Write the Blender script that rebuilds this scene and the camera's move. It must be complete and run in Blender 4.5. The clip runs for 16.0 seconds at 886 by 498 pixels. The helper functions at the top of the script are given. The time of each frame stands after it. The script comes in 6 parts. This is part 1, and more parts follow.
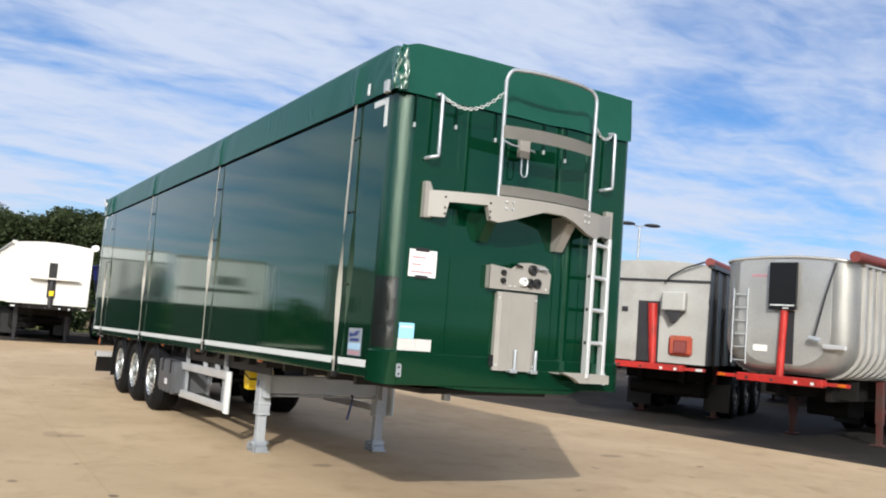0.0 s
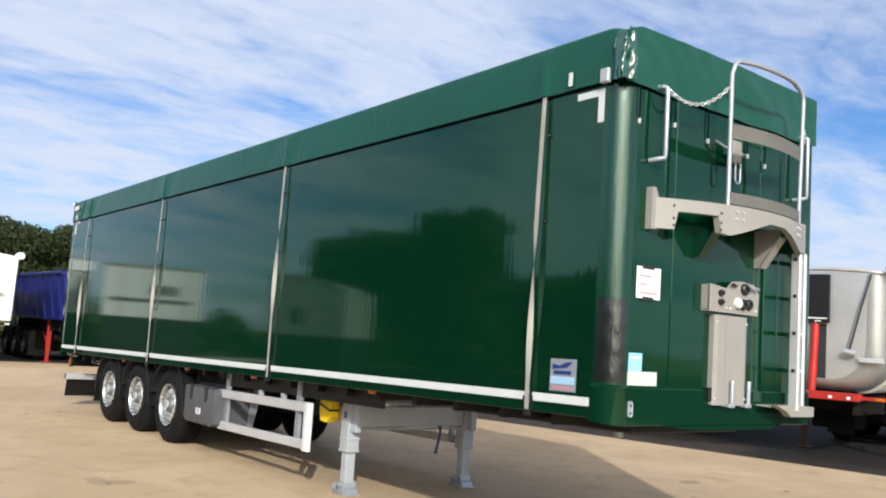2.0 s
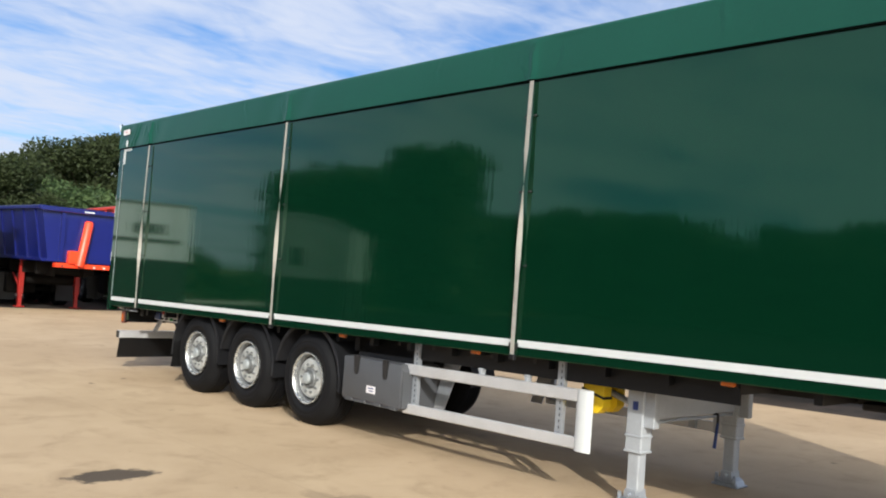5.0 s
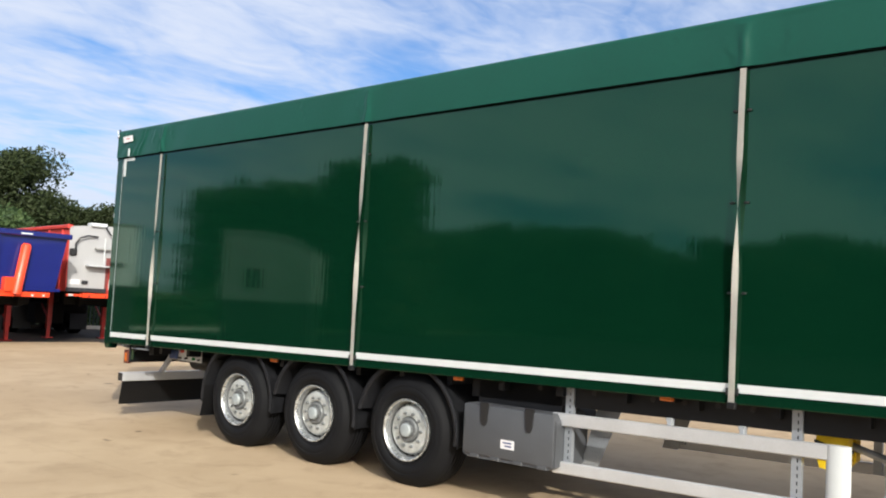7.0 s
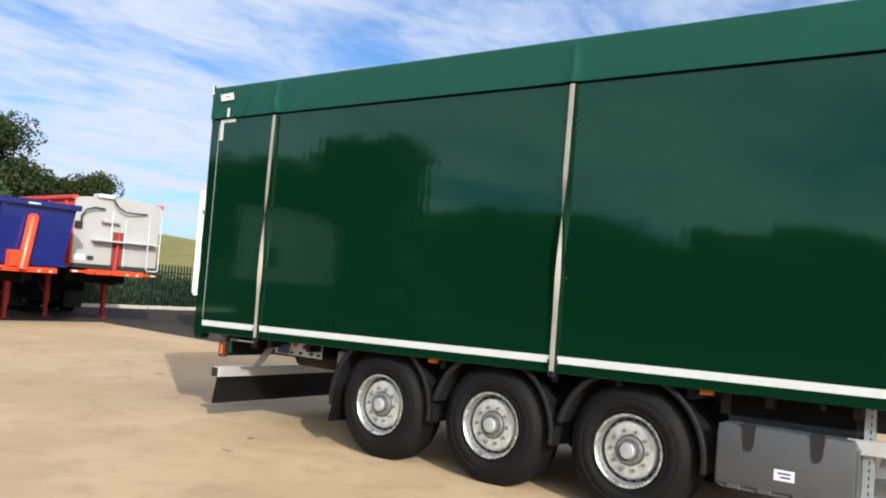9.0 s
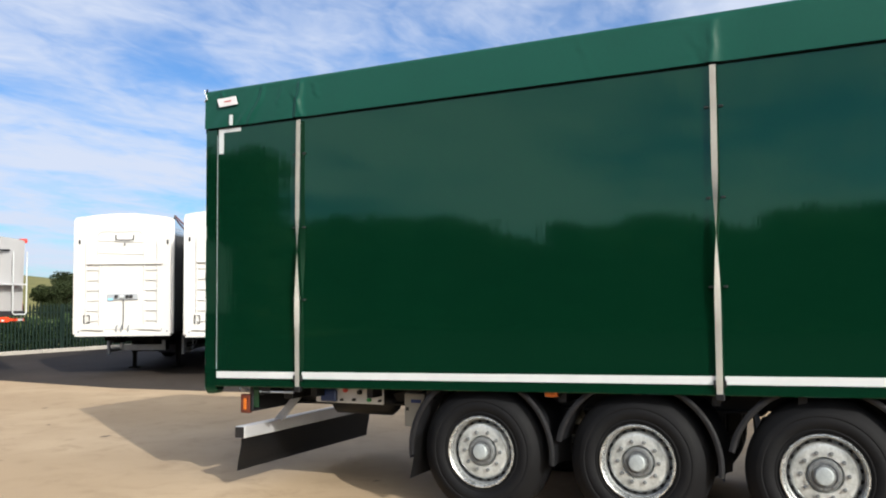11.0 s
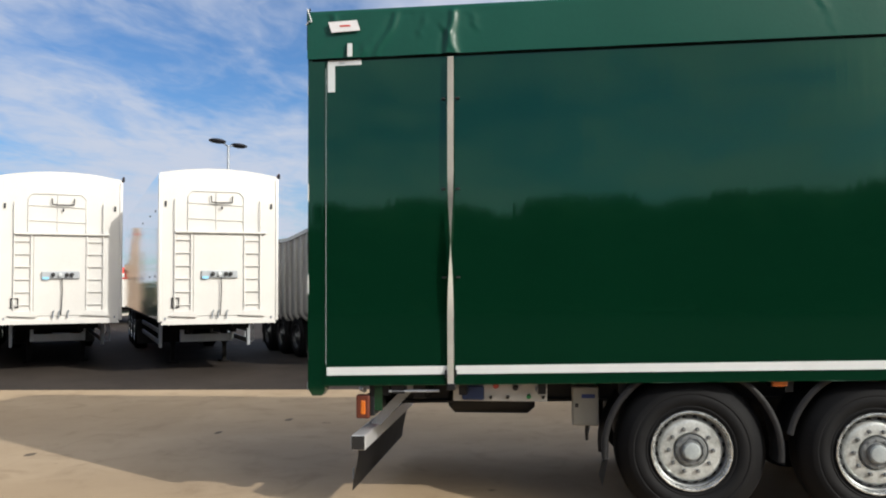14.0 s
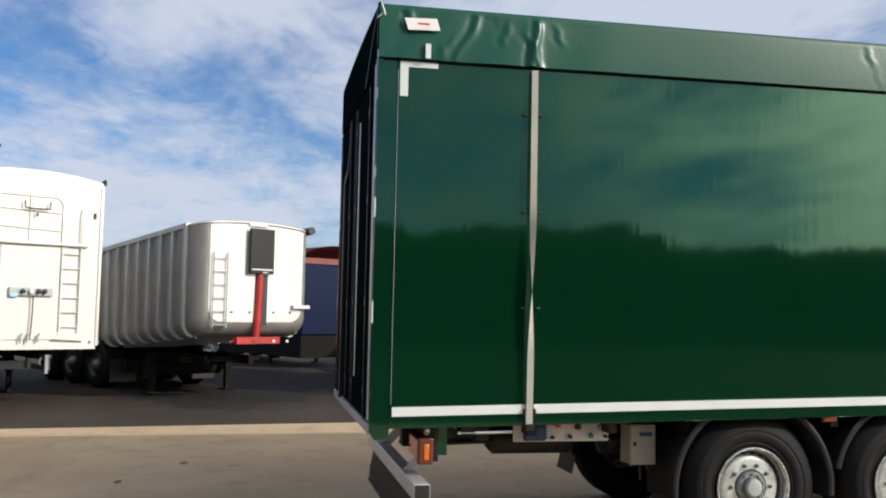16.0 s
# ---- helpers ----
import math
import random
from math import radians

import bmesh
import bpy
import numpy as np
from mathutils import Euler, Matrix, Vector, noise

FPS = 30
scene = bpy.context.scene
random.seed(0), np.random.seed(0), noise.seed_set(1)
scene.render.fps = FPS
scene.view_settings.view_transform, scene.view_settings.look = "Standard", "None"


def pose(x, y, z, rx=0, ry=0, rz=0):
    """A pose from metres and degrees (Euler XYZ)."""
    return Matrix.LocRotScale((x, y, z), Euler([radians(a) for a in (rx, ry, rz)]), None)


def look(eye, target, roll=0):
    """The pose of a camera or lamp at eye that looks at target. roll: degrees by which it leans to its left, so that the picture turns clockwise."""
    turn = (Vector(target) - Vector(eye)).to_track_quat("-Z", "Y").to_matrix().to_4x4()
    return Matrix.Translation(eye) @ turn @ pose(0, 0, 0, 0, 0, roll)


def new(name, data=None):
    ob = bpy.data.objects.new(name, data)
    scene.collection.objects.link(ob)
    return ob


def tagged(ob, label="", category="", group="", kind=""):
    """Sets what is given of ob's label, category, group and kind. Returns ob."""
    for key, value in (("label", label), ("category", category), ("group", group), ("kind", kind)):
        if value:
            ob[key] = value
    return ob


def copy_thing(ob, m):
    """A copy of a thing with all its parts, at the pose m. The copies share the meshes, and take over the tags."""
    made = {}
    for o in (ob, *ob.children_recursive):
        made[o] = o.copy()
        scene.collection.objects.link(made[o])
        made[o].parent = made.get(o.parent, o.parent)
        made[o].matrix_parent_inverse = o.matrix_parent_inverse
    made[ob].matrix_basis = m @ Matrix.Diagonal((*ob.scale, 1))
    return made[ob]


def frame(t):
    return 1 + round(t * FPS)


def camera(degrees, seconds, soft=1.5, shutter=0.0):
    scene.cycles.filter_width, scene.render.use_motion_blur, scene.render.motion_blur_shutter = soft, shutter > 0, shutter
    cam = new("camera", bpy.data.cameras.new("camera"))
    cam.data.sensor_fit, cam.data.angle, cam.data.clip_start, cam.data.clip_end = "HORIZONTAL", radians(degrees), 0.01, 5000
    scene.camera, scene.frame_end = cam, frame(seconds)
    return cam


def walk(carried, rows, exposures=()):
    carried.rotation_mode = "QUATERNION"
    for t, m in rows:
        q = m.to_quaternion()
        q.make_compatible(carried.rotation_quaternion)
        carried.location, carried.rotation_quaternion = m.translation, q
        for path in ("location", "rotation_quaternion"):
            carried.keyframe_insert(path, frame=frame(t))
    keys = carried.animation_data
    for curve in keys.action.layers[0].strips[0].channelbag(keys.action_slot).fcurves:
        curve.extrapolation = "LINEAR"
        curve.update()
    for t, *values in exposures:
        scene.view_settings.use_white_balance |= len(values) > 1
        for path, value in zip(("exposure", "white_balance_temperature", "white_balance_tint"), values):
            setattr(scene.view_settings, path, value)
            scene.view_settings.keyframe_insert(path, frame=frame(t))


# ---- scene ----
cam = camera(53.8, 16.0, soft=1.95)
PATH = [
    (0, (-3.171, -6.315, 1.684), (-2.163, -4.597, 1.857), 4.37),
    (0.5, (-3.602, -5.773, 1.678), (-2.521, -4.100, 1.857), 4.70),
    (1, (-3.993, -5.221, 1.679), (-2.883, -3.565, 1.836), 5.49),
    (1.5, (-4.303, -4.610, 1.682), (-3.100, -3.026, 1.892), 3.82),
    (2, (-4.601, -3.988, 1.682), (-3.382, -2.416, 1.888), 3.88),
    (2.5, (-4.858, -3.355, 1.700), (-3.540, -1.867, 1.927), 2.90),
    (3, (-5.084, -2.700, 1.701), (-3.732, -1.234, 1.853), 2.99),
    (3.5, (-5.274, -2.049, 1.687), (-3.848, -0.650, 1.775), 3.91),
    (4, (-5.443, -1.379, 1.694), (-4.086, 0.088, 1.781), 4.44),
    (6.5, (-6.035, 1.865, 1.745), (-4.550, 3.202, 1.826), 3.43),
    (7, (-6.103, 2.552, 1.721), (-4.577, 3.839, 1.846), 3.06),
    (7.5, (-6.166, 3.206, 1.693), (-4.633, 4.484, 1.820), 3.40),
    (8, (-6.262, 3.850, 1.685), (-4.690, 5.085, 1.774), 5.74),
    (8.5, (-6.371, 4.501, 1.681), (-4.816, 5.755, 1.772), 4.27),
    (9, (-6.403, 5.171, 1.679), (-4.809, 6.376, 1.770), 4.41),
    (11.5, (-6.651, 8.489, 1.765), (-4.814, 9.273, 1.872), 0.06),
    (12, (-6.676, 9.153, 1.761), (-4.818, 9.888, 1.829), 2.08),
    (12.5, (-6.636, 9.819, 1.752), (-4.750, 10.481, 1.825), 0.04),
    (13, (-6.624, 10.490, 1.744), (-4.693, 11.012, 1.767), 3.10),
    (13.5, (-6.508, 11.142, 1.746), (-4.547, 11.530, 1.798), 1.12),
    (14, (-6.444, 11.771, 1.741), (-4.458, 11.993, 1.819), -0.27),
    (14.5, (-6.300, 12.399, 1.737), (-4.304, 12.483, 1.814), -1.54),
    (15, (-6.179, 13.061, 1.739), (-4.185, 13.009, 1.887), -1.30),
    (15.5, (-5.982, 13.673, 1.746), (-4.006, 13.395, 1.889), 1.15),
    (16, (-5.735, 14.257, 1.753), (-3.783, 13.845, 1.894), 1.14),
]
EXPOSURE = [(0, -0.03, 6060, 10), (2.5, 0.06, 6080, 10), (4, 0.05, 6100, 10), (6.5, 0.04, 6150, 10), (7, 0.11, 6180, 10), (9, 0.13, 6180, 10), (11.5, 0.02, 6120, 10), (12, -0.06, 6120, 10), (12.5, -0.32, 6040, 10), (13, -0.28, 6100, 10), (13.5, -0.26, 6150, 10), (14.5, -0.24, 6250, 10), (16, -0.17, 6250, 10)]
walk(cam, [(t, look(eye, target, roll)) for t, eye, target, roll in PATH], EXPOSURE)

# ---- light ----
SUN_FROM = Vector((-1.1, -1.66, 1.0)).normalized()


def make_world():
    w = bpy.data.worlds.new("sky")
    scene.world = w
    w.use_nodes = True
    nt = w.node_tree
    n, li = nt.nodes, nt.links
    n.clear()
    out, bg = n.new("ShaderNodeOutputWorld"), n.new("ShaderNodeBackground")
    sky = n.new("ShaderNodeTexSky")
    sky.sky_type, sky.sun_disc = "NISHITA", False
    sky.sun_elevation, sky.sun_rotation = math.asin(SUN_FROM.z), math.atan2(SUN_FROM.x, SUN_FROM.y)
    sky.air_density, sky.dust_density, sky.ozone_density = 1.0, 0.6, 1.5
    co = n.new("ShaderNodeTexCoord")
    sep = n.new("ShaderNodeSeparateXYZ")
    li.new(co.outputs["Generated"], sep.inputs[0])
    up = n.new("ShaderNodeMath")
    up.operation = "MAXIMUM"
    up.inputs[1].default_value = 0.0
    li.new(sep.outputs["Z"], up.inputs[0])
    add = n.new("ShaderNodeMath")
    add.operation = "ADD"
    add.inputs[1].default_value = 0.10
    li.new(up.outputs[0], add.inputs[0])
    div = n.new("ShaderNodeVectorMath")
    div.operation = "DIVIDE"
    li.new(co.outputs["Generated"], div.inputs[0])
    comb = n.new("ShaderNodeCombineXYZ")
    for k in range(3):
        li.new(add.outputs[0], comb.inputs[k])
    li.new(comb.outputs[0], div.inputs[1])
    mp = n.new("ShaderNodeMapping")
    mp.inputs["Rotation"].default_value = (0, 0, radians(28))
    mp.inputs["Scale"].default_value = (0.62, 1.0, 0.0)
    mp.inputs["Location"].default_value = CLOUD_SHIFT
    li.new(div.outputs[0], mp.inputs[0])

    def noise_of(scale, detail, rough, distort):
        t = n.new("ShaderNodeTexNoise")
        t.inputs["Scale"].default_value, t.inputs["Detail"].default_value = scale, detail
        t.inputs["Roughness"].default_value, t.inputs["Distortion"].default_value = rough, distort
        li.new(mp.outputs[0], t.inputs["Vector"])
        return t.outputs[0]

    # broad banks, streaks within them and small ripples
    total = None
    for tex, share in ((noise_of(0.80, 5, 0.5, 0.35), 0.62), (noise_of(3.2, 6, 0.55, 0.8), 0.28), (noise_of(10.0, 3, 0.5, 1.2), 0.10)):
        m = n.new("ShaderNodeMath")
        m.operation = "MULTIPLY_ADD"
        li.new(tex, m.inputs[0])
        m.inputs[1].default_value, m.inputs[2].default_value = share, 0.0
        if total is not None:
            li.new(total, m.inputs[2])
        total = m.outputs[0]
    fac = n.new("ShaderNodeMapRange")
    fac.interpolation_type = "SMOOTHSTEP"
    fac.inputs["From Min"].default_value, fac.inputs["From Max"].default_value = CLOUD_COVER
    fac.inputs["To Max"].default_value = 0.96
    tint = n.new("ShaderNodeMix")
    tint.data_type = "RGBA"
    tint.blend_type = "MULTIPLY"
    tint.inputs["Factor"].default_value = 1.0
    tint.inputs["B"].default_value = SKY_TINT
    li.new(sky.outputs[0], tint.inputs["A"])
    mix = n.new("ShaderNodeMix")
    mix.data_type = "RGBA"
    li.new(fac.outputs[0], mix.inputs["Factor"])
    li.new(tint.outputs["Result"], mix.inputs["A"])
    dot = n.new("ShaderNodeVectorMath")
    dot.operation = "DOT_PRODUCT"
    li.new(co.outputs["Generated"], dot.inputs[0])
    dot.inputs[1].default_value = SUN_FROM
    near = n.new("ShaderNodeMapRange")
    near.interpolation_type = "SMOOTHSTEP"
    near.inputs["From Min"].default_value, near.inputs["From Max"].default_value = 0.74, 0.99
    li.new(dot.outputs["Value"], near.inputs["Value"])
    glow = n.new("ShaderNodeMix")
    glow.data_type = "RGBA"
    glow.inputs["A"].default_value, glow.inputs["B"].default_value = CLOUD_COLOUR, CLOUD_NEAR_SUN
    li.new(near.outputs[0], glow.inputs["Factor"])
    li.new(glow.outputs["Result"], mix.inputs["B"])
    veil = n.new("ShaderNodeMapRange")
    veil.interpolation_type = "SMOOTHSTEP"
    veil.inputs["From Min"].default_value, veil.inputs["From Max"].default_value = 0.82, 0.99
    veil.inputs["To Max"].default_value = 0.14
    li.new(dot.outputs["Value"], veil.inputs["Value"])
    thick = n.new("ShaderNodeMath")
    thick.operation = "ADD"
    li.new(total, thick.inputs[0])
    li.new(veil.outputs[0], thick.inputs[1])
    li.new(thick.outputs[0], fac.inputs["Value"])
    li.new(mix.outputs["Result"], bg.inputs["Color"])
    bg.inputs["Strength"].default_value = SKY_STRENGTH
    li.new(bg.outputs[0], out.inputs[0])


SKY_STRENGTH = 0.077
SKY_TINT = (0.86, 1.22, 1.66, 1)
CLOUD_COLOUR = (9.2, 9.8, 11.2, 1)
CLOUD_NEAR_SUN = (68.0, 62.0, 50.0, 1)
CLOUD_SHIFT = (0.3, 0.2, 0.0)
CLOUD_COVER = (0.355, 0.575)
make_world()
sun = new("sun", bpy.data.lights.new("sun", "SUN"))
sun.data.energy, sun.data.angle, sun.data.color = 4.5, radians(1.0), (1.0, 0.93, 0.815)
sun.matrix_world = look(SUN_FROM * 60, (0, 0, 0))


# ---- materials ----
def mat(name, colour, rough=0.5, metal=0.0, vary=0.12, scale=3.0, fine=40.0, bump=0.0, stretch=(1, 1, 1), coat=0.0, spec=0.5, dirt=None, dirt_at=(0.55, 0.75), rough_vary=0.1, pieces=0.0):
    m = bpy.data.materials.new(name)
    m.use_nodes = True
    nt = m.node_tree
    n, li = nt.nodes, nt.links
    b = n["Principled BSDF"]
    b.inputs["Metallic"].default_value = metal
    b.inputs["Specular IOR Level"].default_value = spec
    b.inputs["Coat Weight"].default_value = coat
    b.inputs["Coat Roughness"].default_value = 0.03
    co = n.new("ShaderNodeTexCoord")
    mp = n.new("ShaderNodeMapping")
    mp.inputs["Scale"].default_value = stretch
    li.new(co.outputs["Object"], mp.inputs[0])
    t1, t2 = n.new("ShaderNodeTexNoise"), n.new("ShaderNodeTexNoise")
    for t, s, d in ((t1, scale, 5), (t2, fine, 4)):
        t.inputs["Scale"].default_value, t.inputs["Detail"].default_value = s, d
        li.new(mp.outputs[0], t.inputs["Vector"])
    mix = n.new("ShaderNodeMath")
    mix.operation = "MULTIPLY_ADD"
    li.new(t1.outputs[0], mix.inputs[0])
    mix.inputs[1].default_value = 0.65
    half = n.new("ShaderNodeMath")
    half.operation = "MULTIPLY"
    li.new(t2.outputs[0], half.inputs[0])
    half.inputs[1].default_value = 0.35
    li.new(half.outputs[0], mix.inputs[2])
    ramp = n.new("ShaderNodeMapRange")
    ramp.inputs["From Min"].default_value, ramp.inputs["From Max"].default_value = 0.3, 0.7
    ramp.inputs["To Min"].default_value, ramp.inputs["To Max"].default_value = 1 - vary, 1 + vary
    li.new(mix.outputs[0], ramp.inputs["Value"])
    value = ramp.outputs[0]
    if pieces:
        info = n.new("ShaderNodeObjectInfo")
        pr = n.new("ShaderNodeMapRange")
        pr.inputs["To Min"].default_value, pr.inputs["To Max"].default_value = 1 - pieces, 1 + pieces
        li.new(info.outputs["Random"], pr.inputs["Value"])
        pm = n.new("ShaderNodeMath")
        pm.operation = "MULTIPLY"
        li.new(value, pm.inputs[0])
        li.new(pr.outputs[0], pm.inputs[1])
        value = pm.outputs[0]
    tint = n.new("ShaderNodeMix")
    tint.data_type, tint.blend_type = "RGBA", "MULTIPLY"
    tint.inputs["Factor"].default_value = 1.0
    tint.inputs["A"].default_value = (*colour, 1)
    li.new(value, tint.inputs["B"])
    col = tint.outputs["Result"]
    if dirt:
        t3 = n.new("ShaderNodeTexNoise")
        t3.inputs["Scale"].default_value, t3.inputs["Detail"].default_value, t3.inputs["Roughness"].default_value = scale * 0.6, 8, 0.65
        li.new(co.outputs["Object"], t3.inputs["Vector"])
        dr = n.new("ShaderNodeMapRange")
        dr.inputs["From Min"].default_value, dr.inputs["From Max"].default_value = dirt_at
        li.new(t3.outputs[0], dr.inputs["Value"])
        dm = n.new("ShaderNodeMix")
        dm.data_type = "RGBA"
        li.new(dr.outputs[0], dm.inputs["Factor"])
        li.new(col, dm.inputs["A"])
        dm.inputs["B"].default_value = (*dirt, 1)
        col = dm.outputs["Result"]
    li.new(col, b.inputs["Base Color"])
    rr = n.new("ShaderNodeMapRange")
    rr.inputs["To Min"].default_value, rr.inputs["To Max"].default_value = max(0.02, rough - rough_vary * rough), min(1, rough + rough_vary * rough)
    li.new(t1.outputs[0], rr.inputs["Value"])
    li.new(rr.outputs[0], b.inputs["Roughness"])
    if bump:
        bp = n.new("ShaderNodeBump")
        bp.inputs["Strength"].default_value, bp.inputs["Distance"].default_value = 1.0, bump
        li.new(mix.outputs[0], bp.inputs["Height"])
        li.new(bp.outputs[0], b.inputs["Normal"])
        li.new(bp.outputs[0], b.inputs["Coat Normal"])
    return m


# oil and wet patches on the concrete: place, half sizes, depth of tone
STAINS = ((-2.72, 6.68, 0.36, 0.20, 0.9), (-1.63, 5.35, 0.12, 0.26, 0.25), (-1.57, 1.70, 0.05, 0.06, 0.7), (3.52, 15.55, 0.09, 0.04, 0.8), (2.07, 17.0, 0.10, 0.05, 0.8), (4.54, 15.0, 0.10, 0.05, 0.7), (0.92, 2.98, 0.13, 0.10, 0.4), (5.54, 3.33, 0.20, 0.12, 0.4), (-1.45, 5.22, 0.18, 0.12, 0.3), (-2.31, 2.47, 0.05, 0.08, 0.5))


# oil stains and painted shade on the asphalt under the parked trailers
OIL_AND_SHADE = ((17.5, 4.0, 7.0, 9.5, 0.8), (18.0, 17.0, 6.0, 4.5, 0.75), (12.9, 4.3, 3.7, 2.6, 0.85), (12.8, 8.3, 3.6, 2.4, 0.8), (13.2, -0.5, 3.2, 2.6, 0.75), (13.6, 14.9, 4.2, 2.0, 0.8), (15.5, 11.6, 3.2, 1.6, 0.7), (10.6, 10.9, 1.4, 0.7, 0.5))


def ground_mat(name, base, light, dark, joints, spots=(), spec=0.25):
    """Poured ground: broad stains, fine grit, dark spots and, for concrete, saw-cut joints."""
    m = bpy.data.materials.new(name)
    m.use_nodes = True
    nt = m.node_tree
    n, li = nt.nodes, nt.links
    b = n["Principled BSDF"]
    b.inputs["Specular IOR Level"].default_value = spec
    co = n.new("ShaderNodeTexCoord")

    def tex(scale, detail, rough, dist=0.0):
        t = n.new("ShaderNodeTexNoise")
        t.inputs["Scale"].default_value, t.inputs["Detail"].default_value = scale, detail
        t.inputs["Roughness"].default_value, t.inputs["Distortion"].default_value = rough, dist
        li.new(co.outputs["Object"], t.inputs["Vector"])
        return t.outputs[0]

    def mixed(fac, a, colour, lo, hi):
        r = n.new("ShaderNodeMapRange")
        r.interpolation_type = "SMOOTHSTEP"
        r.inputs["From Min"].default_value, r.inputs["From Max"].default_value = lo, hi
        li.new(fac, r.inputs["Value"])
        x = n.new("ShaderNodeMix")
        x.data_type = "RGBA"
        li.new(r.outputs[0], x.inputs["Factor"])
        if isinstance(a, tuple):
            x.inputs["A"].default_value = (*a, 1)
        else:
            li.new(a, x.inputs["A"])
        x.inputs["B"].default_value = (*colour, 1)
        return x.outputs["Result"]

    c = mixed(tex(0.35, 6, 0.6, 0.4), base, light, 0.35, 0.7)
    c = mixed(tex(1.9, 7, 0.68, 0.6), c, dark, 0.46, 0.86)
    c = mixed(tex(2.6, 3, 0.5), c, tuple(v * 0.35 for v in dark), 0.70, 0.78)
    grit = tex(90, 3, 0.6)
    c = mixed(grit, c, tuple(v * 1.25 for v in light), 0.58, 0.9)
    height = grit
    if joints:
        sep = n.new("ShaderNodeSeparateXYZ")
        li.new(co.outputs["Object"], sep.inputs[0])
        lines = []
        for axis, step, shift in (("X", 5.2, 1.59), ("Y", 6.4, 2.3)):
            a = n.new("ShaderNodeMath")
            a.operation = "MULTIPLY_ADD"
            a.inputs[1].default_value, a.inputs[2].default_value = 1 / step, shift / step
            li.new(sep.outputs[axis], a.inputs[0])
            f = n.new("ShaderNodeMath")
            f.operation = "FRACT"
            li.new(a.outputs[0], f.inputs[0])
            g = n.new("ShaderNodeMath")
            g.operation = "LESS_THAN"
            g.inputs[1].default_value = 0.014 / step
            li.new(f.outputs[0], g.inputs[0])
            lines.append(g.outputs[0])
        mx = n.new("ShaderNodeMath")
        mx.operation = "MAXIMUM"
        li.new(lines[0], mx.inputs[0])
        li.new(lines[1], mx.inputs[1])
        soft = n.new("ShaderNodeMath")
        soft.operation = "MULTIPLY"
        soft.inputs[1].default_value = 0.13
        li.new(mx.outputs[0], soft.inputs[0])
        x = n.new("ShaderNodeMix")
        x.data_type = "RGBA"
        li.new(soft.outputs[0], x.inputs["Factor"])
        li.new(c, x.inputs["A"])
        x.inputs["B"].default_value = (*[v * 0.3 for v in dark], 1)
        c = x.outputs["Result"]
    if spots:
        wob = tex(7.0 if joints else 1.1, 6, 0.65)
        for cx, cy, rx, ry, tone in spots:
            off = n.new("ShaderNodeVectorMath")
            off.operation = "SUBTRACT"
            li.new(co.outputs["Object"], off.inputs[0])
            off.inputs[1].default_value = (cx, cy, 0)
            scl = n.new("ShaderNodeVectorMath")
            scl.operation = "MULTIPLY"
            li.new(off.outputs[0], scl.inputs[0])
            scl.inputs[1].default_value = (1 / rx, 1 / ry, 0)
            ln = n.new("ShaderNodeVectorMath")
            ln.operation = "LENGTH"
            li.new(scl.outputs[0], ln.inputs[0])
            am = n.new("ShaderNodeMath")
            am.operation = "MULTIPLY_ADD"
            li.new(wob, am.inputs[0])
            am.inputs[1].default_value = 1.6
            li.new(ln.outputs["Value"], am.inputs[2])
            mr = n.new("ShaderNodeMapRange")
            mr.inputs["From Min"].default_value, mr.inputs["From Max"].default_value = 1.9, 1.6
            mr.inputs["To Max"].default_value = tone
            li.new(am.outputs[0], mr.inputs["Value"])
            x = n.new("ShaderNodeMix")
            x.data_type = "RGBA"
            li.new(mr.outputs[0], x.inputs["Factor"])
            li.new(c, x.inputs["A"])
            # on asphalt a near-black tone, for oil and painted shade alike
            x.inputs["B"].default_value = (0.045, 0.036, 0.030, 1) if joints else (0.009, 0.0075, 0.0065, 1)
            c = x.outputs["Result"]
    li.new(c, b.inputs["Base Color"])
    b.inputs["Roughness"].default_value = 0.85
    bp = n.new("ShaderNodeBump")
    bp.inputs["Strength"].default_value, bp.inputs["Distance"].default_value = 0.6, 0.004
    li.new(height, bp.inputs["Height"])
    li.new(bp.outputs[0], b.inputs["Normal"])
    return m


def leaf_mat(name, dark, light):
    m = bpy.data.materials.new(name)
    m.use_nodes = True
    nt = m.node_tree
    n, li = nt.nodes, nt.links
    b = n["Principled BSDF"]
    geo = n.new("ShaderNodeNewGeometry")
    x = n.new("ShaderNodeMix")
    x.data_type = "RGBA"
    x.inputs["A"].default_value, x.inputs["B"].default_value = (*dark, 1), (*light, 1)
    li.new(geo.outputs["Random Per Island"], x.inputs["Factor"])
    li.new(x.outputs["Result"], b.inputs["Base Color"])
    b.inputs["Roughness"].default_value, b.inputs["Specular IOR Level"].default_value = 0.6, 0.3
    thin = n.new("ShaderNodeBsdfTranslucent")
    li.new(x.outputs["Result"], thin.inputs["Color"])
    both = n.new("ShaderNodeMixShader")
    both.inputs["Fac"].default_value = 0.4
    li.new(b.outputs[0], both.inputs[1])
    li.new(thin.outputs[0], both.inputs[2])
    li.new(both.outputs[0], n["Material Output"].inputs["Surface"])
    return m


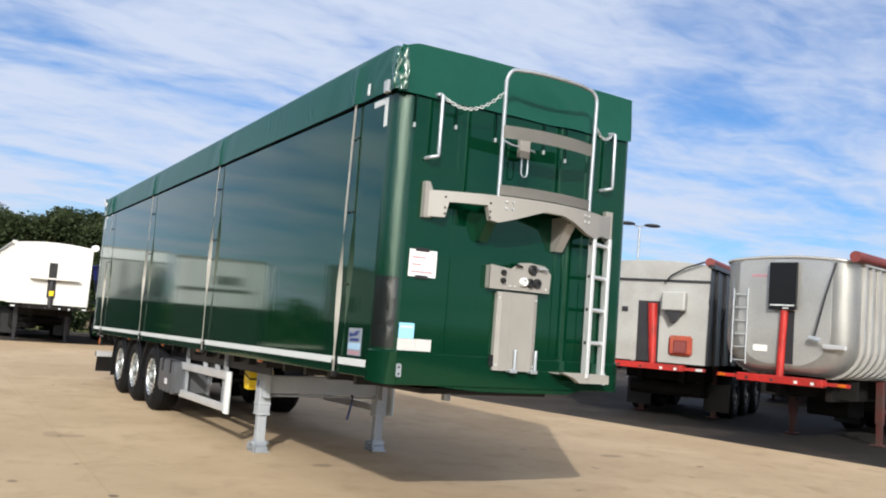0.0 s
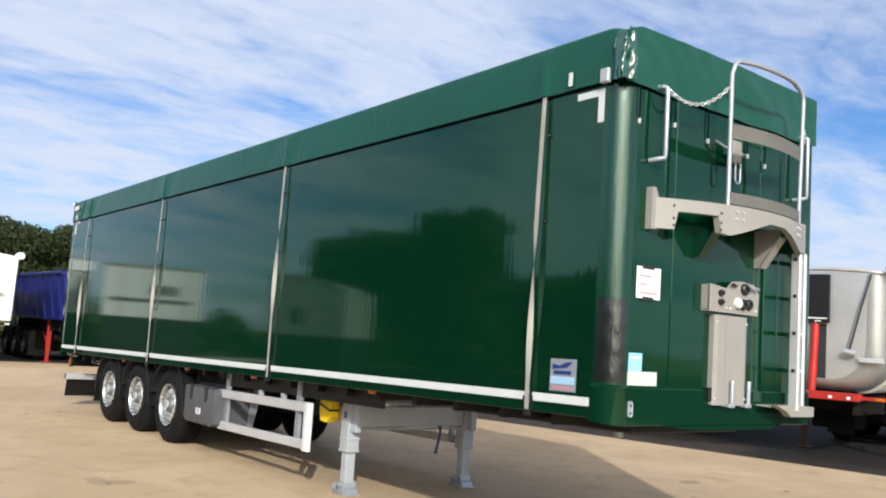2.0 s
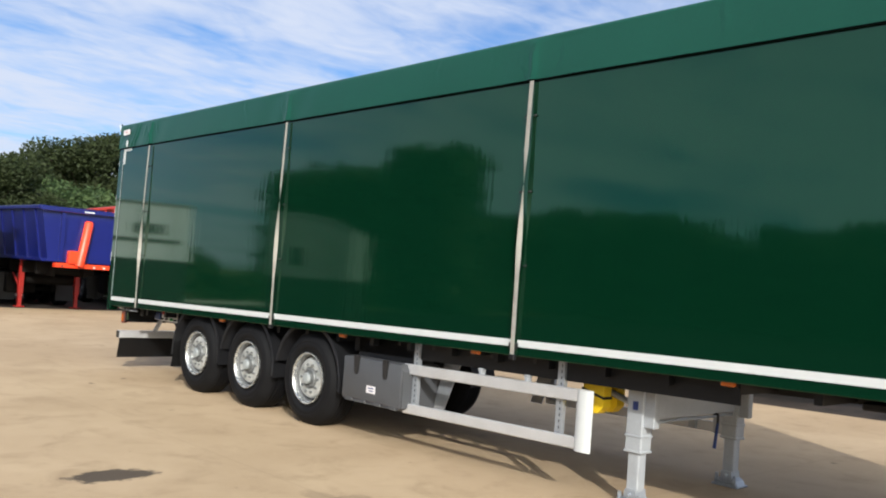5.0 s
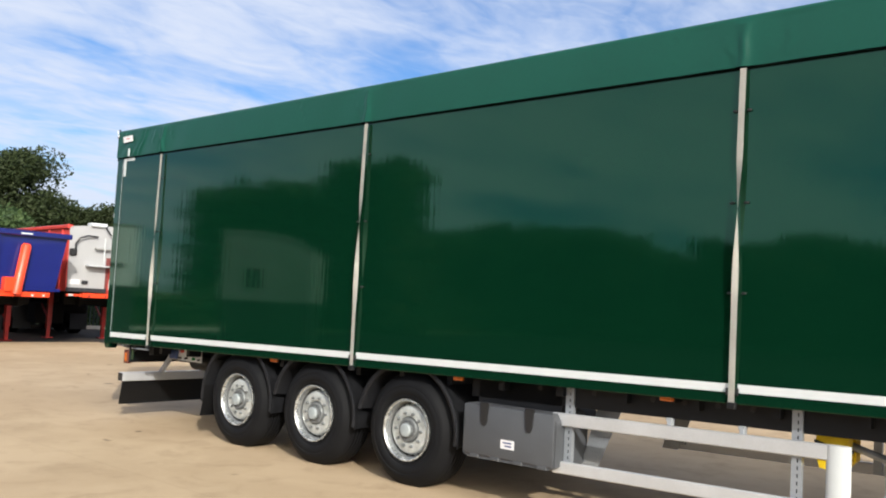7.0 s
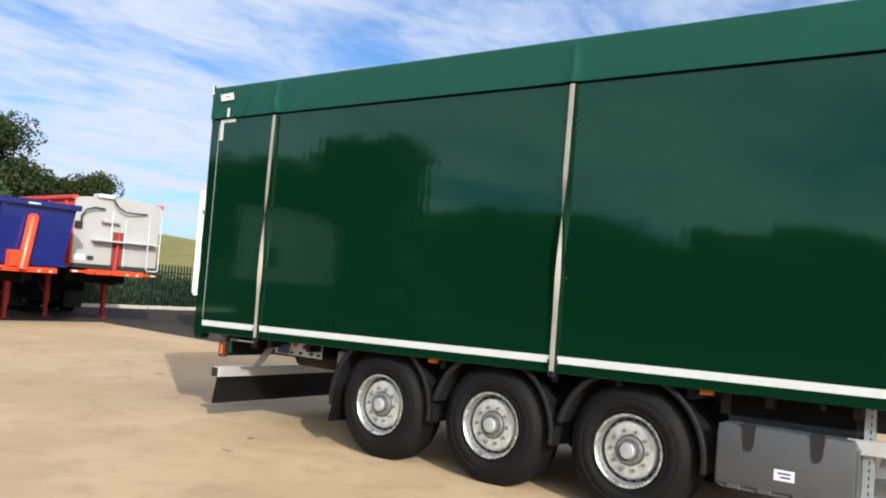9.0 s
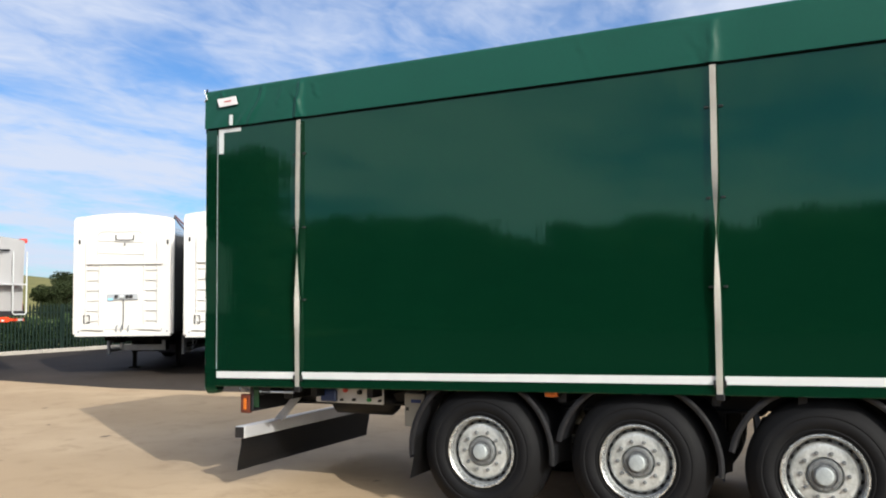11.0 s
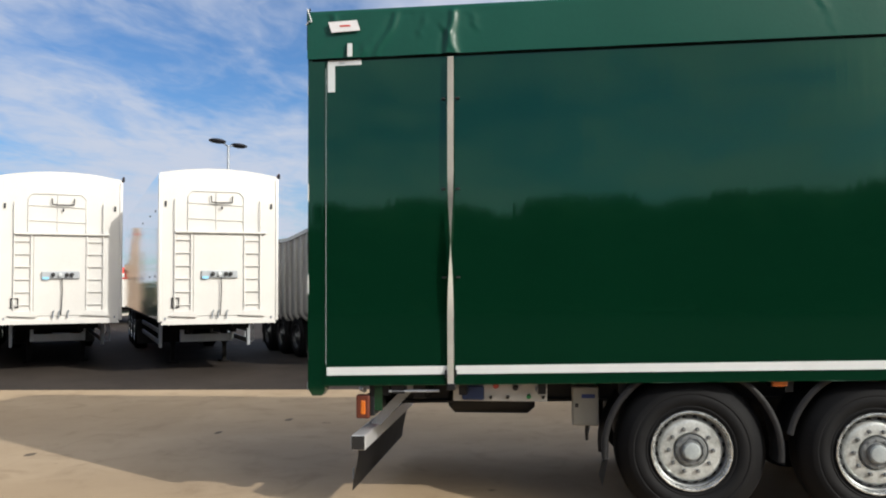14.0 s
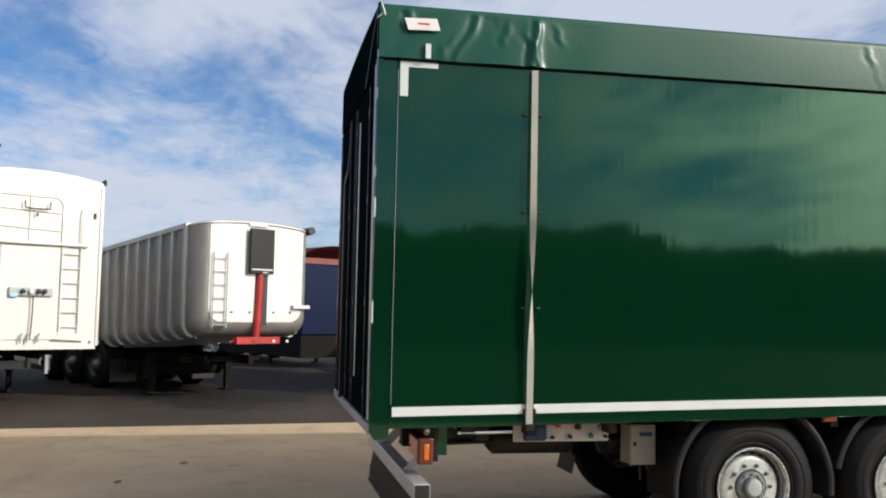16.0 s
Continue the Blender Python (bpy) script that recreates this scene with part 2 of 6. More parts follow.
PAINT = mat("green_gloss_paint", (0.0016, 0.0182, 0.0082), 0.045, 0, 0.05, 0.5, 6, 0.0013, (1, 2.8, 0.26), spec=0.80)
PAINT.node_tree.nodes["Principled BSDF"].inputs["Specular Tint"].default_value = (0.52, 1.0, 0.74, 1)
PAINT_POST = mat("green_post_paint", (0.0012, 0.022, 0.0088), 0.20, 0, 0.05, 2.2, 9, 0.006, (3.0, 3.0, 0.5), spec=0.5, coat=0.8)
PAINT_POST.node_tree.nodes["Principled BSDF"].inputs["Coat Roughness"].default_value = 0.19
PAINT_POST.node_tree.nodes["Principled BSDF"].inputs["Specular Tint"].default_value = (0.65, 1.0, 0.88, 1)
PAINT_FRONT = mat("green_front_paint", (0.0012, 0.0205, 0.0095), 0.06, 0, 0.05, 0.8, 5, 0.0013, (2.6, 1, 0.3), spec=0.6)
PAINT_FRONT.node_tree.nodes["Principled BSDF"].inputs["Specular Tint"].default_value = (0.52, 1.0, 0.74, 1)
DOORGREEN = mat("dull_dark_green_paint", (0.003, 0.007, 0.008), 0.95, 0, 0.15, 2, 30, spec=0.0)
TARP = mat("green_pvc_tarpaulin", (0.0065, 0.059, 0.040), 0.32, 0, 0.08, 1.2, 30, 0.002, spec=0.30)
TARP_CRUMPLED = mat("crumpled_shiny_pvc", (0.006, 0.052, 0.034), 0.20, 0, 0.1, 6, 30, 0.006, spec=0.9, coat=0.8)
BLACK = mat("black_plastic", (0.012, 0.012, 0.013), 0.45, 0, 0.2, 6, 80, 0.0006)
HEM = mat("black_hem_webbing", (0.003, 0.005, 0.0045), 0.8, 0, 0.1, 6, 80, spec=0.04)
GUARD = mat("matt_black_guard_plastic", (0.020, 0.021, 0.025), 0.55, 0, 0.15, 6, 80, 0.0006)
RUBBER = mat("tyre_rubber", (0.0048, 0.0051, 0.0062), 0.7, 0, 0.25, 5, 60, 0.0008, spec=0.18, dirt=(0.010, 0.011, 0.0115), dirt_at=(0.5, 0.95))
CHASSIS = mat("dark_chassis_paint", (0.0065, 0.007, 0.0085), 0.48, 0, 0.2, 3, 40, 0.0006, spec=0.3)
GALV = mat("galvanised_steel", (0.36, 0.39, 0.43), 0.42, 0.55, 0.14, 7, 60, 0.0004)
LEGPAINT = mat("grey_leg_paint", (0.34, 0.365, 0.395), 0.42, 0.1, 0.1, 5, 50, 0.0004)
ALU = mat("brushed_aluminium", (0.56, 0.57, 0.59), 0.38, 0.45, 0.1, 4, 90, 0.0003)
WELL = mat("dull_rim_well", (0.24, 0.25, 0.255), 0.4, 0.5, 0.25, 14, 90, 0.0006)
DISC = mat("pale_grey_wheel_disc", (0.50, 0.525, 0.52), 0.36, 0.4, 0.3, 12, 60, 0.0012, dirt=(0.20, 0.215, 0.21), dirt_at=(0.48, 0.72))
RIM = mat("dull_aluminium_rim", (0.56, 0.58, 0.585), 0.27, 0.75, 0.26, 14, 90, 0.0012, dirt=(0.15, 0.165, 0.16), dirt_at=(0.45, 0.75))
HUB = mat("grey_hub", (0.16, 0.17, 0.175), 0.45, 0.35, 0.15, 10, 60, 0.0004)
CAP = mat("pale_blue_grey_cap", (0.29, 0.32, 0.33), 0.5, 0.1, 0.2, 10, 60)
BOXGREY = mat("beige_box_paint", (0.25, 0.24, 0.21), 0.5, 0, 0.1, 6, 60)
SOCKETGREY = mat("pale_grey_plastic", (0.34, 0.365, 0.39), 0.45, 0, 0.06, 7, 60)
BEAM = mat("beige_grey_paint", (0.235, 0.225, 0.21), 0.48, 0.0, 0.06, 4, 60, 0.0003)
WEB = mat("grey_webbing", (0.55, 0.53, 0.49), 0.7, 0, 0.10, 6, 150, 0.0006)
TAPE = mat("white_reflective_tape", (0.52, 0.545, 0.555), 0.45, 0, 0.06, 5, 100)
WHITE = mat("white_paint", (0.60, 0.59, 0.57), 0.30, 0, 0.05, 1.5, 25, coat=0.4)
WHITE_TARP = mat("white_tarpaulin", (0.74, 0.75, 0.76), 0.45, 0, 0.05, 1.5, 25)
TOOLBOX = mat("grey_moulded_plastic", (0.060, 0.064, 0.072), 0.55, 0, 0.1, 5, 160, 0.0008)
YELLOW = mat("yellow_plastic", (0.80, 0.56, 0.01), 0.42, 0, 0.08, 6, 60)
AMBER = mat("amber_lens", (0.48, 0.115, 0.010), 0.2, 0, 0.1, 20, 100, coat=0.6)
OLDLENS = mat("dark_lamp_housing", (0.10, 0.022, 0.010), 0.4, 0, 0.15, 10, 60)
REDLENS = mat("red_lens", (0.55, 0.02, 0.015), 0.2, 0, 0.1, 20, 100, coat=0.6)
RED = mat("red_frame_paint", (0.34, 0.016, 0.012), 0.45, 0, 0.25, 5, 30, coat=0.2, dirt=(0.12, 0.018, 0.014), dirt_at=(0.5, 0.8))
ORANGE = mat("orange_red_paint", (0.74, 0.055, 0.012), 0.38, 0, 0.08, 3, 30, coat=0.3)
BLUE = mat("blue_paint", (0.004, 0.009, 0.115), 0.35, 0, 0.15, 1.5, 20, coat=0.4)
SILVER = mat("bare_aluminium_sheet", (0.58, 0.575, 0.56), 0.34, 0.66, 0.12, 1.2, 25, 0.0008, dirt=(0.42, 0.41, 0.39), dirt_at=(0.5, 0.95))
SILVER_RIB = mat("aluminium_rib", (0.47, 0.465, 0.45), 0.42, 0.4, 0.12, 1.2, 25, dirt=(0.33, 0.31, 0.28), dirt_at=(0.45, 0.9))
GREYBODY = mat("weathered_grey_aluminium", (0.36, 0.36, 0.35), 0.5, 0.35, 0.12, 1.4, 25, 0.0008, dirt=(0.24, 0.22, 0.2), dirt_at=(0.5, 0.9))
FILM = mat("grey_protective_film", (0.008, 0.010, 0.010), 0.16, 0.0, 0.2, 5, 30, 0.006, (2.5, 2.5, 0.5), coat=1.0)
PAPER = mat("white_paper", (0.64, 0.63, 0.645), 0.7, 0, 0.04, 9, 90)
PINK = mat("pink_print", (0.36, 0.20, 0.23), 0.7, 0, 0.05, 9, 90)
LABELBLUE = mat("light_blue_print", (0.25, 0.55, 0.80), 0.5, 0, 0.1, 9, 90)
LABELGREY = mat("grey_label", (0.19, 0.215, 0.26), 0.4, 0, 0.06, 9, 90)
NAVY = mat("navy_print", (0.012, 0.03, 0.14), 0.4, 0, 0.06, 9, 90)
PALEBLUE = mat("pale_blue_print", (0.30, 0.46, 0.62), 0.4, 0, 0.06, 9, 90)
REDPRINT = mat("red_print", (0.5, 0.06, 0.05), 0.4, 0, 0.06, 9, 90)
GREENKNOB = mat("green_knob", (0.02, 0.22, 0.06), 0.4)
BLUEPLUG = mat("blue_plug", (0.012, 0.03, 0.10), 0.4)
PANELWHITE = mat("off_white_panel", (0.47, 0.47, 0.465), 0.45, 0, 0.08, 7, 60)
CONCRETE = ground_mat("pale_concrete", (0.385, 0.286, 0.180), (0.462, 0.352, 0.229), (0.283, 0.204, 0.124), True, STAINS)
ASPHALT = ground_mat("worn_asphalt", (0.033, 0.0255, 0.0205), (0.047, 0.037, 0.030), (0.018, 0.0142, 0.0112), False, OIL_AND_SHADE)
# unseen ground west of the camera, blackened to darken the green wall's reflection
REFLECTED_DARK = ground_mat("dark_road_asphalt", (0.010, 0.011, 0.010), (0.014, 0.014, 0.013), (0.008, 0.008, 0.0075), False, (), 0.04)
GRASS = ground_mat("dry_grass", (0.15, 0.15, 0.045), (0.22, 0.19, 0.07), (0.08, 0.11, 0.03), False)
KERB = mat("kerb_concrete", (0.42, 0.39, 0.34), 0.85, 0, 0.15, 3, 50, 0.002)
BARK = mat("bark", (0.10, 0.075, 0.055), 0.9, 0, 0.3, 6, 40, 0.01, (1, 1, 0.3))
LEAF = leaf_mat("tree_leaves", (0.028, 0.044, 0.015), (0.050, 0.066, 0.024))
LEAF_DARK = leaf_mat("dark_tree_leaves", (0.036, 0.070, 0.026), (0.095, 0.145, 0.052))
FENCE = mat("green_fence_paint", (0.006, 0.017, 0.011), 0.5, 0, 0.15, 5, 40)
DARKMETAL = mat("dark_metal", (0.03, 0.03, 0.035), 0.4, 0.3, 0.15, 5, 50)
BRICK = mat("tan_masonry", (0.26, 0.19, 0.14), 0.85, 0, 0.2, 3, 30, 0.004)
JD = mat("farm_green_paint", (0.010, 0.075, 0.014), 0.4, 0, 0.1, 3, 30, coat=0.3)


# ---- mesh helpers ----
def empty(name, m=None):
    e = new(name)
    e.empty_display_size = 0.3
    if m is not None:
        e.matrix_world = m
    return e


def settle(y):
    """A slight drift of places along the green trailer."""
    if y > 13.44:
        y = 13.44 + 0.8 * (min(y, 13.62) - 13.44) + 0.3 * max(0.0, y - 13.62)
    return y - 0.07 * min(1.0, max(0.0, (y - 0.5) / 4.0))


def part(name, bm, material, parent=None, label="", lean=False, smooth=None):
    """Links a bmesh as one mesh object. lean: it belongs to the box body, which stands slightly nose-up."""
    if lean:
        for v in bm.verts:
            k = min(1, max(0, (v.co.z - 1.2) / 2.4))
            low = min(1, max(0, (1.43 - v.co.z) / 0.1)) * min(1, max(0, (v.co.y + 0.05) / 0.2))
            v.co.z += 0.027 * low - (0.0182 - 0.0052 * k) * v.co.y
    me = bpy.data.meshes.new(name)
    bm.normal_update()
    bm.to_mesh(me)
    bm.free()
    if smooth is not None:
        me.polygons.foreach_set("use_smooth", [True] * len(me.polygons))
        me.set_sharp_from_angle(angle=radians(smooth))
    me.materials.append(material)
    ob = new(name, me)
    if parent is not None:
        ob.parent = parent
    return tagged(ob, label)


def box(bm, x0, x1, y0, y1, z0, z1, bevel=0.0, seg=1):
    r = bmesh.ops.create_cube(bm, size=1, matrix=Matrix.Translation(((x0 + x1) / 2, (y0 + y1) / 2, (z0 + z1) / 2)) @ Matrix.Diagonal((abs(x1 - x0), abs(y1 - y0), abs(z1 - z0), 1)))
    if bevel:
        edges = list({e for v in r["verts"] for e in v.link_edges})
        bmesh.ops.bevel(bm, geom=edges, offset=bevel, segments=seg, profile=0.5, affect="EDGES")
    return bm


def B(*a, **k):
    return box(bmesh.new(), *a, **k)


def tube(bm, pts, r, seg=8, caps=True, closed=False):
    """A round bar along points."""
    pts = [Vector(p) for p in pts]
    rings, side, n = [], None, len(pts)
    for i, p in enumerate(pts):
        a = pts[(i - 1) % n] if (i or closed) else p
        b = pts[(i + 1) % n] if (i < n - 1 or closed) else p
        d = (b - a).normalized()
        if side is None:
            side = d.orthogonal().normalized()
        side = (side - d * side.dot(d)).normalized()
        up = d.cross(side)
        rr = r[i] if isinstance(r, (list, tuple)) else r
        rings.append([bm.verts.new(p + (side * math.cos(t) + up * math.sin(t)) * rr) for t in [2 * math.pi * k / seg for k in range(seg)]])
    for i in range(n if closed else n - 1):
        u, v = rings[i], rings[(i + 1) % n]
        for k in range(seg):
            bm.faces.new((u[k], u[(k + 1) % seg], v[(k + 1) % seg], v[k]))
    if caps and not closed:
        bm.faces.new(rings[0][::-1])
        bm.faces.new(rings[-1])
    return bm


def T(pts, r, seg=8, **k):
    return tube(bmesh.new(), pts, r, seg, **k)


def prism(bm, pts, axis, a, b):
    """A flat outline drawn in the two other axes and pulled from a to b along axis."""
    def at(u, v, w):
        return {"x": (w, u, v), "y": (u, w, v), "z": (u, v, w)}[axis]

    lo, hi = [bm.verts.new(at(u, v, a)) for u, v in pts], [bm.verts.new(at(u, v, b)) for u, v in pts]
    n = len(pts)
    made = [bm.faces.new(lo), bm.faces.new(hi[::-1])]
    for i in range(n):
        made.append(bm.faces.new((lo[i], hi[i], hi[(i + 1) % n], lo[(i + 1) % n])))
    bmesh.ops.recalc_face_normals(bm, faces=made)
    return bm


def P(pts, axis, a, b):
    return prism(bmesh.new(), pts, axis, a, b)


def lathe(bm, prof, seg=32, axis="x"):
    """Turns a profile of (radius, along) about an axis."""
    rings = []
    for r, w in prof:
        if r < 1e-5:
            rings.append([bm.verts.new((w, 0, 0))])
        else:
            rings.append([bm.verts.new((w, r * math.cos(2 * math.pi * k / seg), r * math.sin(2 * math.pi * k / seg))) for k in range(seg)])
    for u, v in zip(rings, rings[1:]):
        for k in range(seg):
            q = [u[k % len(u)], u[(k + 1) % len(u)], v[(k + 1) % len(v)], v[k % len(v)]]
            q = [x for i, x in enumerate(q) if x not in q[:i]]
            if len(q) > 2:
                bm.faces.new(q)
    bmesh.ops.recalc_face_normals(bm, faces=bm.faces)
    return bm


def sheet(nu, nv, f, thick=0.0):
    """A bent sheet: f(u, v) for u and v from 0 to 1."""
    bm = bmesh.new()
    g = [[bm.verts.new(f(i / nu, j / nv)) for j in range(nv + 1)] for i in range(nu + 1)]
    for i in range(nu):
        for j in range(nv):
            bm.faces.new((g[i][j], g[i + 1][j], g[i + 1][j + 1], g[i][j + 1]))
    if thick:
        bmesh.ops.solidify(bm, geom=bm.faces, thickness=thick)
    return bm


def shift(bm, x, y, z):
    bmesh.ops.translate(bm, verts=bm.verts, vec=(x, y, z))
    return bm


# ---- ground ----
def edge_x(y):
    """Where the pale concrete ends and the worn asphalt strip begins."""
    return 9.9 - 0.19 * (y - 2) if y < 12 else 8.0 - 0.09 * (y - 12) if y < 22 else 7.1 + 0.1 * (y - 22)


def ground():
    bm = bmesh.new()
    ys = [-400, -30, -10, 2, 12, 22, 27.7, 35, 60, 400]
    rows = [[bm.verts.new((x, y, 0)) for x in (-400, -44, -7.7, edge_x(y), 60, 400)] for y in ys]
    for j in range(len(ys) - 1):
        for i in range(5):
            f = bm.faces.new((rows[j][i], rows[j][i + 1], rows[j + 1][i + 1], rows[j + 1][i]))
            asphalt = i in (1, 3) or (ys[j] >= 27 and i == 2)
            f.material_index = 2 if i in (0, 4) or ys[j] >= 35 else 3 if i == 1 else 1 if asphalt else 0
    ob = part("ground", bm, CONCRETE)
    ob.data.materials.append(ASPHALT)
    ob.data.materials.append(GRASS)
    ob.data.materials.append(REFLECTED_DARK)
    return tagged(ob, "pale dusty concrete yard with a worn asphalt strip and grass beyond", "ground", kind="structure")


ground()


# ---- shared wheel ----
MESH = {}


def stored(key, make, material, smooth=40):
    """A mesh made once and shared by all alike parts."""
    if key not in MESH:
        ob = part(key, make(), material, smooth=smooth)
        MESH[key] = ob.data
        bpy.data.objects.remove(ob)
    return MESH[key]


def linked(name, mesh, parent, m, label=""):
    ob = new(name, mesh)
    ob.parent = parent
    ob.matrix_local = m
    return tagged(ob, label)


R_TYRE = 0.536


def tyre_mesh():
    """A wide single tyre, its outer face at x = 0, with grooves round the tread."""
    prof = [(0.280, 0.030), (0.295, 0.016), (0.318, 0.004), (0.322, 0.0075), (0.328, 0.0075), (0.332, 0.002), (0.365, -0.006), (0.400, -0.009), (0.404, -0.005), (0.410, -0.005), (0.414, -0.009), (0.450, -0.002), (0.455, 0.003), (0.495, 0.028), (0.517, 0.055), (R_TYRE, 0.075)]
    for g in (0.120, 0.165, 0.205, 0.245):
        prof += [(R_TYRE, g), (R_TYRE - 0.013, g + 0.003), (R_TYRE - 0.013, g + 0.010), (R_TYRE, g + 0.013)]
    prof += [(R_TYRE, 0.305), (0.517, 0.33), (0.495, 0.357), (0.455, 0.379), (0.40, 0.385), (0.345, 0.383), (0.30, 0.365)]
    return lathe(bmesh.new(), prof, 48)


def rim_mesh():
    """The bright rolled lip."""
    return lathe(bmesh.new(), [(0.300, 0.02), (0.310, 0.002), (0.307, -0.007), (0.298, -0.008), (0.288, 0.000), (0.282, 0.016), (0.281, 0.040)], 56)


def well_mesh():
    return lathe(bmesh.new(), [(0.281, 0.040), (0.280, 0.048), (0.272, 0.052), (0.271, 0.080), (0.268, 0.104), (0.262, 0.108)], 56)


def disc_mesh():
    return lathe(bmesh.new(), [(0.262, 0.108), (0.258, 0.100), (0.248, 0.076), (0.240, 0.056), (0.232, 0.046), (0.221, 0.041), (0.204, 0.040), (0.136, 0.038), (0.131, 0.046), (0.122, 0.062), (0.0, 0.064)], 56)


def vent_mesh():
    bm = bmesh.new()
    bmesh.ops.create_cone(bm, cap_ends=True, segments=10, radius1=0.0195, radius2=0.0195, depth=0.008, matrix=Matrix.Rotation(radians(64), 4, "Y"))
    return bm


def hub_mesh():
    return lathe(bmesh.new(), [(0.122, 0.064), (0.120, 0.030), (0.113, 0.021), (0.092, 0.019), (0.086, 0.028), (0.077, 0.026), (0.074, -0.002), (0.0, -0.003)], 28)


def cap_mesh():
    return lathe(bmesh.new(), [(0.068, 0.0), (0.066, -0.014), (0.058, -0.022), (0.030, -0.026), (0.0, -0.026)], 24)


def nut_mesh():
    bm = bmesh.new()
    bmesh.ops.create_cone(bm, cap_ends=True, segments=6, radius1=0.0175, radius2=0.0155, depth=0.020, matrix=Matrix.Translation((0.033, 0, 0)) @ Matrix.Rotation(-math.pi / 2, 4, "Y"))
    bmesh.ops.create_cone(bm, cap_ends=True, segments=8, radius1=0.010, radius2=0.009, depth=0.010, matrix=Matrix.Translation((0.019, 0, 0)) @ Matrix.Rotation(-math.pi / 2, 4, "Y"))
    return bm


def bolt_mesh():
    bm = bmesh.new()
    bmesh.ops.create_cone(bm, cap_ends=True, segments=6, radius1=0.010, radius2=0.009, depth=0.016, matrix=Matrix.Rotation(-math.pi / 2, 4, "Y"))
    return bm


def wheel(parent, x, y, far=False, nuts=True, rim=RIM, lift=R_TYRE - 0.017):
    """A wheel whose outer face stands at x; far: it looks to +x."""
    m = Matrix.Translation((x, y, lift)) @ Matrix.Rotation(math.pi if far else 0, 4, "Z")
    w = linked("wheel", stored("tyre", tyre_mesh, RUBBER, 50), parent, m, "black rubber tyre")
    S = Matrix.Diagonal((1, 0.94, 0.94, 1))
    linked("rim", stored("rim_" + rim.name, rim_mesh, rim, 35), w, S, "dished metal wheel rim")
    linked("rim_well", stored("rim_well", well_mesh, WELL, 35), w, S, "dark rim well")
    linked("disc", stored("disc_" + rim.name, disc_mesh, DISC if rim is RIM else rim, 35), w, S, "dull metal wheel disc")
    linked("hub", stored("hub", hub_mesh, HUB, 35), w, S, "grey wheel hub")
    linked("hub_cap", stored("hub_cap", cap_mesh, CAP, 35), w, S, "pale blue-grey hub cap")
    if nuts:
        for k in range(20):
            a = 2 * math.pi * (k + 0.5) / 20
            linked("vent_hole", stored("vent", vent_mesh, BLACK), w, S @ Matrix.Rotation(a, 4, "X") @ Matrix.Translation((0.077, 0.2475, 0)) @ Matrix.Rotation(math.pi / 2, 4, "X"))
        for k in range(10):
            a = 2 * math.pi * k / 10
            linked("nut", stored("nut", nut_mesh, HUB, 30), w, S @ Matrix.Translation((0, 0.1675 * math.cos(a), 0.1675 * math.sin(a))))
            linked("hub_bolt", stored("hub_bolt", bolt_mesh, HUB, 30), w, S @ Matrix.Rotation(a + 0.3, 4, "X") @ Matrix.Translation((0.018, 0.1, 0)))
    return w


# ---- the green trailer ----
trailer = tagged(empty("semi_trailer"), "long glossy green box semi-trailer standing on its landing legs", "trailer")
LEN, WID, TOP, BOT = 13.63, 2.55, 3.60, 1.19


def tp(name, bm, material, label="", lean=True, smooth=None, parent=None):
    for v in bm.verts:
        v.co.y = settle(v.co.y)
    return part(name, bm, material, parent or trailer, label, lean, smooth)


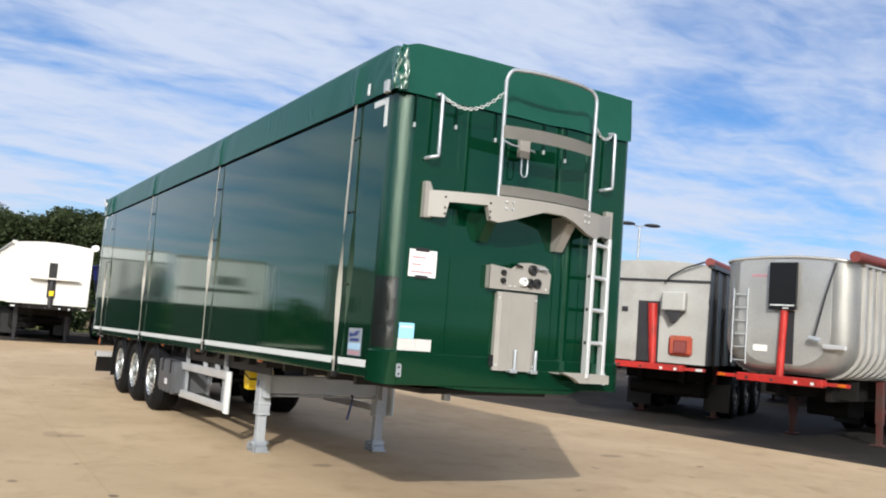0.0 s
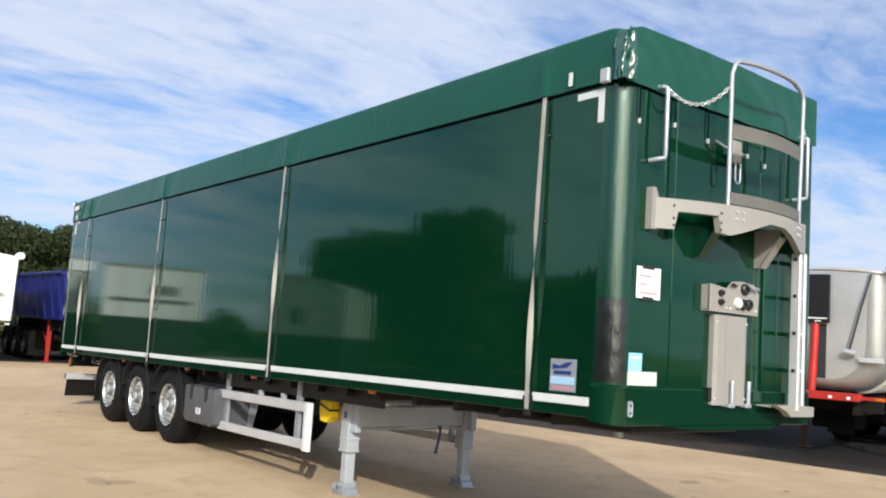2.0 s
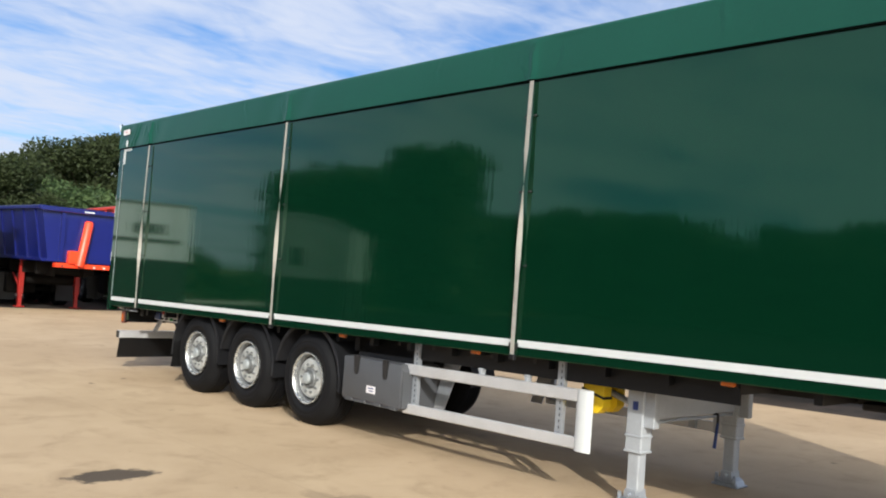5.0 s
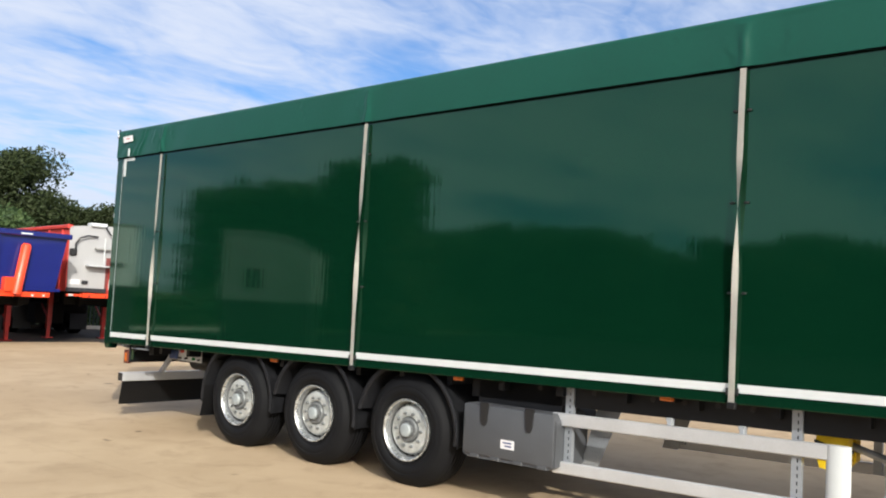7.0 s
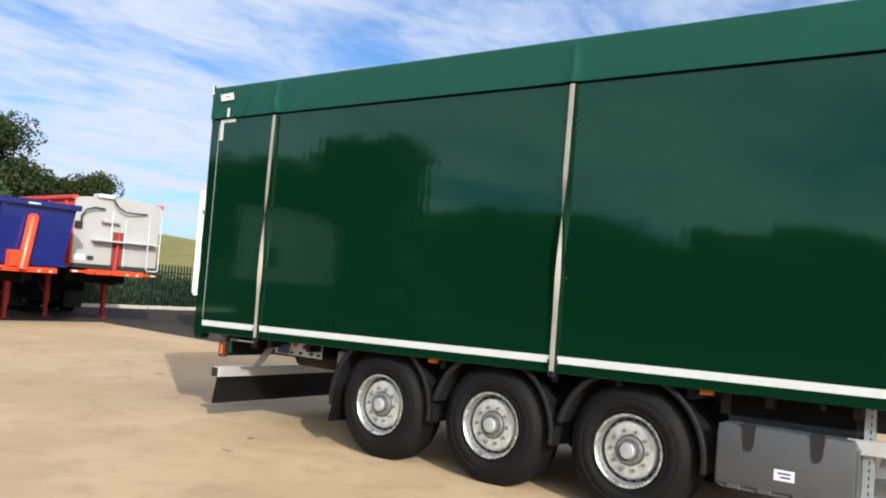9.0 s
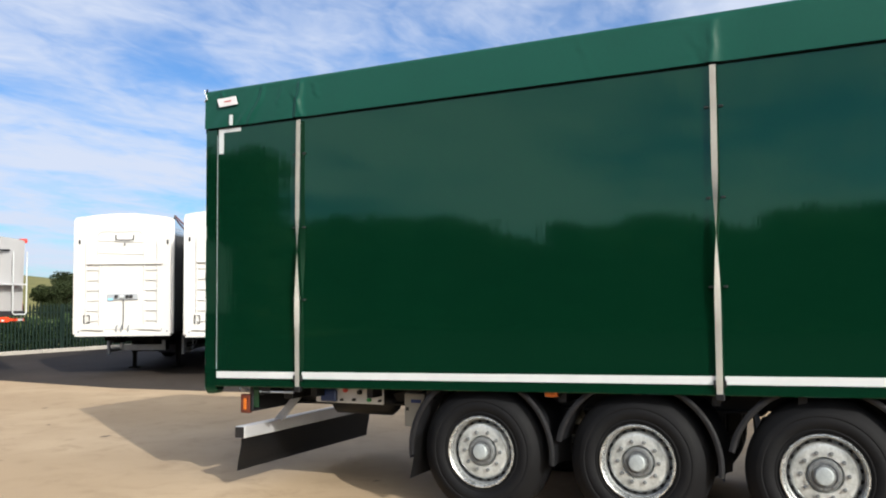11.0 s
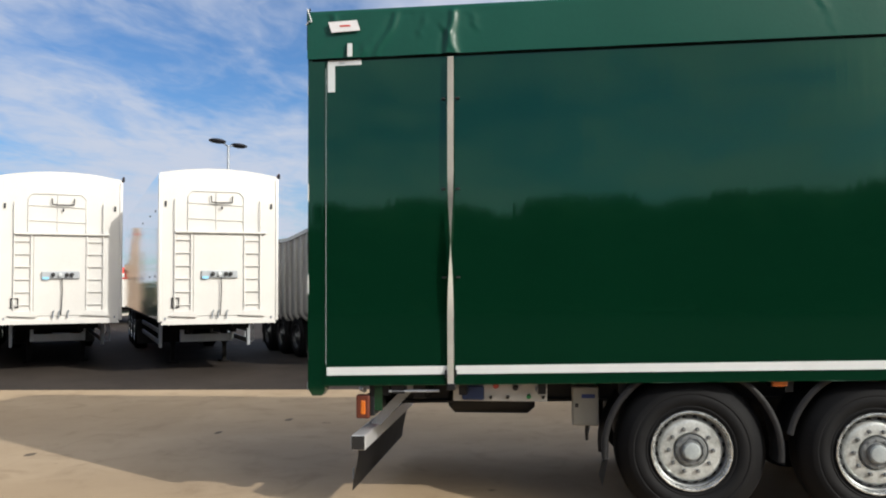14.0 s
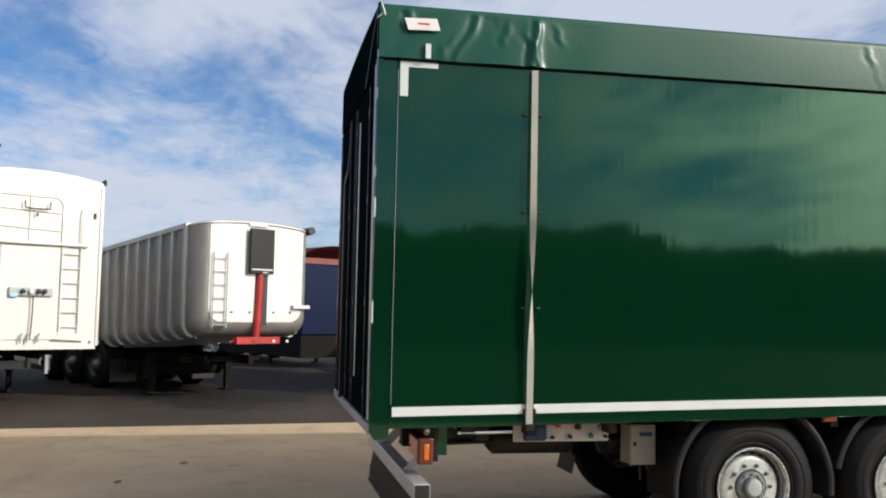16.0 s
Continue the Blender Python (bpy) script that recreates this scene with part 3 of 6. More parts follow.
def build_body():
    for name, x0, x1 in (("side_panel", 0.0, 0.05), ("side_panel", WID - 0.05, WID)):
        bm = bmesh.new()
        for k in range(24):
            a, b = 0.17 + 13.28 * k / 24, 0.17 + 13.28 * (k + 1) / 24
            box(bm, x0, x1, a if k or x0 == 0 else 0.06, b, BOT + 0.07, TOP + 0.06)
        bmesh.ops.remove_doubles(bm, verts=bm.verts, dist=1e-4)
        bmesh.ops.delete(bm, geom=[f for f in bm.faces if abs(f.normal.y) > 0.9 and 0.2 < f.calc_center_median().y < 13.4], context="FACES")
        tp(name, bm, PAINT, "smooth glossy green side wall")
    tp("front_wall", B(0.17, WID - 0.06, 0, 0.05, BOT + 0.05, TOP + 0.3), PAINT_FRONT, "glossy green front bulkhead")
    for x in (0.62, 1.72, 2.02):
        tp("panel_rib", B(x - 0.012, x + 0.012, -0.006, 0.001, 1.46, TOP - 0.03, bevel=0.004), PAINT_FRONT)
    tp("side_rib", B(1.80, 1.85, -0.010, 0.001, 1.46, 2.5, bevel=0.008), PAINT_FRONT)
    # rounded front corners
    for far in (False, True):
        def arc(u, v, far=far):
            a = math.pi / 2 * u
            r = 0.06 if far else 0.17
            x, y = r - r * math.cos(a), r - r * math.sin(a)
            return (WID - x if far else x, y, BOT + (TOP + 0.1 - BOT) * v)
        bm = sheet(14, 1, arc)
        bmesh.ops.recalc_face_normals(bm, faces=bm.faces)
        tp("corner_post", bm, PAINT_POST, "rounded green corner post", smooth=60)
        # lower corner skirting
        def skirt2(u, v, far=far):
            a = math.pi / 2 * u
            r = 0.06 if far else 0.17
            k = r + (0.016 if v < 0.95 else 0.001)
            x, y = r - k * math.cos(a), r - k * math.sin(a)
            return (WID - x if far else x, y, BOT - 0.02 + 0.27 * min(1, v / 0.9) + (0.012 if v > 0.95 else 0))
        bm = sheet(14, 10, skirt2)
        bmesh.ops.recalc_face_normals(bm, faces=bm.faces)
        tp("corner_skirt", bm, PAINT, smooth=40)
    # clear film on the near rounded corner
    def film(u, v):
        a = math.pi / 2 * (0.08 + 0.80 * u)
        w = 0.0016 * noise.noise((u * 3, v * 5, 2.0)) + 0.0022
        return (0.17 - (0.172 + w) * math.cos(a), 0.17 - (0.172 + w) * math.sin(a), 1.47 + 0.58 * v)
    bm = sheet(16, 24, film)
    bmesh.ops.recalc_face_normals(bm, faces=bm.faces)
    tp("protective_film", bm, FILM, "dark shiny protective film with wrinkles", smooth=60)
    # bottom rails
    for x0, x1 in ((-0.012, 0.06), (WID - 0.06, WID + 0.012)):
        tp("bottom_rail", B(x0, x1, 0.17, 13.47, BOT, BOT + 0.072, bevel=0.004), PAINT)
    tp("front_rail", B(0.17, WID - 0.06, -0.018, 0.05, BOT - 0.02, BOT + 0.25, bevel=0.006), PAINT_FRONT)
    tp("front_lip", P([(0.55, BOT - 0.02), (1.0, BOT - 0.055), (1.9, BOT - 0.055), (2.1, BOT - 0.02)], "y", -0.02, 0.3), PAINT_FRONT)
    tp("floor", B(0.05, WID - 0.05, 0.05, LEN - 0.05, BOT + 0.02, BOT + 0.09), CHASSIS)
    # rear posts with a chamfered foot
    for far in (False, True):
        bm = bmesh.new()
        x0, x1 = (WID - 0.11, WID + 0.006) if far else (-0.006, 0.11)
        prism(bm, [(13.46, BOT - 0.035), (13.49, BOT - 0.07), (13.58, BOT - 0.07), (13.63, BOT - 0.015), (13.63, TOP + 0.08), (13.46, TOP + 0.08)], "x", x0, x1)
        tp("rear_post", bm, PAINT, "green rear corner post")
    tp("trim_line", B(-0.009, -0.004, 13.4485, 13.4515, BOT + 0.16, TOP - 0.05), LEGPAINT)
    for z0, z1, m, w in ((2.57, 2.70, PANELWHITE, 0.022), (1.89, 2.03, PANELWHITE, 0.022), (2.83, 2.90, LEGPAINT, 0.015), (2.18, 2.27, CHASSIS, 0.02), (3.35, 3.42, LEGPAINT, 0.012), (1.40, 1.47, CHASSIS, 0.02)):
        tp("hinge", B(-0.0095, 0.03, 13.638 - w, 13.638, z0, z1, bevel=0.002), m, "bare metal door hinge leaf")
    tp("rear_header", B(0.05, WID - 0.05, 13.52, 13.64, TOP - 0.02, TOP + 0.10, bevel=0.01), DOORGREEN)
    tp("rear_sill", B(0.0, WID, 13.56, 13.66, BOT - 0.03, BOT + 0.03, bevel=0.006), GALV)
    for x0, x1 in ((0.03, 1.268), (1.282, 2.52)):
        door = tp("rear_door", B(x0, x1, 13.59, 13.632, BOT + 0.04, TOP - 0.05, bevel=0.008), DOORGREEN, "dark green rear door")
        for x in (x0 + 0.30, x1 - 0.18):
            tp("locking_rod", T([(x, 13.652, BOT + 0.02), (x, 13.652, TOP - 0.10)], 0.013, 10), CHASSIS, "dark painted locking rod", smooth=40, parent=door)
            for z in (1.4, 2.0, 2.7, 3.3):
                tp("rod_bracket", B(x - 0.03, x + 0.03, 13.625, 13.668, z, z + 0.05, bevel=0.004), CHASSIS, parent=door)
        tp("seal", B(x0 - 0.012, x0, 13.585, 13.636, BOT + 0.04, TOP - 0.05), BLACK, parent=door)
    tp("door_edge", B(0.03, 0.13, 13.632, 13.640, BOT + 0.05, TOP + 0.02), LEGPAINT, "bare grey door edge")
    tp("bright_rod", T([(0.885, 13.66, BOT + 0.30), (0.885, 13.66, 3.36)], 0.016, 10), ALU, "bare metal locking rod", smooth=40)
    fr = tp("tailgate_frame", B(1.86, 1.94, 13.632, 13.72, BOT + 0.02, 3.02, bevel=0.01), CHASSIS, "dark upright frame on the rear doors")
    tp("frame_hook", T([(1.90, 13.70, 3.00), (1.86, 13.70, 3.06), (1.70, 13.68, 3.12), (1.62, 13.66, 3.30), (1.60, 13.65, 3.52)], 0.03, 8), CHASSIS, parent=fr, smooth=60)
    tp("cover_cable", T([(0.02, 13.66, 3.96), (0.30, 13.67, 3.76), (0.62, 13.66, 3.56)], 0.010, 6), BLACK, "black cover cable", smooth=60)


build_body()
STRAPS = (0.765, 5.015, 8.835, 12.50)


CREASES = [(13.40, 13.36, 3.86, 3.97, 0.012), (13.03, 12.87, 3.68, 3.98, 0.013), (13.20, 13.12, 3.62, 3.72, 0.008), (12.52, 12.47, 3.60, 3.98, 0.016), (12.44, 12.53, 3.60, 3.80, 0.010), (12.72, 12.68, 3.78, 3.90, 0.007), (12.30, 12.33, 3.80, 3.90, 0.006)]
crease_rng = random.Random(31)
for s in STRAPS[:3]:
    CREASES += [(s + 0.01, s - 0.02, 3.60, 3.86, 0.006), (s + 0.05, s + 0.12, 3.62, 3.80, 0.003)]
for k in range(16):
    y0, z0 = crease_rng.uniform(0.4, 13.2), crease_rng.uniform(3.60, 3.85)
    CREASES.append((y0, y0 + crease_rng.uniform(-0.12, 0.12), z0, z0 + crease_rng.uniform(0.08, 0.22), crease_rng.uniform(0.001, 0.004)))


def hem_rise(y):
    """The cover's hem climbs slightly towards the rear."""
    return 0.017 + 0.002 * y


def tarp_wave(y, z):
    """Small folds of the cover: gentle along its length, sharper at the straps and the ends."""
    w = 0.005 * noise.noise((y * 0.35, z * 2.0, 5.0)) + 0.0014 * noise.noise((y * 1.8, z * 3.0, 1.0))
    for s in STRAPS:
        d = abs(y - s)
        w += 0.016 * math.exp(-((d / 0.05) ** 2)) * (1 - 0.6 * (z - TOP) / 0.4)
        w += 0.006 * math.exp(-((d / 0.5) ** 2)) * math.sin(9 * (y - s) + 5 * (z - TOP))
    for y0, y1, z0, z1, h in CREASES:
        k = (z - z0) / (z1 - z0)
        if -0.3 < k < 1.3:
            c = y0 + (y1 - y0) * k + 0.012 * math.sin(7 * k + 3 * y0)
            d = (y - c) / 0.026
            if -4 < d < 4:
                fade = math.sin(math.pi * min(1, max(0, (k + 0.3) / 1.6))) ** 0.6
                w += h * fade * (math.exp(-d * d) - 0.55 * math.exp(-((d - 1.6) ** 2)))
    for e in (0.1, 13.3):
        d = abs(y - e)
        w += 0.0045 * math.exp(-((d / 0.7) ** 2)) * noise.noise((y * 5 + z * 4, z * 3, 3.0)) * 2
    return w


def build_tarp():
    def f(u, v):
        y = -0.012 + (LEN + 0.015) * u
        if v < 0.34:                       # near drape
            k = v / 0.34
            z = TOP - 0.026 + hem_rise(y) + (0.386 - hem_rise(y)) * k
            x = -0.030 + 0.012 * k * k - tarp_wave(y, z)
        elif v < 0.42:
            a = (v - 0.34) / 0.08 * math.pi / 2
            x, z = -0.018 + 0.035 * (1 - math.cos(a)), TOP + 0.36 + 0.035 * math.sin(a)
        elif v <= 0.58:
            k = (v - 0.42) / 0.16
            x, z = 0.017 + (WID - 0.080) * k, TOP + 0.395 + 0.03 * math.sin(math.pi * k)
        elif v <= 0.66:
            a = (0.66 - v) / 0.08 * math.pi / 2
            x, z = WID - 0.028 - 0.035 * (1 - math.cos(a)), TOP + 0.36 + 0.035 * math.sin(a)
        else:
            k = (1 - v) / 0.34
            z = TOP - 0.026 + hem_rise(y) + (0.386 - hem_rise(y)) * k
            x = WID - 0.012 - 0.016 * k * k + 0.4 * tarp_wave(y, z)
        if z > TOP + 0.1:
            z -= 0.008 * math.sin(math.pi * min(1.0, max(0.0, y / LEN))) * min(1.0, (z - TOP - 0.1) / 0.25)
            z -= 0.018 * max(0.0, min(1.0, x / WID)) * math.exp(-max(0.0, y) / 0.6)
            z -= 0.045 * math.exp(-(((y + 0.012) / 0.09) ** 2)) * math.exp(-((x / 0.12) ** 2))
        return (x, y, z)
    bm = sheet(1000, 50, f)
    bmesh.ops.recalc_face_normals(bm, faces=bm.faces)
    cover = tp("tarpaulin", bm, TARP, "green PVC roll-over cover with folds", smooth=60)

    def front(u, v):
        x = -0.02 + (WID - 0.02) * u
        z = TOP - 0.03 + (0.43 - 0.018 * u) * v + 0.02 * math.sin(math.pi * u) * v
        w = 0.012 + 0.010 * noise.noise((x * 2.0, z * 3, 8.0)) + 0.005 * noise.noise((x * 7.0 + z * 5, z * 6, 1.0))
        c = math.exp(-((x / 0.22) ** 2)) + 0.5 * math.exp(-(((WID - x) / 0.2) ** 2))
        w += c * (0.018 + 0.014 * noise.noise((x * 5 + z * 3, z * 4, 6.0)))
        z -= 0.045 * v * math.exp(-((x / 0.10) ** 2))
        if v < 0.06:
            z -= 0.010 * noise.noise((x * 3, 0, 4.0))
        return (x, -0.012 - w, z)
    bm = sheet(90, 16, front)
    bmesh.ops.recalc_face_normals(bm, faces=bm.faces)
    tp("front_flap", bm, TARP, "green cover flap folded over the bulkhead", smooth=70, parent=cover)
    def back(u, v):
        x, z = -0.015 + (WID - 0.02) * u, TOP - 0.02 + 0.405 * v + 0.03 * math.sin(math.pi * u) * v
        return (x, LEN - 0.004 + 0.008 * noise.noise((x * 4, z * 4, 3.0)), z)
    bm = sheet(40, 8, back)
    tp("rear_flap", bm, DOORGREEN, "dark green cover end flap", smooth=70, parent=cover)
    # crumpled corner
    def corner(u, v):
        a = math.pi / 2 * u
        k = 0.112 + 0.018 * noise.noise((u * 3.4 + v * 1.5, v * 3.2, 9.0)) + 0.022 * abs(noise.noise((u * 4.5 - v * 3.0, v * 2.6, 2.0))) + 0.016 * math.exp(-(((u - 0.35 - 0.15 * v) / 0.10) ** 2)) - 0.020 * max(0.0, v - 0.8) / 0.2
        r = 0.055
        cx, cy = 0.045, 0.045
        return (cx - (k + r - 0.06) * math.cos(a), cy - (k + r - 0.06) * math.sin(a), TOP - 0.02 + 0.352 * v)
    bm = sheet(22, 30, corner)
    bmesh.ops.recalc_face_normals(bm, faces=bm.faces)
    tp("corner_fold", bm, TARP_CRUMPLED, "crumpled shiny cover corner", smooth=80, parent=cover)
    for x in (-0.012, WID + 0.012):
        tp("hem_rope", T([(x, y, TOP - 0.031 + hem_rise(y)) for y in [0.1 + 13.48 * k / 24 for k in range(25)]], 0.009, 8), HEM, parent=cover)
    tp("latch", B(-0.055, -0.010, 0.105, 0.185, TOP - 0.02, TOP + 0.085, bevel=0.006), LEGPAINT, "galvanised corner latch", parent=cover)
    tp("corner_bar", T([(0.0, 13.655, 3.70), (0.0, 13.655, 3.99), (-0.02, 13.60, 4.0)], 0.012, 8), CHASSIS, parent=cover)
    tp("white_cord", T([(-0.04, 13.58, 3.90), (-0.045, 13.62, 4.0)], 0.007, 6), TAPE, parent=cover)
    tp("white_cord", T([(-0.04, 13.60, 3.91), (-0.02, 13.68, 3.885)], 0.006, 6), TAPE, parent=cover)
    s = tp("maker_label", P([(13.20, 3.895), (13.42, 3.888), (13.395, 3.808), (13.175, 3.815)], "x", -0.052, -0.047), PAPER, "white slanted label with a red printed bar", parent=cover)
    tp("print", B(-0.055, -0.051, 13.25, 13.33, 3.848, 3.860), REDPRINT, parent=s)
    for y in (13.255, 0.475):
        tp("short_tape", B(-0.053, -0.046, y - 0.018, y + 0.018, TOP + 0.02, TOP + 0.12), TAPE, parent=cover)
    return cover


build_tarp()


def build_straps():
    for i, y in enumerate(STRAPS):
        def f(u, v, y=y, i=i):
            z = BOT - 0.01 + (TOP - BOT) * v
            turn = math.pi * min(1, max(0, (v - (0.12, 0.3, 0.25, 0.2)[i]) / 0.45))
            w = (u - 0.5) * 0.046
            sag = 0.018 + 0.012 * math.sin(math.pi * v)
            return (-sag - 0.016 - w * math.sin(turn), y + w * math.cos(turn) + 0.012 * (0.5 - v), z)
        bm = sheet(2, 40, f, 0.003)
        strap = tp("strap", bm, WEB, "grey twisted webbing strap", smooth=60)
        tp("strap_hook", B(-0.048, -0.008, y - 0.028, y + 0.034, BOT - 0.035, BOT + 0.012, bevel=0.005), CHASSIS, parent=strap)
        tp("strap_buckle", B(-0.040, -0.012, y - 0.040, y - 0.026, BOT + 0.06, BOT + 0.11, bevel=0.003), CHASSIS, parent=strap)
        tp("strap_buckle", B(-0.040, -0.012, y + 0.034, y + 0.048, BOT + 0.06, BOT + 0.11, bevel=0.003), CHASSIS, parent=strap)
        for z in (3.28, 2.62, 1.98):
            for d in (-0.052, 0.052):
                tp("cleat", B(-0.022, 0.0, y + d - 0.016, y + d + 0.016, z, z + 0.016, bevel=0.004), BLACK, parent=strap)


build_straps()


def build_marks():
    ys = [0.165, 0.735, 0.80, 4.985, 5.045, 8.805, 8.865, 12.47, 12.53, 13.44]
    for a, b in zip(ys[::2], ys[1::2]):
        tp("reflective_stripe", B(-0.0155, -0.0115, a, b, BOT + 0.078, BOT + 0.138), TAPE, "white reflective side stripe")
    tp("stripe_backing", B(-0.0112, 0.0, 0.165, 13.46, BOT + 0.070, BOT + 0.148), PAINT)
    for y, d, up in ((0.175, 1, 0.0), (13.435, -1, 0.062)):
        a, b = sorted((y, y + d * 0.26))
        tp("corner_mark", B(-0.004, 0.0, a, b, 3.505 + up, 3.555 + up), TAPE, "white reflective corner mark")
        a, b = sorted((y, y + d * 0.055))
        tp("corner_mark", B(-0.004, 0.0, a, b, 3.31 + up, 3.505 + up), TAPE)
    lab = tp("badge", B(-0.005, 0.0, 0.315, 0.57, 1.36, 1.61), LABELGREY, "grey manufacturer badge with blue and red shapes")
    tp("badge_shape", P([(0.545, 1.575), (0.47, 1.560), (0.42, 1.585), (0.345, 1.592), (0.40, 1.550), (0.545, 1.535)], "x", -0.008, -0.004), NAVY, parent=lab)
    tp("badge_bar", B(-0.008, -0.004, 0.36, 0.53, 1.500, 1.525), NAVY, parent=lab)
    tp("badge_bar", B(-0.0075, -0.004, 0.325, 0.56, 1.430, 1.485), PALEBLUE, parent=lab)
    tp("badge_bar", B(-0.0075, -0.004, 0.335, 0.55, 1.375, 1.412), PINK, parent=lab)


build_marks()


def build_front():
    # bowed beam with cut-outs that carries the platform
    def bow(x):
        k = (x - 1.32) / 1.0
        return -0.02 - 0.31 * max(0, 1 - k * k)
    def beam():
        bm = bmesh.new()
        lower = [(0.33, 2.57), (0.47, 2.57), (0.475, 2.70), (0.78, 2.70), (0.80, 2.58), (0.88, 2.565), (1.0, 2.60), (1.3, 2.70), (1.52, 2.70), (1.66, 2.66), (1.86, 2.58), (2.0, 2.56), (2.10, 2.60), (2.32, 2.60)]
        xs = [0.33 + 1.99 * k / 80 for k in range(81)]
        def low(x):
            for (a, c), (b, d) in zip(lower, lower[1:]):
                if a <= x <= b + 1e-9:
                    return c + (d - c) * (x - a) / (b - a)
            return 2.6
        front, back = [], []
        for x in xs:
            hi = 2.79 + 0.02 * (1 if x > 2.2 else 0)
            for lst, dy in ((front, -0.03), (back, 0.02)):
                lst.append((bm.verts.new((x, bow(x) + dy, low(x))), bm.verts.new((x, bow(x) + dy, hi))))
        for i in range(80):
            a, b, c, d = front[i], front[i + 1], back[i], back[i + 1]
            bm.faces.new((a[0], b[0], b[1], a[1]))
            bm.faces.new((d[0], c[0], c[1], d[1]))
            bm.faces.new((a[1], b[1], d[1], c[1]))
            bm.faces.new((b[0], a[0], c[0], d[0]))
        for a, c in ((front[0], back[0]), (front[-1], back[-1])):
            bm.faces.new((a[0], a[1], c[1], c[0]))
        bmesh.ops.recalc_face_normals(bm, faces=bm.faces)
        return bm
    b = tp("platform_beam", beam(), BEAM, "beige-grey bowed steel beam with bolts", smooth=30)
    tp("end_bracket", P([(0.29, 2.56), (0.36, 2.56), (0.36, 2.80), (0.335, 2.86), (0.29, 2.86)], "y", -0.055, 0.0), BEAM, parent=b)
    tp("end_bracket", B(2.25, 2.33, -0.06, 0.0, 2.58, 2.86, bevel=0.006), BEAM, parent=b)
    def deck(u, v):
        x = 0.86 + 1.0 * u
        return (x, bow(x) - 0.03 + (0.0 - bow(x) + 0.03) * v, 2.796)
    tp("platform_deck", sheet(24, 3, deck, 0.01), BEAM, parent=b)
    for x in (0.84, 1.66):
        tone = BEAM if x > 1 else PAINT_FRONT
        tp("gusset", P([(0.0, 2.42), (0.0, 2.72), (-0.22, 2.72), (-0.22, 2.66), (-0.06, 2.42)], "x", x, x + 0.014), tone, "folded steel gusset", parent=b)
        tp("gusset_flange", P([(-0.22, 2.655), (-0.22, 2.665), (-0.05, 2.43), (-0.05, 2.42)], "x", x, x + 0.10), tone, parent=b)
    for x0 in (0.93, 1.80):
        for dx in (0, 0.06):
            for z in (2.69, 2.745):
                bm = bmesh.new()
                bmesh.ops.create_cone(bm, cap_ends=True, segments=6, radius1=0.012, radius2=0.010, depth=0.014, matrix=Matrix.Translation((x0 + dx, bow(x0 + dx) - 0.036, z)) @ Matrix.Rotation(math.pi / 2, 4, "X"))
                tp("bolt", bm, ALU, parent=b)
    for x, z in ((0.45, 2.60), (0.45, 2.65), (0.45, 2.74), (0.80, 2.60), (0.80, 2.65), (0.80, 2.72)):
        bm = bmesh.new()
        bmesh.ops.create_cone(bm, cap_ends=True, segments=8, radius1=0.010, radius2=0.010, depth=0.006, matrix=Matrix.Translation((x, bow(x) - 0.031, z)) @ Matrix.Rotation(math.pi / 2, 4, "X"))
        tp("bolt_hole", bm, BLACK, parent=b)
    # hoop guard
    h = [(0.86, bow(0.86) - 0.012, 2.79), (0.86, bow(0.86) - 0.012, 3.77)]
    for k in range(1, 7):
        a = math.pi / 2 * k / 6
        h.append((0.86 + 0.11 * (1 - math.cos(a)), bow(0.9) - 0.012, 3.77 + 0.11 * math.sin(a)))
    for k in range(1, 8):
        x = 0.97 + 0.78 * k / 8
        h.append((x, bow(x) - 0.012, 3.88))
    for k in range(0, 7):
        a = math.pi / 2 * k / 6
        h.append((1.75 + 0.11 * math.sin(a), bow(1.8) - 0.012, 3.88 - 0.11 * (1 - math.cos(a))))
    h.append((1.86, bow(1.86) - 0.012, 2.79))
    tp("guard_hoop", T([(a + 0.012, b, c + (0.012 if c > 3 else 0)) for a, b, c in h], 0.0175, 12), GALV, "galvanised tubular guard hoop", smooth=50)
    def bar(z0, z1):
        return sheet(20, 1, lambda u, v: (0.865 + 0.99 * u, bow(0.865 + 0.99 * u) - 0.028, z0 + (z1 - z0) * v), 0.012)
    tp("guard_plate", bar(3.285, 3.395), BEAM, "curved beige-grey guard plate")
    tp("guard_plate", bar(2.80, 2.885), BEAM)
    lk = tp("latch_plate", B(1.18, 1.29, -0.105, -0.055, 3.195, 3.365, bevel=0.006), BEAM, "small latch plate with a hanging loop")
    tp("latch_loop", T([(1.200, -0.11, 3.19), (1.200, -0.11, 3.06), (1.210, -0.11, 3.035), (1.233, -0.11, 3.025), (1.256, -0.11, 3.035), (1.266, -0.11, 3.06), (1.266, -0.11, 3.19)], 0.008, 8), GALV, parent=lk, smooth=50)
    tp("latch_rod", T([(1.02, -0.05, 3.335), (1.10, -0.075, 3.30), (1.19, -0.08, 3.29), (1.34, -0.09, 3.275), (1.37, -0.06, 3.275)], 0.010, 8), GALV, parent=lk, smooth=50)
    # grab rails and chains
    for x, d in ((0.37, -0.075), (2.27, -0.075)):
        tp("grab_rail", T([(x + d, -0.005, 3.055), (x + d * 0.8, -0.07, 3.06), (x, -0.085, 3.075), (x, -0.09, 3.10), (x, -0.09, 3.59), (x - 0.01, -0.07, 3.60), (x - 0.02, -0.005, 3.605)], 0.0165, 10), GALV, "galvanised grab rail", smooth=50)
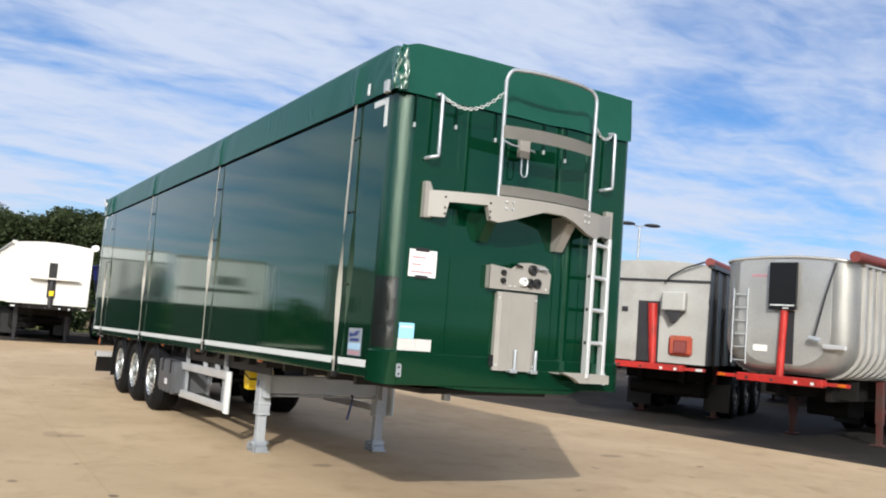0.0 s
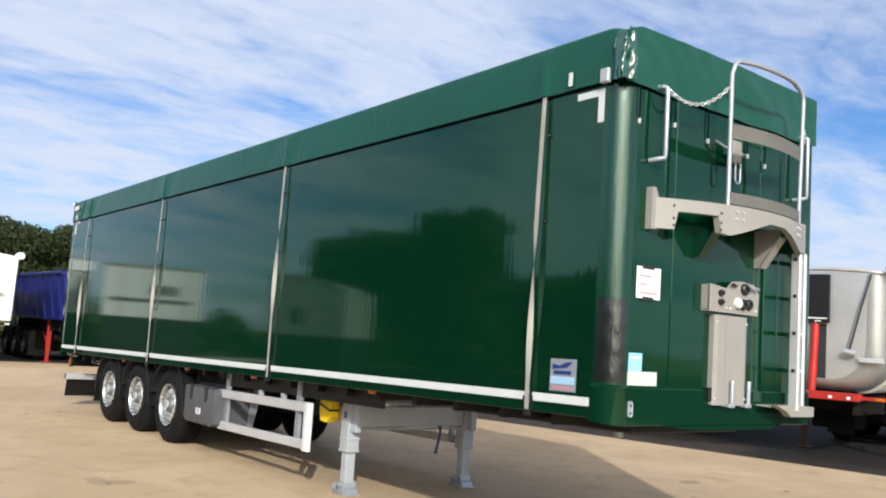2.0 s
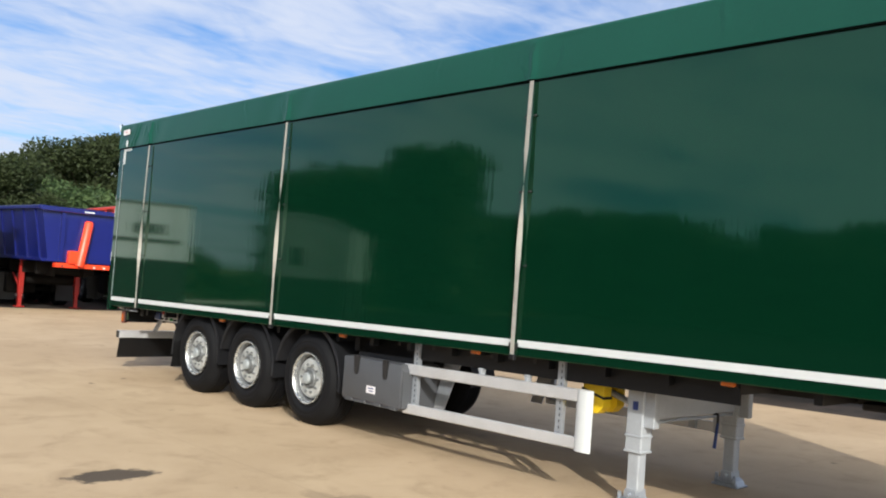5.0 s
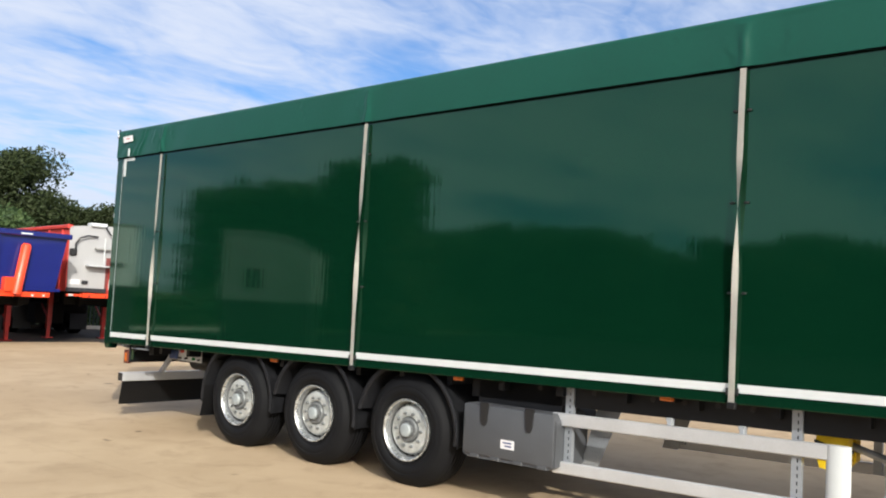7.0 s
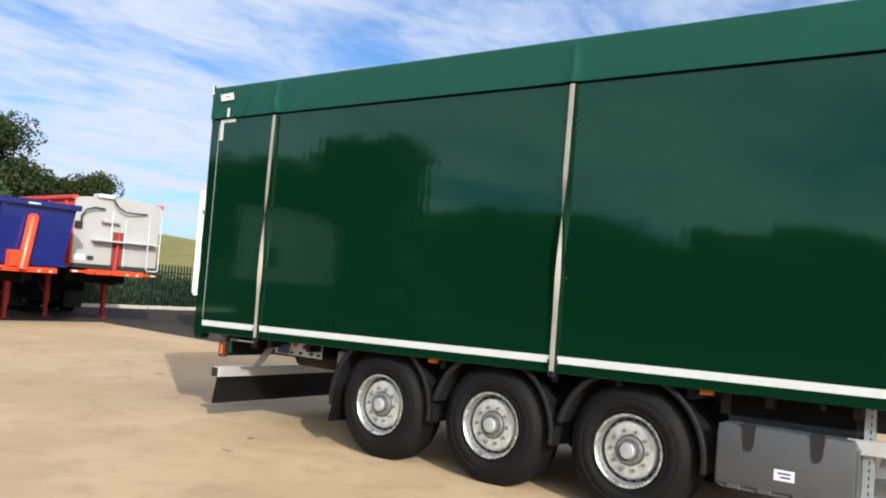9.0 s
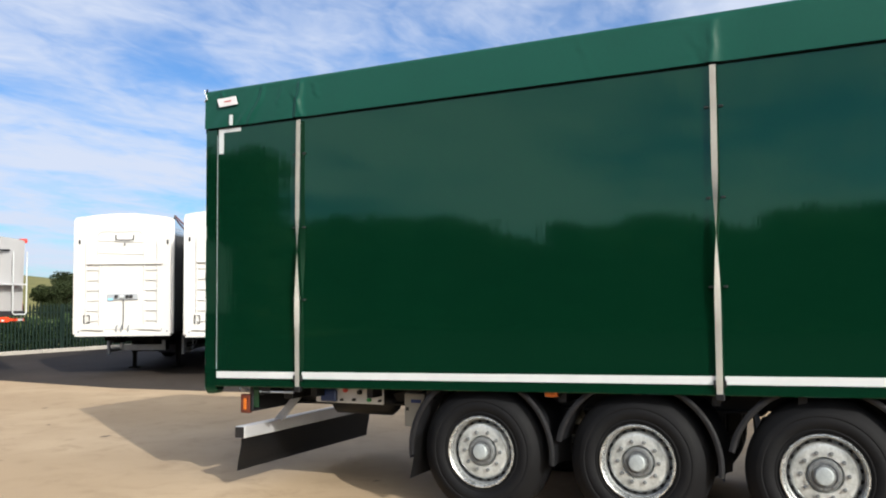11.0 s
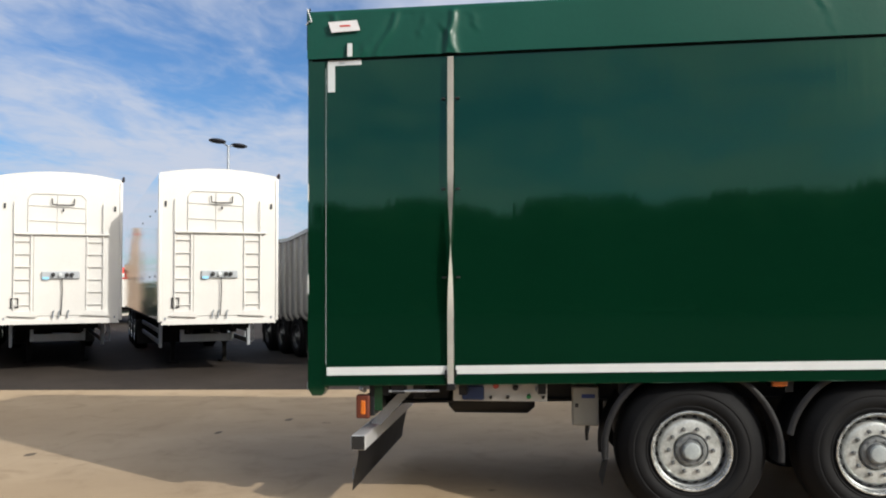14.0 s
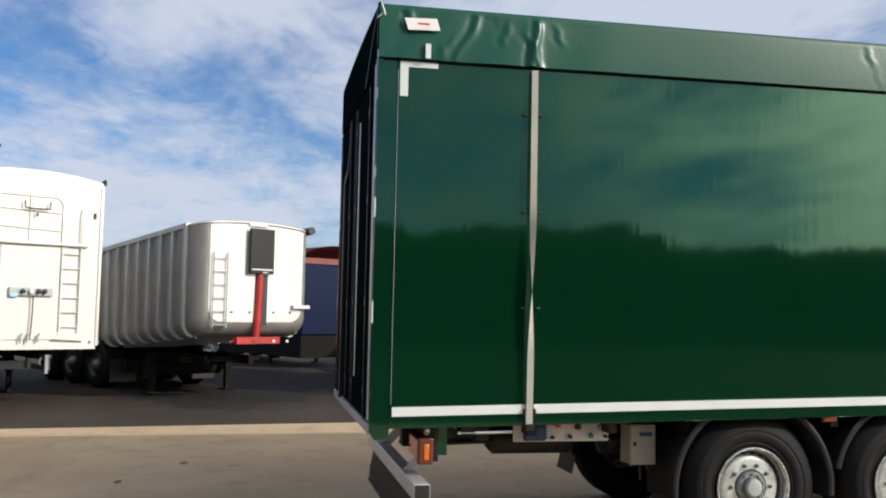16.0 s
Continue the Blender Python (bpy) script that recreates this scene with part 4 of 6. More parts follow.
    def chain(a, b, sag, n):
        a, b = Vector(a), Vector(b)
        for k in range(n):
            t = (k + 0.5) / n
            c = a.lerp(b, t) - Vector((0, 0, sag * 4 * t * (1 - t)))
            t2 = t + 0.01
            d = (a.lerp(b, t2) - Vector((0, 0, sag * 4 * t2 * (1 - t2))) - c).normalized()
            s = Vector((0, 1, 0)) if k % 2 else d.cross(Vector((0, 1, 0))).normalized()
            L = (b - a).length / n * 0.72
            pts = [c + d * L * math.cos(q) + s * 0.013 * math.sin(q) for q in [2 * math.pi * j / 10 for j in range(10)]]
            tp("chain_link", T(pts, 0.0042, 5, closed=True), ALU, parent=ch)
    ch = tp("safety_chain", B(0.33, 0.37, -0.075, -0.055, 3.585, 3.61), GALV, "galvanised safety chain")
    chain((0.36, -0.08, 3.60), (0.86, -0.27, 3.68), 0.135, 22)
    chain((1.88, -0.28, 3.55), (2.24, -0.08, 3.59), 0.07, 12)
    for x, z in ((0.16, 3.33), (0.56, 3.38), (0.97, 3.34), (1.5, 3.32), (1.75, 3.28)):
        tp("cover_strap", B(x - 0.005, x + 0.005, -0.018, -0.012, z, TOP - 0.02), DOORGREEN, "short dark green cover cord")
        tp("strap_clip", B(x - 0.009, x + 0.009, -0.026, -0.003, z - 0.034, z + 0.004, bevel=0.003), LEGPAINT)
    # connector plate and post
    cp = tp("connector_plate", P([(0.98, 2.03), (1.62, 2.03), (1.63, 2.20), (1.56, 2.27), (1.40, 2.285), (1.28, 2.275), (1.20, 2.215), (0.98, 2.235)], "y", -0.075, -0.06), BEAM, "beige-grey connector plate with black couplings")
    for x0, x1, z0, z1 in ((0.98, 0.995, 2.03, 2.23), (1.61, 1.625, 2.03, 2.20), (0.98, 1.62, 2.03, 2.045)):
        tp("plate_flange", B(x0, x1, -0.07, 0.0, z0, z1), BEAM, parent=cp)
    for x, z, r, m in ((1.42, 2.225, 0.045, BLACK), (1.33, 2.11, 0.042, TAPE), (1.40, 2.105, 0.042, BLACK), (1.475, 2.11, 0.042, BLACK), (1.11, 2.175, 0.024, BLACK), (1.11, 2.105, 0.024, BLACK)):
        bm = lathe(bmesh.new(), [(r, 0.0), (r, -0.022), (r * 0.8, -0.032), (r * 0.45, -0.032), (r * 0.4, -0.018), (0, -0.018)], 16)
        bmesh.ops.rotate(bm, verts=bm.verts, cent=(0, 0, 0), matrix=Matrix.Rotation(math.pi / 2, 3, "Z"))
        shift(bm, x, -0.075, z)
        tp("coupling", bm, m, parent=cp, smooth=40)
    tp("air_coupling", T([(1.47, -0.10, 2.24), (1.52, -0.11, 2.24), (1.56, -0.115, 2.235)], 0.012, 8), GALV, parent=cp)
    tp("air_coupling", T([(1.30, -0.09, 2.24), (1.25, -0.10, 2.25), (1.23, -0.10, 2.245)], 0.010, 8), BLACK, parent=cp)
    for x in (1.19, 1.58, 1.24):
        tp("bolt", B(x - 0.009, x + 0.009, -0.085, -0.074, 2.055, 2.073, bevel=0.003), ALU, parent=cp)
    po = tp("centre_post", P([(1.09, -0.002), (1.09, -0.045), (1.13, -0.06), (1.48, -0.06), (1.52, -0.045), (1.52, -0.002)], "z", 1.33, 2.01), BEAM, "folded beige-grey cover post")
    tp("post_seam", B(1.225, 1.235, -0.0635, -0.0595, 1.34, 2.0), BEAM, parent=po)
    for z in (1.37, 1.95):
        for x in (1.11, 1.50):
            tp("bolt", B(x - 0.008, x + 0.008, -0.062, -0.05, z, z + 0.016, bevel=0.003), ALU, parent=po)
    tp("side_clip", B(1.055, 1.095, -0.045, -0.002, 1.36, 1.46, bevel=0.004), CHASSIS, parent=po)
    for x in (1.29, 1.51):
        pin = tp("locking_pin", T([(x, -0.085, 1.34), (x, -0.085, 1.50), (x + 0.004, -0.085, 1.515)], 0.016, 10), GALV, "galvanised locking pin", smooth=50)
        tp("pin_base", B(x - 0.045, x + 0.025, -0.10, -0.02, 1.315, 1.345, bevel=0.004), GALV, parent=pin)
    # ladder
    ld = tp("ladder", B(1.985, 2.022, -0.215, -0.135, 1.30, 2.57, bevel=0.006), ALU, "bare aluminium ladder")
    tp("ladder_rail", B(2.270, 2.307, -0.095, -0.015, 1.30, 2.60, bevel=0.006), ALU, parent=ld)
    for z in (1.62, 1.92, 2.22, 2.52):
        tp("rung", T([(2.01, -0.172, z), (2.285, -0.055, z)], 0.019, 8), ALU, parent=ld, smooth=50)
        tp("rail_hole", B(1.981, 1.986, -0.190, -0.160, z - 0.014, z + 0.014), BLACK, parent=ld)
    ft = tp("foot_bracket", P([(1.72, 1.345), (1.86, 1.30), (1.93, 1.255), (2.27, 1.255), (2.27, 1.335), (1.93, 1.345)], "y", -0.20, -0.14), BEAM, "beige-grey ladder foot bracket")
    tp("bracket_plate", B(1.72, 2.27, -0.14, -0.018, 1.325, 1.335), BEAM, parent=ft)
    # papers and stickers
    pw = tp("document_pocket", B(0.215, 0.475, -0.012, -0.006, 2.065, 2.29), PAPER, "white paper sheet in a clear pocket")
    tp("pocket_clip", B(0.27, 0.40, -0.017, -0.007, 2.275, 2.305, bevel=0.003), BLACK, parent=pw)
    tp("pocket_clip", B(0.28, 0.40, -0.017, -0.007, 2.05, 2.078, bevel=0.003), BLACK, parent=pw)
    for z, w in ((2.225, 0.13), (2.165, 0.09), (2.105, 0.20)):
        tp("print_line", B(0.24, 0.24 + w, -0.0135, -0.0115, z - 0.006, z + 0.006), PINK, parent=pw)
    st = tp("sticker", B(0.175, 0.315, -0.006, -0.001, 1.555, 1.68), LABELBLUE, "light blue and white information sticker")
    tp("sticker_print", B(0.185, 0.305, -0.008, -0.005, 1.64, 1.655), TAPE, parent=st)
    tp("sticker", B(0.17, 0.335, -0.0065, -0.001, 1.455, 1.553), PANELWHITE)
    tp("sticker", B(0.338, 0.485, -0.006, -0.001, 1.455, 1.553), PANELWHITE, "white sticker")
    for x in (0.19, 2.36):
        r = tp("lashing_eye", B(x - 0.022, x + 0.022, -0.026, -0.018, 1.235, 1.345, bevel=0.01), GALV, "small galvanised plate")
        for z in (1.262, 1.315):
            bm = bmesh.new()
            bmesh.ops.create_cone(bm, cap_ends=True, segments=10, radius1=0.010, radius2=0.010, depth=0.006, matrix=Matrix.Translation((x, -0.027, z)) @ Matrix.Rotation(math.pi / 2, 4, "X"))
            tp("bolt_hole", bm, BLACK, parent=r)


build_front()
HUBS = (8.173, 9.478, 10.768)


def build_chassis():
    for x in (0.70, 1.75):
        tp("chassis_beam", P([(2.1, 1.09), (3.2, 1.08), (7.2, 1.07), (8.6, 1.0), (13.25, 0.985), (13.25, 1.21), (2.1, 1.21)], "x", x, x + 0.10), CHASSIS, "dark painted chassis beam")
        tp("beam_flange", P([(8.6, 0.985), (13.25, 0.97), (13.25, 0.987), (8.6, 1.002)], "x", x - 0.05, x + 0.15), CHASSIS)
    tp("side_sill", B(0.20, 0.215, 3.0, 7.5, 1.015, 1.21), CHASSIS, "dark side sill with round holes")
    for y in [4.95 + 0.26 * k for k in range(8)]:
        bm = bmesh.new()
        bmesh.ops.create_cone(bm, cap_ends=True, segments=10, radius1=0.022, radius2=0.022, depth=0.004, matrix=Matrix.Translation((0.197, y, 1.145)) @ Matrix.Rotation(math.pi / 2, 4, "Y"))
        tp("sill_hole", bm, BLACK)
    for k in range(22):
        y = 0.6 + 0.59 * k
        tp("cross_bearer", B(0.12, 2.43, y, y + 0.06, 1.10, 1.21), CHASSIS)
    for y in (5.58, 5.02):
        tp("rail_clamp", B(0.17, 0.23, y - 0.025, y + 0.025, 0.995, 1.02, bevel=0.004), LEGPAINT)
        tp("rail_clamp", B(0.17, 0.23, y - 0.02, y + 0.015, 0.93, 1.0, bevel=0.004), LEGPAINT)
    tp("kingpin_plate", B(0.6, 1.95, 0.3, 2.3, 1.06, 1.115, bevel=0.01), CHASSIS)
    tp("kingpin", T([(1.275, 1.0, 0.95), (1.275, 1.0, 1.08)], 0.045, 14), GALV)
    for y, z in ((3.03, 1.175), (5.555, 1.175), (7.565, 1.170), (10.147, 1.168)):
        s = tp("side_lamp", B(0.055, 0.10, y - 0.055, y + 0.055, z - 0.022, z + 0.022, bevel=0.012, seg=2), AMBER, "amber side marker lamp")
        tp("lamp_base", B(0.085, 0.21, y - 0.06, y + 0.06, z - 0.028, z + 0.03), CHASSIS, parent=s)
    # axles, wheels and mudguards stand on the level ground
    for i, y in enumerate(HUBS):
        ax = tp("axle", T([(0.35, y, 0.52), (2.2, y, 0.52)], 0.075, 12), CHASSIS, "dark axle tube", lean=False)
        for x in (0.72, 1.77):
            tp("air_bag", T([(x + 0.04, y + 0.36, 0.50), (x + 0.04, y + 0.36, 0.56), (x + 0.04, y + 0.36, 0.70), (x + 0.04, y + 0.36, 0.82)], [0.13, 0.15, 0.15, 0.11], 16), BLACK, parent=ax, lean=False, smooth=60)
            tp("trailing_arm", B(x, x + 0.09, y - 0.5, y + 0.42, 0.44, 0.53, bevel=0.01), CHASSIS, parent=ax, lean=False)
            tp("hanger", B(x + 0.01, x + 0.08, y - 0.56, y - 0.44, 0.44, 0.90, bevel=0.01), CHASSIS, parent=ax, lean=False)
        for far in (False, True):
            wheel(trailer, WID - 0.08 if far else 0.08, settle(y), far)
            def guard(u, v, y=y, far=far, i=i):
                a = radians(-8 + 176 * u) if i < 2 else radians(-8 + 196 * u)
                r = 0.618 + 0.010 * math.cos(math.pi * 2 * v) + (0.02 if v in (0, 1) else 0)
                x = 0.050 + 0.42 * v
                return (WID - x if far else x, y - r * math.cos(a), min(0.52 + r * math.sin(a), 1.265 - 0.0182 * y))
            bm = sheet(28, 8, guard, 0.006)
            g = tp("mudguard", bm, GUARD, "ribbed black plastic mudguard", lean=False, smooth=40)
            def flange(u, v, y=y, far=far, i=i):
                a = radians(-6 + (174 if i < 2 else 192) * u)
                r = 0.600 + 0.046 * v
                x = 0.046 + 0.010 * (2 * v - 1) ** 2
                return (WID - x if far else x, y - r * math.cos(a), min(0.52 + r * math.sin(a), 1.265 - 0.0182 * y))
            tp("guard_lip", sheet(28, 4, flange, 0.008), GUARD, parent=g, lean=False, smooth=60)
        if i == 2:
            for x0 in (0.05, WID - 0.47):
                tp("mud_flap", sheet(1, 6, lambda u, v, x0=x0: (x0 + 0.42 * u, 11.36 + 0.05 * v * v, 0.62 - 0.36 * v), 0.008), BLACK, "black rubber mud flap", lean=False)
    # landing legs
    for x in (0.50, 2.08):
        d = 1 if x < 1 else -1
        lg = tp("landing_leg", B(x - 0.075, x + 0.075, 3.96, 4.12, 0.45, 1.14, bevel=0.008), LEGPAINT, "grey painted landing leg", lean=False)
        tp("inner_leg", B(x - 0.055, x + 0.055, 3.985, 4.095, 0.12, 0.47, bevel=0.008), LEGPAINT, parent=lg, lean=False)
        tp("leg_plate", B(x - 0.05, x + 0.03, 3.865, 3.965, 0.655, 1.16, bevel=0.006), LEGPAINT, parent=lg, lean=False)
        tp("foot", P([(3.92, 0.018), (4.16, 0.018), (4.14, 0.06), (4.10, 0.08), (4.09, 0.14), (3.99, 0.14), (3.98, 0.08), (3.94, 0.06)], "x", x - 0.075, x + 0.075), GALV, "galvanised pivoting foot", parent=lg, lean=False)
        tp("foot_pin", T([(x - 0.12, 4.04, 0.10), (x + 0.12, 4.04, 0.10)], 0.018, 8), GALV, parent=lg, lean=False)
        tp("foot_plate", B(x - 0.10, x + 0.10, 3.905, 4.175, 0.0, 0.018, bevel=0.004), GALV, parent=lg, lean=False)
        tp("leg_sticker", B(x - 0.079, x - 0.074, 4.01, 4.06, 0.79, 0.86), NAVY, parent=lg, lean=False)
        for y0 in (3.945, 4.125):
            tp("foot_lug", P([(y0 - 0.02, 0.018), (y0 + 0.02, 0.018), (y0 + 0.014, 0.115), (y0 - 0.014, 0.115)], "x", x - 0.10, x - 0.088), GALV, parent=lg, lean=False)
        tp("foot_clip", T([(x - 0.10, 3.94, 0.085), (x - 0.125, 3.95, 0.06), (x - 0.13, 4.04, 0.04), (x - 0.125, 4.12, 0.06), (x - 0.10, 4.13, 0.085)], 0.007, 6), GALV, parent=lg, lean=False, smooth=60)
        for z in (0.44, 0.565):
            tp("leg_collar", B(x - 0.081, x + 0.081, 3.953, 4.127, z, z + 0.022, bevel=0.005), LEGPAINT, parent=lg, lean=False)
        tp("leg_brace", T([(x + d * 0.05, 4.1, 0.80), (x + d * 0.22, 4.9, 0.99)], 0.028, 8), LEGPAINT, parent=lg, lean=False)
    tp("leg_crossbeam", B(0.57, 2.01, 3.99, 4.09, 0.70, 0.92, bevel=0.01), LEGPAINT, "grey crossbeam between the landing legs", lean=False)
    tp("crank_shaft", T([(0.5, 4.02, 0.675), (2.1, 4.02, 0.675)], 0.015, 8), LEGPAINT, lean=False)
    cr = tp("crank_handle", T([(1.66, 4.02, 0.70), (1.66, 3.97, 0.70), (1.655, 3.965, 0.62)], 0.013, 8), CHASSIS, "folding crank handle", lean=False)
    tp("crank_grip", T([(1.655, 3.965, 0.62), (1.60, 3.955, 0.40)], [0.014, 0.017], 8), NAVY, parent=cr, lean=False)
    # side guards
    for far in (False, True):
        X = (lambda x: WID - x) if far else (lambda x: x)
        def bx(a, b, *r, **k):
            return B(min(X(a), X(b)), max(X(a), X(b)), *r, **k)
        def slant(bm):
            for v in bm.verts:
                v.co.z += 0.012 - 0.020 * (v.co.y - 4.36)
            return bm
        sg = tp("side_guard", slant(bx(0.13, 0.17, 4.36, 6.60, 0.80, 0.905, bevel=0.008)), ALU, "bare aluminium side guard rail", lean=False)
        tp("lower_rail", slant(bx(0.13, 0.17, 4.36, 6.58, 0.412, 0.512, bevel=0.008)), ALU, parent=sg, lean=False)
        oval = [(X(0.148 + 0.036 * math.cos(a)), 4.345 + 0.082 * math.sin(a)) for a in [2 * math.pi * k / 20 for k in range(20)]]
        tp("end_post", P(oval, "z", 0.412, 0.917), TAPE, "rounded pale end post", parent=sg, lean=False, smooth=50)
        for y in (4.63, 6.46):
            p = tp("guard_post", bx(0.17, 0.215, y - 0.035, y + 0.035, 0.43, 1.16), GALV, "perforated galvanised post", parent=sg, lean=False)
            for k in range(13):
                tp("post_slot", bx(0.1675, 0.1705, y - 0.012, y - 0.004, 0.45 + k * 0.052, 0.475 + k * 0.052), CHASSIS, parent=p, lean=False)
        tp("stay_plate", P([(6.10, 1.06), (6.34, 1.06), (6.52, 0.42), (6.36, 0.42)], "x", X(0.50), X(0.51)), GALV, "sloping galvanised stay plate", lean=False)
    # toolbox
    tb = tp("toolbox", P([(6.50, 0.435), (6.56, 0.405), (7.40, 0.395), (7.46, 0.425), (7.46, 0.80), (7.42, 0.865), (6.54, 0.865), (6.50, 0.80)], "x", 0.05, 0.55), TOOLBOX, "dark grey moulded plastic toolbox", lean=False)
    tp("lid", B(0.028, 0.056, 6.51, 7.45, 0.43, 0.86, bevel=0.014, seg=2), TOOLBOX, "ribbed plastic lid", parent=tb, lean=False, smooth=40)
    for y in (6.75, 7.22):
        tp("lid_strap", P([(y - 0.045, 0.885), (y + 0.045, 0.885), (y + 0.03, 0.72), (y + 0.012, 0.69), (y - 0.012, 0.69), (y - 0.03, 0.72)], "x", 0.014, 0.034), BLACK, "black rubber strap", parent=tb, lean=False)
    for y in (6.62, 6.86, 7.10, 7.32):
        tp("lid_foot", B(0.03, 0.06, y - 0.05, y + 0.05, 0.40, 0.44, bevel=0.008), TOOLBOX, parent=tb, lean=False)
    lab = tp("box_label", B(0.0235, 0.0275, 6.895, 7.035, 0.52, 0.595), PAPER, "white sticker", parent=tb, lean=False)
    for z, w in ((0.572, 0.09), (0.545, 0.07)):
        tp("label_print", B(0.0215, 0.0240, 6.92, 6.92 + w, z - 0.006, z + 0.006), NAVY, parent=lab, lean=False)
    tp("box_hanger", B(0.2, 0.5, 6.55, 7.42, 0.865, 1.12), CHASSIS, parent=tb, lean=False)
    # wheel chock
    for x in (0.42, 0.62):
        ck = tp("wheel_chock", P([(4.36, 0.76), (4.42, 0.70), (4.55, 0.71), (4.58, 0.80), (4.575, 0.99), (4.47, 1.0), (4.36, 0.94)], "x", x, x + 0.11), YELLOW, "bright yellow plastic wheel chock", lean=False)
        tp("chock_band", P([(4.352, 0.825), (4.588, 0.885), (4.588, 0.905), (4.352, 0.845)], "x", x - 0.006, x + 0.116), BLACK, parent=ck, lean=False)
        tp("chock_bracket", B(x + 0.02, x + 0.09, 4.40, 4.55, 1.0, 1.12), CHASSIS, parent=ck, lean=False)



build_chassis()


def build_rear():
    bp = tp("rear_bumper", B(0.05, 2.50, 13.16, 13.27, 0.49, 0.60, bevel=0.006), ALU, "square aluminium under-run bumper", lean=False)
    tp("bumper_cap", B(0.045, 0.055, 13.165, 13.265, 0.495, 0.595), BLACK, parent=bp, lean=False)
    f = tp("spray_flap", sheet(12, 8, lambda u, v: (0.08 + 2.39 * u, 13.22 + 0.05 * math.sin(v * 2.0) * v, 0.49 - 0.31 * v), 0.008), BLACK, "black rubber spray flap", lean=False)
    for x in (0.2, 2.2):
        tp("flap_mark", B(x, x + 0.04, 13.285, 13.29, 0.24, 0.32), TAPE, parent=f, lean=False)
    for x in (0.62, 1.85):
        tp("bumper_stay", P([(12.74, 1.02), (12.84, 1.02), (13.24, 0.60), (13.16, 0.58)], "x", x, x + 0.03), LEGPAINT, "sloping bumper stay", lean=False)
    tp("lamp_board", B(0.10, 0.78, 13.10, 13.14, 0.74, 0.98, bevel=0.006), CHASSIS, "dark lamp board", lean=False)
    tp("lamp_board", B(1.77, 2.45, 13.10, 13.14, 0.74, 0.98, bevel=0.006), CHASSIS, lean=False)
    for x0 in (0.09, 1.95):
        l = tp("rear_lamp", B(x0, x0 + 0.50, 13.14, 13.22, 0.735, 0.87, bevel=0.012, seg=2), REDLENS, "rear lamp cluster with amber end", lean=False)
        tp("amber_end", B(x0 - 0.010, x0 + 0.05, 13.165, 13.205, 0.75, 0.86, bevel=0.010, seg=2), AMBER, parent=l, lean=False)
        tp("lamp_housing", B(x0 - 0.003, x0 + 0.06, 13.135, 13.24, 0.72, 0.90, bevel=0.014, seg=2), OLDLENS, parent=l, lean=False)
        tp("lamp_bracket", B(x0 + 0.02, x0 + 0.03, 13.04, 13.135, 0.78, 1.02), PAINT, parent=l, lean=False)
    tp("outline_lamp", T([(0.12, 13.18, 0.93), (0.06, 13.19, 0.95), (0.03, 13.19, 0.96)], [0.02, 0.02, 0.014], 8), GALV, lean=False)
    tp("rear_cross_tube", B(0.2, 2.35, 12.72, 12.82, 0.86, 0.98, bevel=0.006), CHASSIS, lean=False)
    tp("pull_rod", T([(0.05, 12.98, 0.935), (0.05, 12.60, 0.94)], 0.011, 8), GALV, "galvanised pull rod", lean=False)
    tp("pull_bracket", B(0.04, 0.16, 12.86, 12.96, 0.92, 0.99), CHASSIS, lean=False)
    # valve panel
    vp = tp("valve_panel", B(0.29, 0.305, 11.80, 12.52, 0.835, 0.985, bevel=0.004), PANELWHITE, "off-white valve panel with coloured knobs", lean=False)
    tp("plug", B(0.25, 0.29, 12.28, 12.45, 0.845, 0.96, bevel=0.012), BLUEPLUG, parent=vp, lean=False)
    for y, z, r, m in ((12.19, 0.955, 0.022, REDPRINT), (12.04, 0.94, 0.022, BLACK), (11.94, 0.875, 0.018, GREENKNOB), (11.86, 0.93, 0.03, GALV), (12.10, 0.87, 0.014, BLACK), (12.23, 0.865, 0.012, BLACK), (11.83, 0.87, 0.012, BLACK)):
        bm = lathe(bmesh.new(), [(r, 0.0), (r, -0.03), (r * 0.7, -0.04), (0, -0.04)], 12)
        shift(bm, 0.29, y, z)
        tp("knob", bm, m, parent=vp, lean=False, smooth=40)
    tp("air_tank", T([(0.75, 11.9, 0.80), (0.75, 11.96, 0.80), (0.75, 12.55, 0.80), (0.75, 12.6, 0.80)], [0.07, 0.12, 0.12, 0.07], 18), CHASSIS, "dark air tank", lean=False, smooth=50)
    sb = tp("control_box", B(0.33, 0.52, 11.41, 11.61, 0.65, 0.945, bevel=0.008), BOXGREY, "beige-grey control box with a small label", lean=False)
    tp("box_print", B(0.3265, 0.331, 11.44, 11.54, 0.86, 0.89), NAVY, parent=sb, lean=False)
    tp("box_latch", B(0.324, 0.331, 11.565, 11.59, 0.79, 0.82), BLACK, parent=sb, lean=False)
    tp("box_hanger", B(0.36, 0.48, 11.44, 11.58, 0.945, 1.12), CHASSIS, parent=sb, lean=False)
    tp("tail_hose", T([(0.40, 11.50, 0.655), (0.40, 11.505, 0.60), (0.40, 11.50, 0.53)], 0.011, 8), BLACK, lean=False, smooth=60)


build_rear()


# ---- parked trailers round the yard ----
def stand(x, y, az):
    """The pose of a vehicle whose front centre stands at x, y and whose length runs away towards the compass angle az."""
    return pose(x, y, 0, 0, 0, az - 90) @ Matrix.Translation((-1.275, 0, 0))


def stand_box(x, y, az):
    """The same for the white box trailers, whose bodies are 2.40 wide."""
    return pose(x, y, 0, 0, 0, az - 90) @ Matrix.Diagonal((0.94, 1, 0.994, 1)) @ Matrix.Translation((-1.275, 0, 0))


